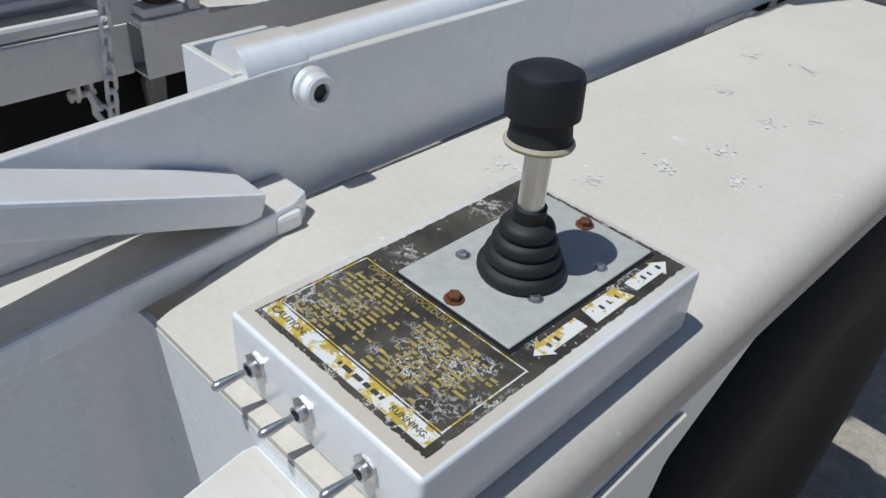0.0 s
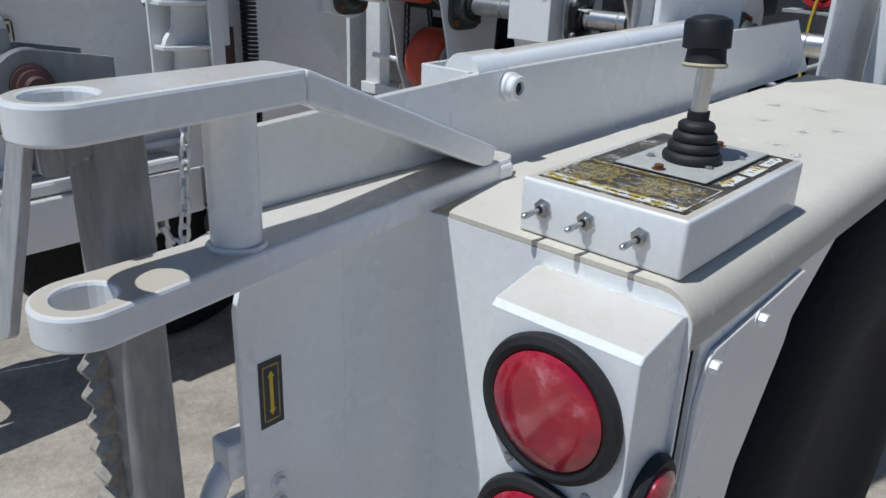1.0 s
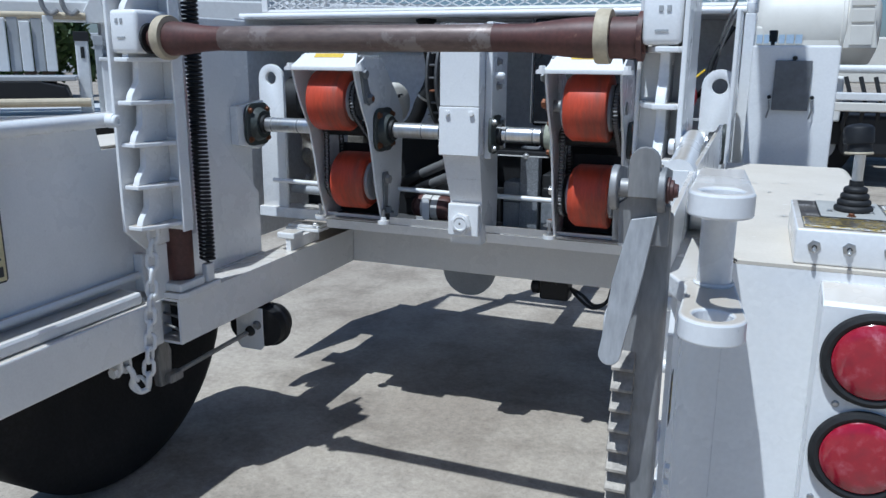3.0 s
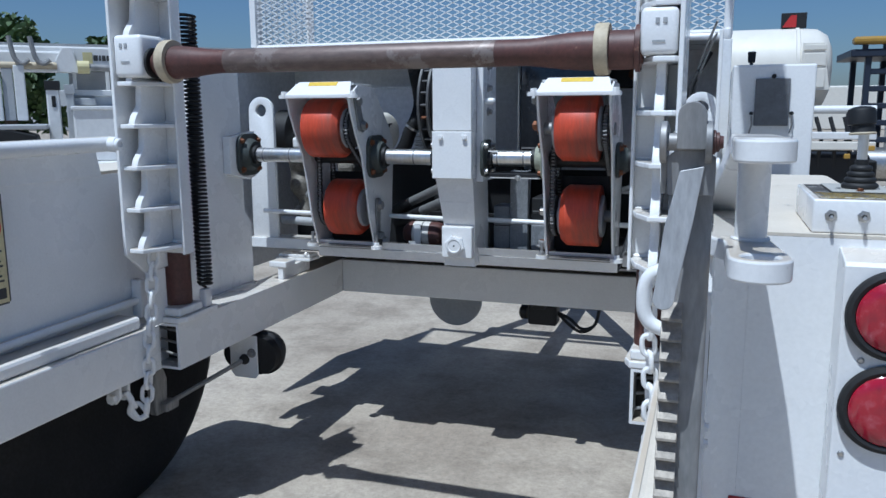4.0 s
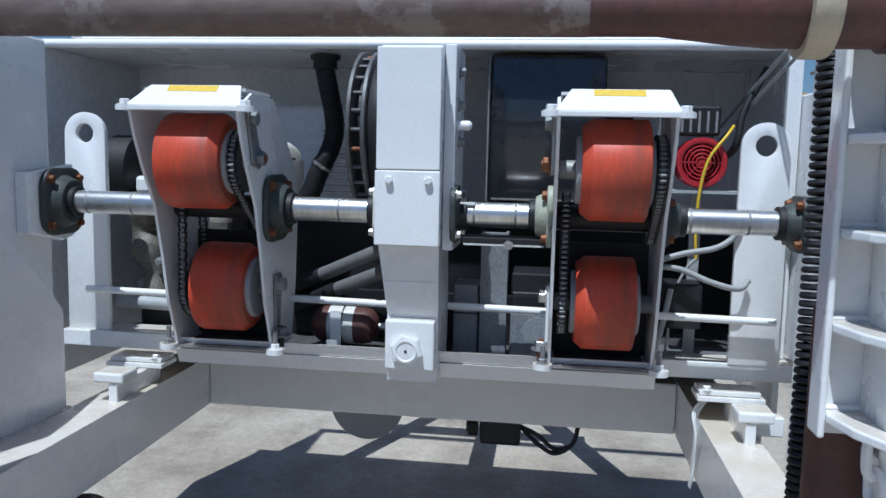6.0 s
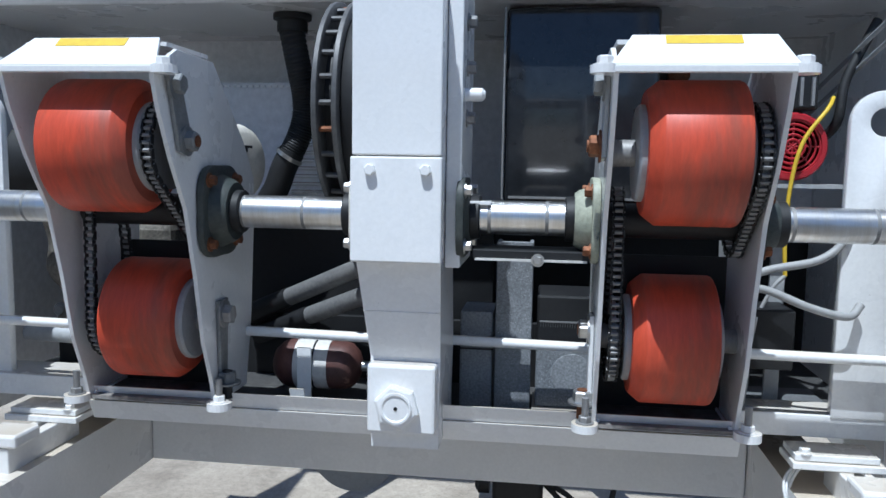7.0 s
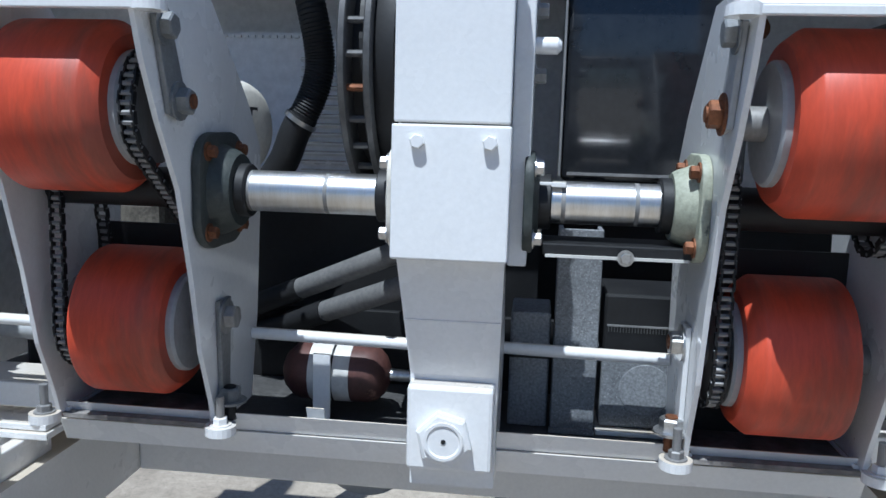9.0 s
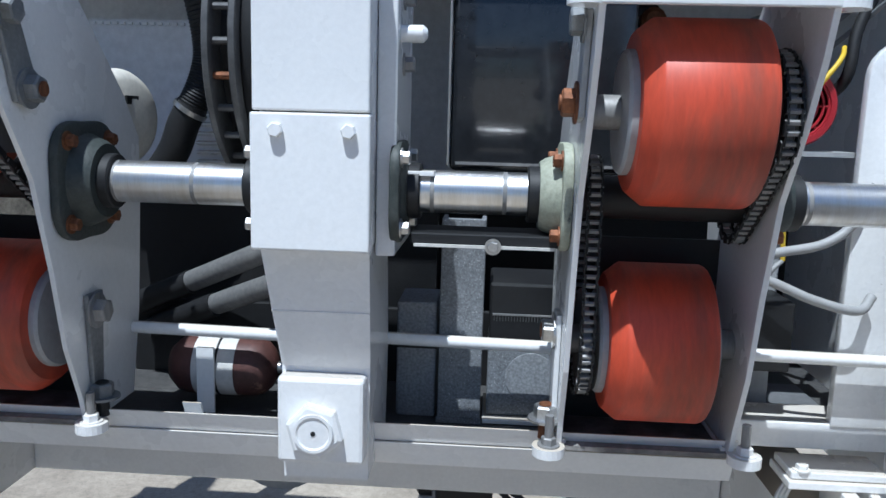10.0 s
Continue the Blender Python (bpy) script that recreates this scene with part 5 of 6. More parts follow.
def back_trim():
    e = thing("perforated_strip", "thin perforated metal strip on the back wall", "strip", (-1.87, 2.355, 1.606))
    for k in range(30):
        part("tab", box((-2.11 + 0.0163 * k, 2.352, 1.606), (-2.100 + 0.0163 * k, 2.3595, 1.612)), WHITE, e)
    return e


back_trim()


def oil_tank():
    e = thing("oil_tank", "glossy black oil tank behind the steel shaft", "tank", (-1.10, 2.25, 1.32))
    m = surface("gloss_black_paint", (0.018, 0.020, 0.024), (0.03, 0.032, 0.036), 4, (0.08, 0.2), 0, 60, 0.1, 0.01, spots=((0.12, 0.12, 0.12), 24, 0.72), coat=0.4)
    part("body", box((-1.262, 2.11, 1.32), (-0.935, 2.42, 1.744), 0.012, 3), m, e, smooth=True)
    # Steel strip modelled in place of the highlight along the lower edge.
    part("bottom_glint", box((-1.25, 2.104, 1.332), (-0.95, 2.109, 1.337)), STEEL, e)
    part("edge_seam", box((-1.266, 2.10, 1.33), (-1.262, 2.11, 1.74)), STEEL, e)
    return e


move(oil_tank(), -0.008, 0.0, 0.012)


def shaft_guard():
    e = thing("shaft_guard", "black angle bracket with a pale edge below the shaft", "bracket", (-1.21, 1.76, 1.24))
    part("angle", box((-1.30, 1.742, 1.252), (-1.092, 1.83, 1.268), 0.002), BLACK, e)
    part("pale_edge", box((-1.295, 1.738, 1.249), (-1.10, 1.742, 1.253)), DECALWHITE, e)
    part("bolt", bolt((-1.185, 1.738, 1.252), (0, -1, 0), 0.008, 0.006), BRIGHT, e)
    part("cap", box((-1.325, 1.755, 1.345), (-1.27, 1.785, 1.352), 0.001), WHITE, e)
    return e


shaft_guard()


def battery_boxes():
    grime = surface("splashed_grey_metal", (0.27, 0.285, 0.305), (0.17, 0.18, 0.195), 9, (0.4, 0.7), 0.1, 300, 0.2, 0.08, spots=((0.50, 0.51, 0.52), 330, 0.60))
    dark = surface("dark_grey_box", (0.33, 0.345, 0.365), (0.24, 0.25, 0.265), 9, (0.35, 0.6), 0, 200, 0.2, 0.05, spots=((0.42, 0.43, 0.44), 90, 0.66))
    vb = thing("valve_block", "dark grey square valve block on the floor plate", "block", (-1.30, 2.04, 0.905), "floor blocks")
    part("body", box((-1.345, 1.985, 0.905), (-1.276, 2.10, 1.112), 0.004), dark, vb)
    part("lower_seam", box((-1.346, 1.9835, 1.030), (-1.275, 1.986, 1.034)), BLACK, vb)
    ch = thing("upright_channel", "splashed grey steel channel standing on the floor plate", "channel", (-1.233, 1.99, 0.905), "floor blocks")
    part("web", box((-1.270, 1.965, 0.905), (-1.196, 1.972, 1.262), 0.002), grime, ch)
    for x in (-1.270, -1.204):
        part("flange", box((x, 1.9725, 0.905), (x + 0.008, 2.02, 1.262), 0.002), grime, ch)
    part("foot_edge", box((-1.272, 1.960, 0.9055), (-1.194, 1.9645, 0.915)), grime, ch)
    pb = thing("pump_box", "dark splashed pump box with thin metal fins", "box", (-1.07, 2.06, 0.924), "floor blocks")
    part("body", box((-1.186, 1.985, 0.9142), (-1.020, 2.14, 1.040), 0.005), grime, pb)
    part("upper_body", box((-1.186, 1.99, 1.041), (-1.020, 2.14, 1.150), 0.005), BLACK, pb)
    part("oil_stain_plate", lathe((-1.110, 1.9845, 0.985), (0, -1, 0), [(0, 0.045), (0.0006, 0.044)], 24), dark, pb, "dark round stain on the box")
    part("fin", box((-1.180, 1.9865, 1.094), (-1.026, 1.9895, 1.097)), STEEL, pb)
    for j in range(30):
        part("fin_tooth", box((-1.178 + 0.005 * j, 1.987, 1.084), (-1.1765 + 0.005 * j, 1.9896, 1.0935)), DARKSTEEL, pb)
    solo("pump_tray", box((-1.192, 1.965, 0.9052), (-1.015, 2.10, 0.914), 0.002), WHITE, "pale tray under the pump box", "tray", "floor blocks")
    # Made-up black panel; it only darkens the gap behind bottle and blocks.
    solo("dark_gap_panel", box((-1.90, 2.165, 0.905), (-0.96, 2.18, 1.055), 0.002), BLACK, "black panel added to darken the gap behind the floor blocks", "panel")


battery_boxes()


def engine_parts():
    cast = surface("dirty_cast_metal", (0.22, 0.20, 0.165), (0.10, 0.09, 0.075), 20, (0.5, 0.75), 0.3, 140, 0.2, 0.3)
    e = thing("engine_casting", "dirty brown-grey engine casting inside the housing", "engine", (-2.28, 2.18, 0.905))
    part("drum", lathe((-2.46, 2.20, 1.40), (1, 0, 0), [(0, 0.05), (0, 0.105), (0.006, 0.11), (0.08, 0.11), (0.09, 0.09), (0.09, 0.04)], 40), BLACK, e, smooth=True)
    part("neck", sweep(curve_of([(-2.33, 2.17, 1.33), (-2.36, 2.17, 1.22), (-2.32, 2.16, 1.10), (-2.31, 2.16, 0.97)], 8), lambda t: 0.035 + 0.02 * math.sin(t * 9) ** 2, 14), cast, e, smooth=True)
    part("upper_box", box((-2.36, 2.12, 1.33), (-2.24, 2.22, 1.385), 0.012), WHITE, e)
    # Added black sheet that keeps the space below the louvres dark.
    part("dark_filler", box((-1.95, 2.30, 0.906), (-1.30, 2.345, 1.27)), BLACK, e)
    part("block", box((-2.40, 2.22, 0.95), (-2.10, 2.40, 1.26), 0.02), cast, e)
    part("pan", box((-2.34, 2.10, 0.906), (-2.14, 2.24, 0.99), 0.012), BLACK, e)
    part("pipe", rod((-2.40, 2.08, 1.00), (-2.07, 2.08, 0.992), 0.020, 16), GREYPAINT, e, smooth=True)
    for k, (x, z) in enumerate(((-2.30, 1.28), (-2.28, 1.12), (-2.34, 1.05))):
        part("bolt", bolt((x, 2.12, z), (0, -1, 0), 0.012, 0.012), STEEL, e)
    part("bracket", box((-2.27, 1.95, 0.9052), (-2.10, 2.02, 0.925), 0.004), WHITE, e)
    return e


engine_parts()


def cooling_fan():
    e = thing("cooling_fan", "small round red cooling fan with a ring grille", "fan", (-0.668, 2.05, 1.38))
    c = (-0.668, 1.45)
    redp = plain("red_fan_plastic", (0.42, 0.02, 0.03), 0.4)
    part("shell", lathe((c[0], 2.11, c[1]), (0, -1, 0), [(0, 0.05), (0, 0.066), (0.075, 0.068), (0.082, 0.064), (0.082, 0.055), (0.07, 0.053)], 40), redp, e, smooth=True)
    part("dark_inside", rod((c[0], 2.05, c[1]), (c[0], 2.04, c[1]), 0.055, 32), BLACK, e)
    for r in (0.014, 0.024, 0.034, 0.044, 0.053):
        pts = [(c[0] + r * math.cos(2 * math.pi * k / 28), 2.032, c[1] + r * math.sin(2 * math.pi * k / 28)) for k in range(28)]
        part("grille_ring", sweep(pts, 0.0026, 6, closed=True), redp, e)
    for k in range(8):
        a = 2 * math.pi * k / 8
        part("grille_spoke", rod((c[0], 2.033, c[1]), (c[0] + 0.056 * math.cos(a), 2.033, c[1] + 0.056 * math.sin(a)), 0.0022, 6), redp, e)
    part("top_box", box((-0.735, 2.03, 1.522), (-0.625, 2.12, 1.60), 0.006), BLACK, e)
    for k in range(5):
        part("fin", box((-0.728 + 0.022 * k, 2.024, 1.53), (-0.722 + 0.022 * k, 2.030, 1.585)), STEEL, e)
    part("bracket", box((-0.76, 2.02, 1.368), (-0.56, 2.10, 1.376)), GREYPAINT, e)
    part("bracket_stem", box((-0.68, 2.09, 0.906), (-0.65, 2.10, 1.368)), GREYPAINT, e)
    return e


move(cooling_fan(), -0.024, -0.01, 0.012)
CABLE = plain("grey_cable_sheath", (0.36, 0.36, 0.36), 0.5)
solo("yellow_hose", sweep(curve_of([(-0.606, 2.067, 1.562), (-0.632, 2.016, 1.536), (-0.678, 2.005, 1.469), (-0.697, 2.005, 1.376), (-0.7, 2.005, 1.273), (-0.696, 2.005, 1.205)], 8), 0.0042, 10), YELLOW, "bright yellow thin hose beside the fan", "hose", smooth=True)
solo("pale_hose", sweep(curve_of([(-0.696, 2.005, 1.205), (-0.721, 2.002, 1.176), (-0.755, 2.0, 1.09), (-0.76, 2.0, 0.989), (-0.765, 2.01, 0.91)], 8), 0.0042, 10), CABLE, "thin pale grey hose down to the floor plate", "hose", smooth=True)
for pts in ([(-0.82, 1.93, 1.20), (-0.74, 1.94, 1.225), (-0.65, 1.95, 1.245), (-0.60, 1.96, 1.29), (-0.575, 1.98, 1.37), (-0.57, 2.0, 1.44)],
            [(-0.82, 1.94, 1.19), (-0.75, 1.94, 1.185), (-0.67, 1.93, 1.155), (-0.60, 1.93, 1.14), (-0.57, 1.95, 1.16)],
            [(-0.765, 1.95, 1.13), (-0.78, 1.94, 1.05), (-0.80, 1.93, 0.97), (-0.82, 1.92, 0.915)]):
    solo("grey_cable", sweep(curve_of(pts, 8), 0.008, 10), CABLE, "loose grey cable in the housing", "cable", "loose cables", smooth=True)
solo("manifold_block", box((-0.77, 1.97, 1.02), (-0.68, 2.08, 1.14), 0.004), BLACK, "black ribbed electric block", "block")
solo("dark_pipe", sweep(curve_of([(-0.52, 2.1, 1.72), (-0.58, 2.08, 1.60), (-0.60, 2.08, 1.50), (-0.66, 2.2, 1.44)], 8), 0.010, 10), RUBBER, "black hose beside the ear plate", "hose", smooth=True)
solo("wall_fitting", box((-1.01, 2.56, 1.60), (-0.82, 2.62, 1.70), 0.01), BLACK, "dark valve fitting on the back wall", "fitting")
solo("brass_fitting", lathe((-0.84, 2.55, 1.66), (0, -1, 0), [(0, 0.028), (0.03, 0.028), (0.035, 0.018)], 12), RUSTBOLT, "brown brass pipe fitting on the back wall", "fitting")
solo("floor_lid", box((-0.78, 2.09, 0.9052), (-0.56, 2.24, 0.914), 0.002), DARKPANEL, "dark lid on the floor plate", "lid")
for z0, z1 in ((1.74, 1.80), (1.70, 1.76)):
    solo("thin_cable", sweep(curve_of([(-0.60, 2.4, z0 - 0.2), (-0.55, 2.0, z0 - 0.05), (-0.50, 1.75, z1)], 8), 0.0045, 8), CABLE, "thin dusty cable up to the roof", "cable", "thin cables", smooth=True)


# ---- supports on the arm beams ----
def slide_block(flip):
    e = thing("slide_block", "white bolted slide block on the arm beam", "block", (mx(-0.62) if flip else -0.62, 1.80, 0.746), "slide blocks")
    m = lambda b: mirrored(b, flip)
    dx = 0.04 if flip else 0.0
    part("pad", m(box((-0.74 + dx, 1.808, 0.833), (-0.57 + dx, 1.90, 0.847), 0.002)), WHITE, e)
    part("upper_pad", m(box((-0.735 + dx, 1.815, 0.848), (-0.58 + dx, 1.895, 0.861), 0.002)), WHITE, e)
    part("clamp", m(box((-0.675, 1.645, 0.833), (-0.590, 1.725, 0.861), 0.006)), WHITE, e)
    part("leg", m(box((-0.655, 1.65, 0.746), (-0.63, 1.89, 0.832), 0.003)), WHITE, e)
    part("leg", m(box((-0.61, 1.73, 0.746), (-0.595, 1.86, 0.832), 0.003)), WHITE, e)
    part("bolt", m(bolt((-0.715 + dx, 1.825, 0.861), (0, 0, 1), 0.010, 0.009)), WHITE, e)
    return e


move(slide_block(False), 0.05, 0.092, 0.012)
move(slide_block(True), 0.0, 0.097, 0.009)
for dx in (0.0, 0.007, 0.014):
    solo("white_cable", sweep(curve_of([(-0.66 + dx, 1.98, 0.83), (-0.69 + dx, 1.95, 0.80), (-0.682, 1.94 + dx, 0.74), (-0.680, 1.95 + dx, 0.66), (-0.684, 1.96 + dx, 0.585)], 6), 0.0032, 6), WHITE, "thin white painted cable over the beam", "cable", "white cables")
solo("stub_tube", box((-0.59, 1.80, 0.795), (-0.50, 1.84, 0.845), 0.004), WHITE, "short white square tube beside the slide block", "tube")


# ---- under the beams ----
def brake_chamber(flip):
    e = thing("brake_chamber", "dark round brake chamber on a white bracket", "brake", (mx(-0.69) if flip else -0.69, 1.55, 0.41), "brake chambers")
    m = lambda b: mirrored(b, flip)
    part("chamber", m(lathe((-0.700, 1.512, 0.497), (0.10, 1, 0.0), [(0, 0.05), (0, 0.078), (0.040, 0.082), (0.046, 0.092), (0.064, 0.092), (0.070, 0.083), (0.105, 0.076), (0.122, 0.045)], 40)), BLACK, e, smooth=True)
    part("bracket", m(slab([(-0.58, 0.430), (-0.60, 0.405), (-0.692, 0.405), (-0.706, 0.420), (-0.706, 0.583), (-0.58, 0.583)], "y", 1.497, 1.505, 0.002)), WHITE, e)
    part("spring_pot", m(lathe((-0.605, 1.505, 0.497), (0, 1, 0), [(0, 0.06), (0.03, 0.066), (0.08, 0.05)], 24)), BLACK, e, smooth=True)
    part("rod_boot", m(lathe((-0.649, 1.498, 0.484), (0.1, -1, -0.2), [(0, 0.022), (0.012, 0.020), (0.02, 0.012)], 18)), RUBBER, e, smooth=True)
    part("rod", m(rod((-0.649, 1.50, 0.484), (-0.532, 1.16, 0.405), 0.0095, 12)), STEEL, e)
    part("fork", m(box((-0.560, 1.12, 0.385), (-0.515, 1.19, 0.420), 0.008)), STEEL, e)
    part("nut", m(bolt((-0.682, 1.497, 0.512), (0, -1, 0), 0.013, 0.014)), STEEL, e)
    part("slack_arm", m(slab([(1.10, 0.375), (1.16, 0.375), (1.17, 0.50), (1.15, 0.55), (1.11, 0.55), (1.09, 0.50)], "x", -0.530, -0.495, 0.008)), STEEL, e)
    return e


move(brake_chamber(True), -0.02, -0.03, 0.035)
move(brake_chamber(False), 0.06, -0.03, 0.035)


def underframe():
    e = thing("draw_frame", "dark steel draw frame running forward to the hitch", "frame", (MID, 3.4, 0.50))
    part("side_beam", box((-2.0, 2.381, 0.61), (-1.93, 2.95, 0.70)), DARKPANEL, e)
    for s in (-1, 1):
        b = box((-0.045, 0, 0), (0.045, 2.3, 0.12))
        b.transform(Matrix.Translation((MID + s * 0.88, 2.38, 0.60)) @ Matrix.Rotation(radians(s * 23), 4, "Z"))
        part("diagonal", b, WHITE, e)
    for y, w in ((2.9, 0.65), (3.45, 0.48)):
        part("cross_member", box((MID - w, y, 0.60), (MID + w, y + 0.08, 0.70)), WHITE, e)
    part("middle_member", box((MID - 0.05, 2.381, 0.60), (MID + 0.05, 4.6, 0.70)), WHITE, e)
    return e


underframe()
v = thing("air_valve", "black air valve with looped hoses under the beam", "valve", (-1.19, 2.5, 0.47))
part("hanger", box((-1.26, 2.37, 0.582), (-1.20, 2.56, 0.640), 0.004), BLACK, v)
part("body", box((-1.30, 2.46, 0.48), (-1.16, 2.56, 0.582), 0.012), BLACK, v)
part("cap", lathe((-1.31, 2.51, 0.53), (-1, 0, 0), [(0, 0.035), (0.03, 0.035), (0.04, 0.02)], 16), BLACK, v)
for q in (0.0, 0.03):
    part("hose", sweep(curve_of([(-1.16, 2.5, 0.54), (-1.10, 2.48, 0.52 - q), (-1.04, 2.48, 0.475 - q * 0.5), (-0.98, 2.48, 0.50), (-0.96, 2.5, 0.585)], 8), 0.008, 8), RUBBER, v, smooth=True)
solo("jack_pad", lathe((-1.77, 2.80, 0.50), (0, -1, 0), [(0, 0.145), (0.03, 0.145), (0.035, 0.13), (0.035, 0.05)], 48), GREYPAINT, "round grey steel pad hanging beneath the frame", "pad", smooth=True)
part("bracket", slab([(2.800, 0.50), (2.832, 0.50), (2.832, 0.62), (2.381, 0.655), (2.381, 0.63), (2.800, 0.60)], "x", -1.80, -1.74, 0.003), GREYPAINT, bpy.data.objects["jack_pad"])


# ---- cabinet beside the head ----
def cabinet():
    e = thing("white_cabinet", "white steel cabinet with a grey access panel", "cabinet", (-0.28, 1.80, 1.20))
    part("body", box((-0.443, 1.645, 0.95), (-0.192, 2.10, 1.646), 0.006), WHITE, e)
    part("access_panel", box((-0.372, 1.631, 1.450), (-0.268, 1.645, 1.601), 0.002), DARKPANEL, e, "grey access panel")
    for x in (-0.381, -0.259):
        part("latch", rod((x, 1.628, 1.490), (x, 1.645, 1.490), 0.006, 12), BLACK, e)
        part("latch_pin", sweep([(x, 1.631, 1.481), (x + 0.003, 1.631, 1.455), (x - 0.004, 1.631, 1.425)], 0.0025, 6), STEEL, e)
    part("exhaust_cap", lathe((-0.385, 1.75, 1.646), (0, 0, 1), [(0, 0.006), (0.012, 0.006), (0.012, 0.0115), (0.045, 0.0135), (0.048, 0.012)], 18), BLACK, e, "small black cap on the cabinet", smooth=True)
    part("top_latch", rod((-0.318, 1.628, 1.608), (-0.318, 1.645, 1.608), 0.007, 12), BLACK, e)
    return e


cabinet()


CREAMWHITE = surface("cream_white_paint", (0.72, 0.69, 0.62), (0.66, 0.63, 0.56), 4, (0.4, 0.6), 0, 120, 0.03, 0.03)

# ---- lettering and labels ----
def letters(text, size, m, name, material, parent, label=""):
    cu = bpy.data.curves.new("t", "FONT")
    cu.body, cu.size, cu.align_x = text, size, "LEFT"
    cu.extrude = 0.0002
    tmp = new("t", cu)
    me = bpy.data.meshes.new_from_object(tmp.evaluated_get(bpy.context.evaluated_depsgraph_get()))
    bpy.data.objects.remove(tmp)
    bpy.data.curves.remove(cu)
    bm = bmesh.new()
    bm.from_mesh(me)
    bpy.data.meshes.remove(me)
    bm.transform(m)
    return part(name, bm, material, parent, label)


def decal_print():
    e = bpy.data.objects["control_box"]
    rng = random.Random(5)
    z0, z1 = 1.3669, 1.3672
    # yellow strip along the rear edge with the one readable word
    part("caution_strip", box((-0.330, 0.188, z0), (-0.192, 0.1995, z1)), DECALYELLOW, e, "worn yellow caution strip")
    letters("CAUTION:", 0.0066, Matrix.Translation((-0.327, 0.1918, z1 + 0.0001)), "caution_word", PRINTDARK, e)
    letters("RUNNING.", 0.0056, Matrix.Translation((-0.223, 0.1918, z1 + 0.0001)), "running_word", PRINTDARK, e)
    letters("OPERATING PROCEDURE", 0.0064, Matrix.Translation((-0.322, 0.2618, z1 - 0.0001)), "title_words", DECALTEXT, e)
    x = -0.289
    while x < -0.228:
        w = rng.uniform(0.002, 0.007)
        if rng.random() < 0.7:
            part("print_bar", box((x, 0.1925, z1), (x + w, 0.1955, z1 + 0.0003)), PRINTDARK, e)
        x += w + 0.002
    # lines of small print
    for k in range(13):
        y = 0.2035 + 0.0044 * k
        for x0, x1 in ((-0.325, -0.265), (-0.260, -0.198)):
            x = x0 + rng.choice((0.0, 0.0, 0.004, 0.010))
            stop = x1 - rng.choice((0.004, 0.012, 0.022))
            while x < stop:
                w = rng.uniform(0.003, 0.010)
                if rng.random() < 0.86:
                    part("print_bar", box((x, y, z0), (min(x + w, x1), y + 0.0021, z0 + 0.0002)), DECALTEXT, e)
                x += w + 0.0018
    # thin border
    for lo, hi in (((-0.330, 0.2008, z0), (-0.192, 0.2016, z1)), ((-0.330, 0.2675, z0), (-0.192, 0.2683, z1)), ((-0.1935, 0.2016, z0), (-0.1925, 0.2675, z1)), ((-0.330, 0.2016, z0), (-0.329, 0.2675, z1))):
        part("border_line", box(lo, hi), DECALYELLOW, e)
    # arrow strip along the side
    for y0, y1, left in ((0.280, 0.325, True), (0.332, 0.372, None), (0.378, 0.420, False)):
        if left is True:
            o = [(-0.1985, y0), (-0.1905, y0 + 0.012), (-0.1935, y0 + 0.012), (-0.1935, y1), (-0.2035, y1), (-0.2035, y0 + 0.012), (-0.2065, y0 + 0.012)]
        elif left is False:
            o = [(-0.1985, y1), (-0.1905, y1 - 0.012), (-0.1935, y1 - 0.012), (-0.1935, y0), (-0.2035, y0), (-0.2035, y1 - 0.012), (-0.2065, y1 - 0.012)]
        else:
            o = [(-0.1915, y0), (-0.1915, y1), (-0.205, y1 - 0.004), (-0.206, y0 + 0.003)]
        part("arrow_mark", slab(o, "z", z0, z1), DECALYELLOW, e, "scratched yellow direction arrow")
        for j in range(3):
            yy = y0 + 0.013 + 0.0085 * j + rng.uniform(-0.001, 0.001)
            if rng.random() < 0.8:
                part("print_bar", box((-0.2008 + rng.uniform(0, 0.001), yy, z1), (-0.1965, yy + rng.uniform(0.0012, 0.003), z1 + 0.0003)), PRINTDARK, e)


decal_print()


def arrow_sticker():
    e = thing("arrow_sticker", "small black sticker with a yellow double arrow", "sticker", (-0.498, -0.027, 1.10))
    part("backing", box((-0.4988, -0.040, 1.100), (-0.4983, -0.013, 1.174)), PRINTDARK, e)
    part("frame_line", box((-0.4983, -0.036, 1.106), (-0.4981, -0.017, 1.168)), DECALTEXT, e)
    part("inner", box((-0.4981, -0.0345, 1.108), (-0.4979, -0.0185, 1.166)), PRINTDARK, e)
    o = [(-0.0265, 1.112), (-0.0225, 1.119), (-0.0245, 1.119), (-0.0245, 1.155), (-0.0225, 1.155), (-0.0265, 1.162), (-0.0305, 1.155), (-0.0285, 1.155), (-0.0285, 1.119), (-0.0305, 1.119)]
    part("arrow", slab(o, "x", -0.4979, -0.4977), YELLOW, e)
    return e


move(arrow_sticker(), 0.013, 0.013, 0.015)


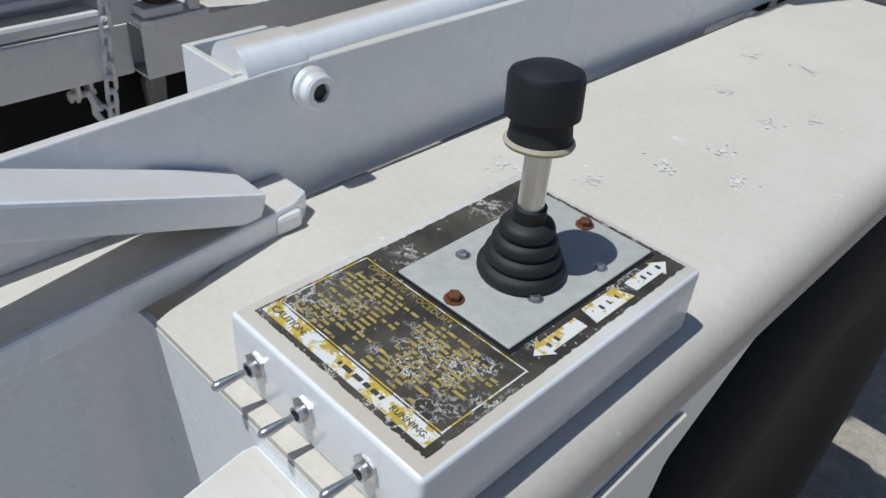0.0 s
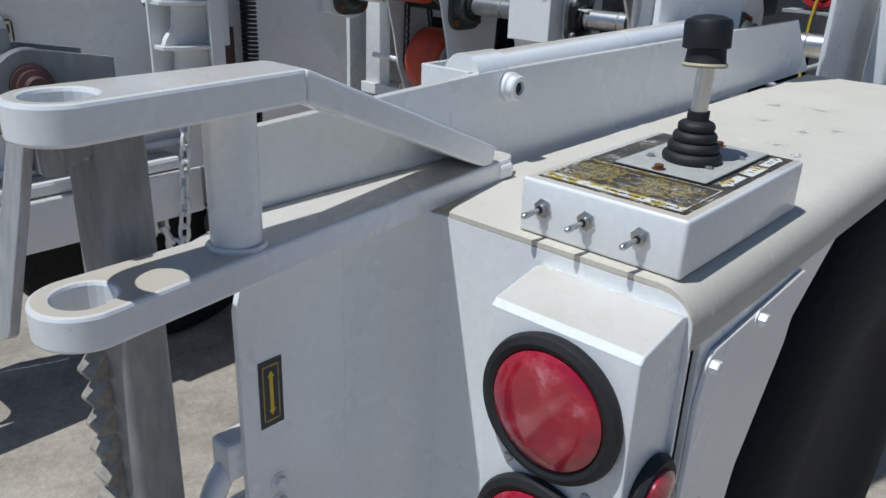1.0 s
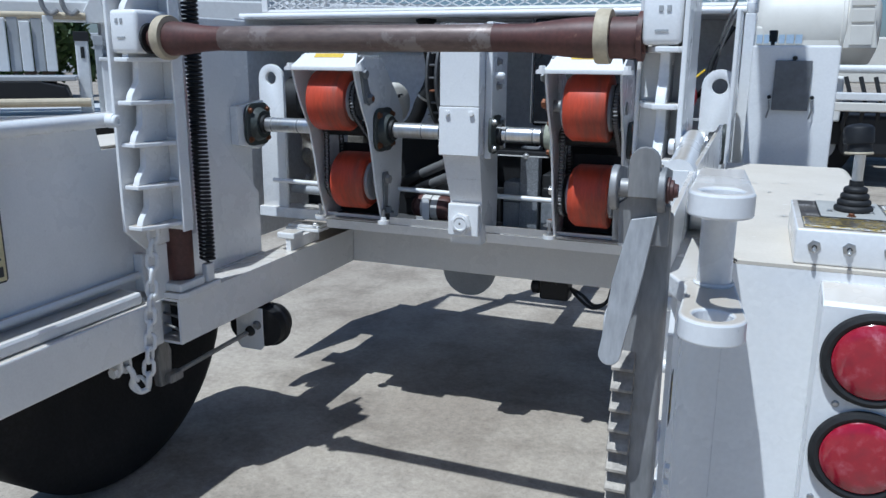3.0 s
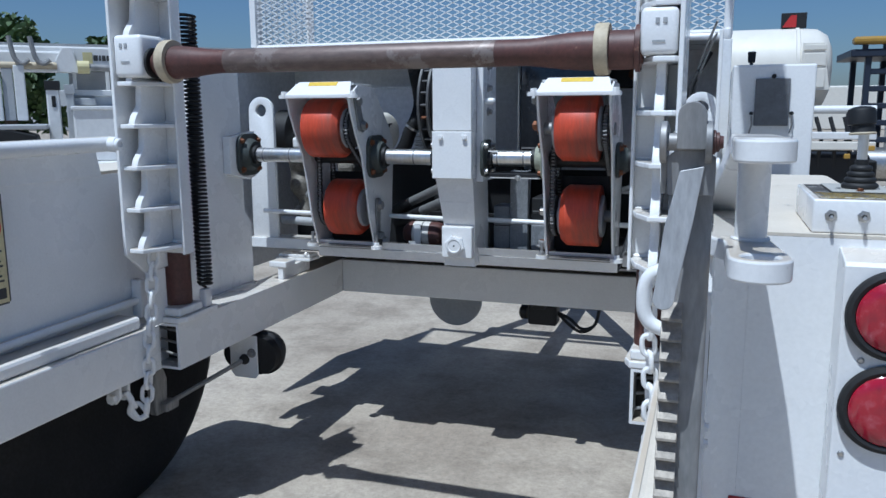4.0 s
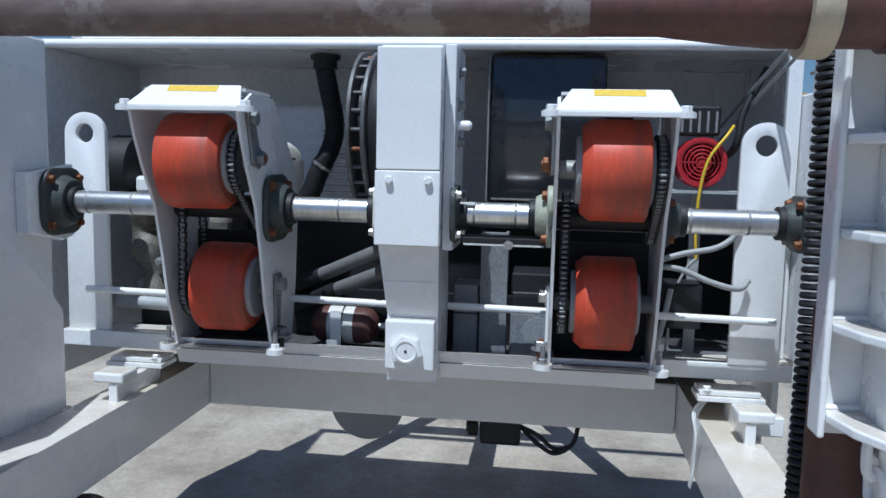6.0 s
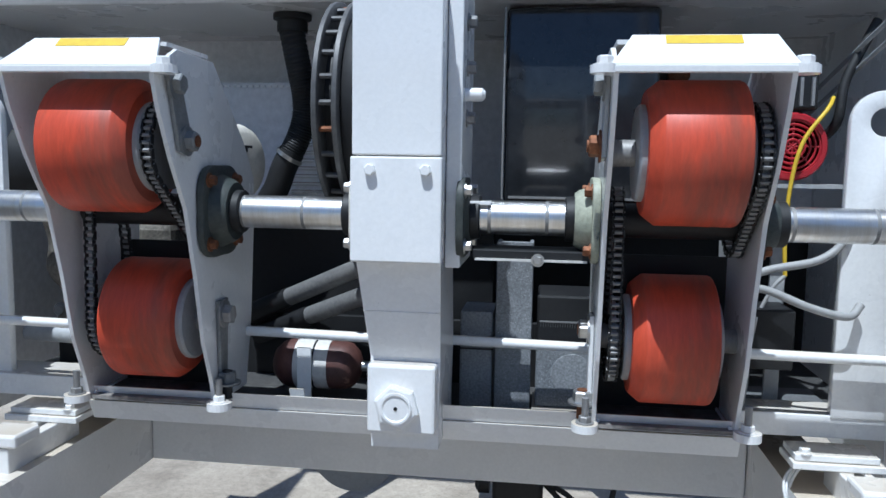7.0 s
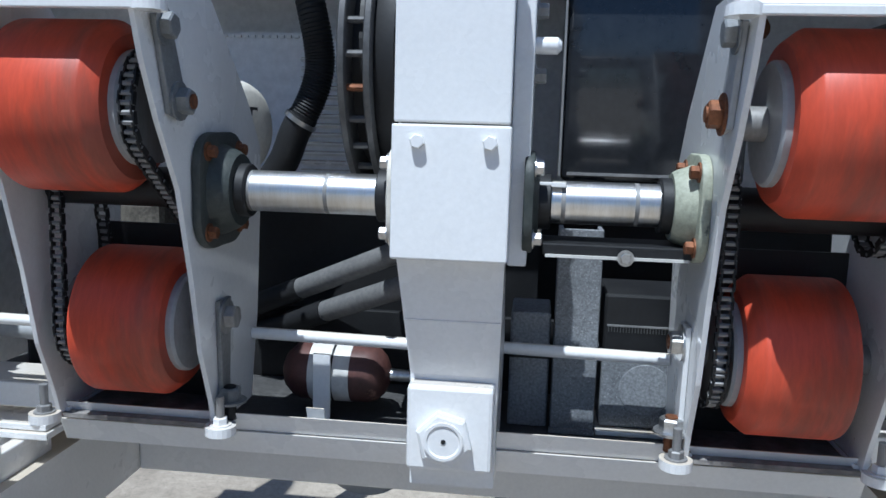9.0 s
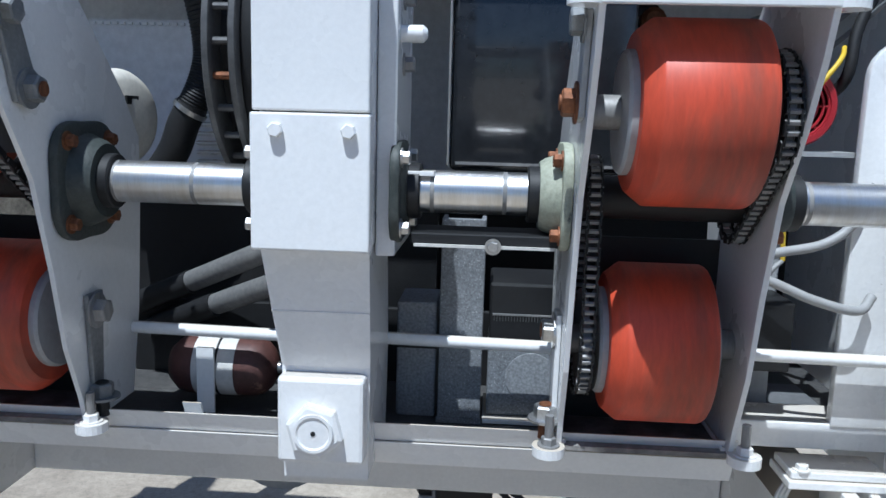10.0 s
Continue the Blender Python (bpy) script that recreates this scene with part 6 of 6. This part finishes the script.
def rear_sticker():
    """Red and white sticker low on the rear panel, with its readable word."""
    e = thing("rear_sticker", "red sticker with white lettering on the rear panel", "sticker", (-0.36, 0.159, 0.80))
    part("film", box((-0.440, 0.1575, 0.74), (-0.235, 0.1597, 0.862)), plain("red_sticker_film", (0.34, 0.02, 0.03), 0.45), e)
    letters("THE", 0.026, Matrix.Translation((-0.375, 0.1573, 0.825)) @ Matrix.Rotation(math.pi / 2, 4, "X"), "word", DECALWHITE, e)
    part("ring", lathe((-0.343, 0.1572, 0.853), (0, -1, 0), [(0, 0.003), (0.0004, 0.003), (0.0004, 0.006), (0, 0.006)], 20), DECALWHITE, e)
    for k in range(5):
        part("bar", box((-0.428 + 0.038 * k, 0.1565, 0.757), (-0.398 + 0.038 * k, 0.1574, 0.808)), DECALWHITE, e)
    return e


rear_sticker()


def warning_label():
    e = thing("warning_label", "cream warning label with red sign and print bars", "label", (-2.40, 0.40, 0.97))
    x = -2.4045
    cream = plain("label_cream", (0.70, 0.62, 0.36), 0.5)
    part("backing", slab([(0.33, 0.965), (0.47, 0.965), (0.478, 0.973), (0.478, 1.274), (0.47, 1.282), (0.33, 1.282)], "x", x, x + 0.0006), PRINTDARK, e)
    part("face", box((x + 0.0006, 0.335, 0.970), (x + 0.0009, 0.473, 1.277)), cream, e)
    redp = plain("label_red", (0.5, 0.05, 0.03), 0.5)
    ring = [(x + 0.0012, 0.425 + 0.038 * math.cos(2 * math.pi * k / 24), 1.185 + 0.038 * math.sin(2 * math.pi * k / 24)) for k in range(24)]
    part("red_ring", sweep(ring, 0.004, 6, closed=True), redp, e)
    part("red_bar", rod((x + 0.0012, 0.40, 1.21), (x + 0.0012, 0.45, 1.16), 0.004, 6), redp, e)
    part("pictogram", box((x + 0.0009, 0.41, 1.165), (x + 0.0014, 0.44, 1.205), 0.0002), PRINTDARK, e)
    part("title_bar", box((x + 0.0009, 0.36, 1.245), (x + 0.0012, 0.468, 1.268)), PRINTDARK, e)
    for k in range(7):
        part("print_bar", box((x + 0.0009, 0.40, 1.03 + 0.014 * k), (x + 0.0012, 0.462 - 0.006 * (k % 3), 1.036 + 0.014 * k)), PRINTDARK, e)
    part("mark_block", box((x + 0.0009, 0.415, 0.982), (x + 0.0012, 0.465, 1.012)), PRINTDARK, e)
    return e


move(warning_label(), 0.048, 0.018, 0.008)


def lower_latch():
    e = thing("gate_latch", "white bent-rod latch with its bracket on the wall edge", "latch", (-0.515, -0.04, 0.80))
    part("rod", sweep(bent([(-0.520, -0.075, 0.70), (-0.520, -0.078, 1.03), (-0.520, -0.035, 1.075), (-0.512, 0.03, 1.07)], 0.04, 6), 0.0125, 12), WHITE, e, smooth=True)
    part("bracket", box((-0.535, -0.062, 1.045), (-0.505, -0.012, 1.088), 0.005), WHITE, e)
    part("lower_bracket", box((-0.53, -0.062, 0.985), (-0.505, -0.02, 1.01), 0.004), WHITE, e)
    part("black_sleeve", rod((-0.520, -0.0755, 0.80), (-0.520, -0.077, 0.905), 0.0155, 14), RUBBER, e)
    return e


move(lower_latch(), 0.012, 0.0, 0.02)
for z in (1.045, 1.020):
    solo("wall_bolt", bolt((-0.486, -0.010, z), (1, 0, 0), 0.007, 0.006), WHITE, "small white bolt on the wall edge", "bolt", "wall bolts")


# ---- yard behind: trucks, pole, trees, low buildings ----
DARKGLASS = GLASS
TRUCKWHITE = surface("truck_white_paint", (0.76, 0.76, 0.75), (0.7, 0.7, 0.69), 1.2, (0.25, 0.4), 0, 20, 0.03, 0.0)


def road_tyre(x, y, r, w, parent):
    t = part("wheel", lathe((x, y, GROUND + r), (1, 0, 0), [(0, r * 0.6), (0, r * 0.92), (w * 0.12, r), (w * 0.88, r), (w, r * 0.92), (w, r * 0.6)], 32), TYRE, parent, smooth=True)
    part("rim", lathe((x - 0.01, y, GROUND + r), (1, 0, 0), [(0, 0.05), (0, r * 0.58), (w + 0.02, r * 0.58), (w + 0.02, 0.05)], 24), GREYPAINT, t)


def place(e, m):
    """Moves a finished thing, built round the origin, to its place."""
    e.matrix_basis = m
    return e


AMBER = plain("amber_lens", (0.42, 0.25, 0.04), 0.35)


def tank_truck():
    """A white truck whose rounded hood and pipework rise behind the cabinet."""
    e = thing("tank_truck", "white tank truck with a rounded cream hood and pipes", "truck", (0.4, 10.6, GROUND), "parked trucks")
    part("chassis", box((-2.6, 10.1, 0.55), (1.5, 11.6, 0.85), 0.03), BLACK, e)
    part("hood", lathe((-0.57, 11.0, 2.02), (1, 0, 0), [(0, 0.02), (0, 0.36), (0.04, 0.47), (0.12, 0.54), (0.26, 0.57), (1.06, 0.57), (1.07, 0.585), (1.11, 0.585), (1.12, 0.57), (1.34, 0.55), (1.47, 0.47), (1.53, 0.32), (1.55, 0.02)], 48), CREAMWHITE, e, "rounded cream-white hood", smooth=True)
    part("hood_front", box((-0.54, 10.46, 1.40), (0.50, 10.9, 2.02), 0.03), CREAMWHITE, e)
    pn = part("hatch", slab([(0.53, 1.74), (0.57, 2.36), (0.82, 2.36), (0.92, 1.74)], "y", 10.43, 10.47, 0.01), CREAMWHITE, e, "pale hatch with ribs")
    for z0, z1, inset in ((1.78, 2.02, 0.06), (2.06, 2.22, 0.06), (2.26, 2.33, 0.05)):
        part("raised_panel", box((0.53 + inset, 10.415, z0), (0.88 - inset * 0.5, 10.432, z1), 0.006), CREAMWHITE, pn)
    x = -0.504
    for w in (0.07, 0.06, 0.08, 0.07, 0.09, 0.08):
        part("marking_bar", box((x, 10.436, 1.800), (x + w, 10.470, 1.910)), MARKBLUE, e, "faded blue marking")
        x += w + 0.02
    part("pipe", rod((0.2, 9.8, 1.49), (1.38, 9.8, 1.49), 0.05, 20), TRUCKWHITE, e, smooth=True)
    part("bumper_bar", box((0.2, 9.55, 1.13), (1.37, 9.65, 1.22), 0.012), TRUCKWHITE, e)
    part("bumper_bar", box((0.2, 9.55, 1.00), (1.37, 9.65, 1.105), 0.012), CREAMWHITE, e)
    for x, z in ((1.32, 1.03), (1.06, 0.93)):
        part("marker_lamp", box((x - 0.035, 9.50, z - 0.03), (x + 0.035, 9.549, z + 0.03), 0.01), AMBER, e, "orange marker lamp")
    part("body_panel", box((-2.6, 9.9, 0.85), (0.55, 10.44, 1.40), 0.02), TRUCKWHITE, e)
    for k in range(5):
        part("hose", sweep(curve_of([(0.55 + 0.16 * k, 9.75, 1.40), (0.62 + 0.16 * k, 9.7, 1.12), (0.58 + 0.18 * k, 9.72, 0.80), (0.70 + 0.16 * k, 9.75, 0.60)], 6), 0.025, 8), RUBBER, e)
    part("gear_box", box((0.6, 9.7, 0.45), (1.35, 10.3, 0.95), 0.05), BLACK, e)
    part("sign_board", box((0.31, 10.88, 2.585), (0.63, 10.94, 2.79), 0.005), BLACK, e)
    part("sign_face", slab([(0.325, 2.60), (0.43, 2.76), (0.50, 2.76), (0.50, 2.60)], "y", 10.872, 10.879), plain("red_sign", (0.5, 0.03, 0.03)), e, "red marking on the board")
    for x in (-2.2, 0.3):
        for y in (10.2, 11.2):
            t = part("wheel", lathe((x, y, GROUND + 0.48), (0, 1, 0), [(0, 0.28), (0, 0.44), (0.03, 0.48), (0.23, 0.48), (0.26, 0.44), (0.26, 0.28)], 32), TYRE, e, smooth=True)
            part("rim", lathe((x, y - 0.005, GROUND + 0.48), (0, 1, 0), [(0, 0.04), (0, 0.27), (0.27, 0.27), (0.27, 0.04)], 24), GREYPAINT, t)
    return e


MARKBLUE = plain("faded_blue_print", (0.40, 0.51, 0.64), 0.6)
tank_truck()


def service_truck():
    """A white truck standing side-on behind: cab, rack with its amber bar, stack, flat bed."""
    e = thing("service_truck", "white service truck with a dark rack and amber bar", "truck", (3.0, 12.3, GROUND), "parked trucks")
    part("chassis", box((1.5, 11.6, 0.55), (6.2, 13.0, 0.82), 0.03), BLACK, e)
    prof = [(2.10, 0.80), (2.10, 2.02), (2.20, 2.18), (2.42, 2.27), (3.55, 2.27), (3.95, 1.66), (4.9, 1.50), (5.0, 1.36), (5.0, 0.80)]
    c = part("cab", slab(prof, "y", 11.4, 13.2, 0.05), TRUCKWHITE, e, smooth=True)
    part("side_window", slab([(2.26, 1.66), (2.28, 2.05), (2.38, 2.12), (2.66, 2.12), (2.66, 1.66)], "y", 11.392, 11.408, 0.01), DARKGLASS, c)
    part("window_frame", slab([(2.22, 1.62), (2.24, 2.07), (2.36, 2.16), (2.70, 2.16), (2.70, 1.62)], "y", 11.396, 11.4015), BLACK, c)
    part("side_window", slab([(2.92, 1.62), (2.92, 2.12), (3.42, 2.12), (3.76, 1.62)], "y", 11.392, 11.408, 0.01), DARKGLASS, c)
    part("window_frame", slab([(2.88, 1.58), (2.88, 2.16), (3.44, 2.16), (3.82, 1.58)], "y", 11.396, 11.4015), BLACK, c)
    part("door_line", box((2.79, 11.392, 0.95), (2.80, 11.40, 2.18)), BLACK, c)
    part("door_handle", box((2.86, 11.37, 1.36), (3.00, 11.40, 1.41), 0.006), BLACK, c)
    part("fuel_cap", rod((2.2, 11.36, 1.16), (2.2, 11.40, 1.16), 0.05, 16), BLACK, c)
    for x in (1.50, 1.92):
        part("rack_post", box((x, 11.6, 0.82), (x + 0.08, 11.7, 2.24), 0.01), RACKBLUE, e)
        part("rack_post", box((x, 12.9, 0.82), (x + 0.08, 13.0, 2.24), 0.01), RACKBLUE, e)
    for k in range(5):
        part("rack_rung", box((1.50, 11.62, 1.02 + 0.24 * k), (2.0, 11.68, 1.10 + 0.24 * k), 0.01), RACKBLUE, e)
    part("rack_bar", box((1.30, 11.55, 2.22), (2.45, 13.0, 2.33), 0.015), RACKBLUE, e)
    for k in range(4):
        part("bar_clip", box((1.45 + 0.26 * k, 11.58, 2.33), (1.52 + 0.26 * k, 11.66, 2.40), 0.01), RACKBLUE, e)
    part("amber_light_bar", box((1.32, 11.50, 2.395), (2.44, 11.72, 2.50), 0.035), AMBER, e, "amber warning light bar")
    part("exhaust_pipe", sweep(bent([(2.55, 11.25, 1.0), (2.55, 11.25, 2.60), (2.46, 11.25, 2.78)], 0.10, 5), 0.055, 14), BRIGHT, e, smooth=True)
    part("tank", lathe((1.45, 11.45, 0.72), (1, 0, 0), [(0, 0.05), (0, 0.24), (0.7, 0.24), (0.7, 0.05)], 28), BRIGHT, e, smooth=True)
    part("bed", box((-1.6, 11.8, 0.82), (1.45, 13.1, 0.98), 0.02), BLACK, e)
    for x in (-0.6, 4.3):
        for y in (11.5, 12.9):
            t = part("wheel", lathe((x, y, GROUND + 0.48), (0, 1, 0), [(0, 0.28), (0, 0.44), (0.03, 0.48), (0.23, 0.48), (0.26, 0.44), (0.26, 0.28)], 32), TYRE, e, smooth=True)
            part("rim", lathe((x, y - 0.005, GROUND + 0.48), (0, 1, 0), [(0, 0.04), (0, 0.27), (0.27, 0.27), (0.27, 0.04)], 24), GREYPAINT, t)
    return e


RACKBLUE = plain("dark_blue_rack_paint", (0.02, 0.028, 0.05), 0.45)
service_truck()


def boom_truck(m):
    """A white boom truck: body, stowed boom with its hydraulics, posts and lockers, length along y."""
    e = thing("boom_truck", "white boom truck with its boom lowered along the body", "truck", (0, 0, 0), "parked trucks")
    part("chassis", box((-0.9, -4.2, 0.60), (0.9, 4.2, 0.86), 0.03), BLACK, e)
    part("deck", box((-1.15, -4.2, 0.86), (1.15, 2.0, 0.98), 0.02), TRUCKWHITE, e)
    b = part("boom", box((-0.42, -4.6, 1.97), (-0.10, 3.9, 2.22), 0.02), TRUCKWHITE, e)
    part("top_strip", box((-0.40, -4.6, 2.22), (-0.12, 3.9, 2.25)), GREYPAINT, b)
    part("boom_sleeve", box((-0.46, 0.44, 1.95), (-0.06, 3.6, 2.16), 0.02), TRUCKWHITE, b)
    part("hinge_lug", slab([(0.40, 1.93), (0.46, 2.20), (0.56, 2.20), (0.64, 2.05), (0.62, 1.93)], "x", -0.58, -0.46, 0.01), TRUCKWHITE, b)
    part("tip_plate", slab([(-0.10, 1.97), (-0.10, 2.24), (-0.22, 2.24), (-0.36, 2.12), (-0.36, 1.97)], "x", -0.50, -0.42, 0.01), TRUCKWHITE, b)
    part("pale_patch", box((-0.426, 0.26, 2.04), (-0.421, 0.36, 2.16)), YELLOWPALE, b)
    y = 0.25
    for w in (0.045, 0.02, 0.035, 0.035, 0.035):
        part("marking_bar", box((-0.426, y - w, 2.07), (-0.421, y, 2.13)), PRINTDARK, b)
        y -= w + 0.012
    part("cylinder_rod", rod((-0.56, 0.62, 2.0), (-0.56, 3.6, 2.0), 0.038, 16), CREAM, b, smooth=True)
    part("cylinder_nut", rod((-0.56, 0.30, 1.99), (-0.56, 0.42, 1.99), 0.07, 14), YELLOWPALE, b)
    part("cylinder", rod((-0.56, 0.05, 1.98), (-0.56, 0.30, 1.99), 0.035, 14), STEEL, b, smooth=True)
    part("winch", box((-0.62, -0.14, 1.90), (-0.46, 0.06, 2.00), 0.03), BLACK, b)
    part("winch_hose", sweep(curve_of([(-0.56, -0.08, 1.96), (-0.58, -0.18, 1.93), (-0.58, -0.30, 1.78), (-0.58, -0.42, 1.82), (-0.5, -0.46, 2.1)], 8), 0.018, 8), RUBBER, b, smooth=True)
    part("rear_wall", box((-0.42, -2.6, 1.18), (-0.36, 0.52, 1.70), 0.01), TRUCKWHITE, e)
    part("wall_cap", box((-0.46, -2.6, 1.68), (-0.30, 0.52, 1.75), 0.012), TRUCKWHITE, e)
    for k in range(4):
        part("window_post", box((-0.44, 0.44 - 0.34 * k, 1.75), (-0.38, 0.48 - 0.34 * k, 1.96), 0.005), TRUCKWHITE, e)
    part("window_back", box((-0.20, -2.6, 1.75), (-0.18, 0.52, 1.96)), GREYPAINT, e)
    lk = part("locker", box((-0.86, 0.02, 0.98), (-0.46, 0.50, 1.54), 0.02), TRUCKWHITE, e)
    part("lid", box((-0.88, 0.0, 1.53), (-0.45, 0.52, 1.57), 0.01), TRUCKWHITE, lk)
    part("dark_case", box((-0.70, -0.20, 1.42), (-0.46, 0.0, 1.66), 0.01), BLACK, e)
    part("dark_case", box((-0.55, 0.26, 1.58), (-0.43, 0.52, 1.66), 0.01), GREYPAINT, e)
    part("side_pipe", rod((-0.6, -2.6, 1.32), (-0.6, -0.02, 1.32), 0.03, 12), TRUCKWHITE, e)
    for y, w, hh, mt in ((0.62, 0.13, 1.84, TRUCKWHITE), (0.48, 0.08, 1.80, GREYPAINT)):
        pst = part("post", box((-0.66, y, 0.95), (-0.50, y + w, hh), 0.015), mt, e)
        part("cap", box((-0.67, y - 0.01, hh - 0.10), (-0.49, y + w + 0.01, hh), 0.005), BLACK if w > 0.1 else GREYPAINT, pst)
    part("post_plate", box((-0.668, 0.66, 1.56), (-0.661, 0.70, 1.68)), BLACK, e)
    part("side_pipe", rod((-1.2, 0.62, 1.12), (-1.2, 4.0, 1.12), 0.045, 12), CREAM, e)
    part("fender", slab([(0.8, 1.10), (0.85, 1.28), (1.1, 1.34), (2.0, 1.34), (2.3, 1.10)], "x", -1.1, -0.7, 0.02), BLACK, e)
    part("bed_edge", box((-1.1, 0.75, 1.33), (-0.4, 4.0, 1.38), 0.01), GREYPAINT, e)
    for k in range(5):
        part("hanging_sheet", box((-0.62 + 0.03 * (k % 2), 0.94 + 0.115 * k, 1.42), (-0.58 + 0.03 * (k % 2), 1.045 + 0.115 * k, 2.0 - 0.03 * (k % 3)), 0.01), GREYPAINT if k % 2 else TRUCKWHITE, e, "grey plastic sheet hanging from the boom")
    for k in range(2):
        part("hook", sweep(curve_of([(-0.60, 1.06 - 0.20 * k, 2.30), (-0.62, 1.02 - 0.20 * k, 2.08), (-0.62, 0.95 - 0.20 * k, 2.02), (-0.62, 0.88 - 0.20 * k, 2.06)], 6), 0.025, 8), STEEL, e)
    part("cab", slab([(2.4, 0.8), (2.4, 2.0), (3.6, 2.0), (4.0, 1.6), (4.5, 1.5), (4.6, 0.8)], "x", 0.1, 1.1, 0.06), TRUCKWHITE, e, smooth=True)
    for y in (-2.6, 3.4):
        for s in (-1, 1):
            road_tyre(s * 0.85 - 0.15, y, 0.5, 0.3, e)
    return place(e, m)


YELLOWPALE = plain("faded_yellow_paint", (0.62, 0.56, 0.30), 0.6)
boom_truck(pose(-7.2, 6.6, 0, 0, 0, 133))


def power_pole(x, y):
    e = thing("power_pole", "tall wooden power pole with cross arms", "pole", (x, y, GROUND))
    part("pole", lathe((x, y, GROUND), (0, 0, 1), [(0, 0.18), (9.5, 0.12)], 14), plain("pole_wood", (0.12, 0.09, 0.07), 0.8), e)
    for z in (5.9, 6.6, 9.2):
        part("cross_arm", box((x - 1.1, y - 0.06, z), (x + 1.1, y + 0.06, z + 0.14)), plain("arm_wood", (0.14, 0.11, 0.09), 0.8), e)
        for k in (-0.9, -0.4, 0.4, 0.9):
            part("insulator", lathe((x + k, y, z + 0.14), (0, 0, 1), [(0, 0.05), (0.12, 0.07), (0.2, 0.03)], 10), GREYPAINT, e)
    for s in (-1, 1):
        part("wire", sweep([(x + s * 0.9, y, 6.6), (x + s * 0.9 + 0.3, y, 5.0), (x + s * 0.4, y, 4.2)], 0.04, 6), BLACK, e)
    return e


power_pole(12.1, 40.0)


def leafy_tree(x, y, h, seed):
    e = thing("tree", "green leafy tree beyond the yard", "tree", (x, y, GROUND), "yard trees")
    rng = random.Random(seed)
    bark = plain("bark", (0.10, 0.075, 0.055), 0.9)
    part("trunk", sweep([(x, y, GROUND), (x + 0.1, y, h * 0.3), (x + 0.05, y + 0.1, h * 0.6)], lambda t: 0.22 - 0.12 * t, 10), bark, e)
    verts, faces = [], []
    for c in range(34):
        a, rr = rng.uniform(0, 6.28), rng.uniform(0.1, 0.36) * h
        cz = h * rng.uniform(0.35, 0.95)
        rr *= 1.0 - 0.5 * abs(cz / h - 0.6)
        cx, cy, cr = x + rr * math.cos(a), y + rr * math.sin(a), h * rng.uniform(0.07, 0.13)
        for k in range(110):
            d = Vector((rng.gauss(0, 1), rng.gauss(0, 1), rng.gauss(0, 1))).normalized() * cr * rng.uniform(0.5, 1.05)
            p = Vector((cx, cy, cz)) + d
            u = Vector((rng.gauss(0, 1), rng.gauss(0, 1), rng.gauss(0, 1))).normalized()
            w = u.orthogonal().normalized() * 0.07
            u = u * 0.13
            i = len(verts)
            verts += [p - u, p + w, p + u, p - w]
            faces.append((i, i + 1, i + 2, i + 3))
    me = bpy.data.meshes.new("t")
    me.from_pydata([tuple(v) for v in verts], [], faces)
    bm = bmesh.new()
    bm.from_mesh(me)
    bpy.data.meshes.remove(me)
    tagged(part("crown", bm, LEAF, e), kind="stuff")
    return e


LEAF = surface("tree_leaves", (0.07, 0.12, 0.03), (0.04, 0.08, 0.02), 2.0, (0.5, 0.7), 0, 20, 0.2, 0)
for x, y, h, s in ((-17, 14, 3.6, 1), (-21, 17, 4.2, 2), (-25, 20, 4.4, 3), (-14.5, 15.5, 3.2, 4)):
    leafy_tree(x, y, h, s)
for x0, x1, y, hh, mat in ((-60, -8, 48, 3.2, GREYPAINT), (-6, 40, 58, 3.0, CREAMWHITE)):
    solo("far_shed", box((x0, y, GROUND), (x1, y + 8, hh), 0.1), mat, "long low pale shed across the yard", "building", "far sheds")
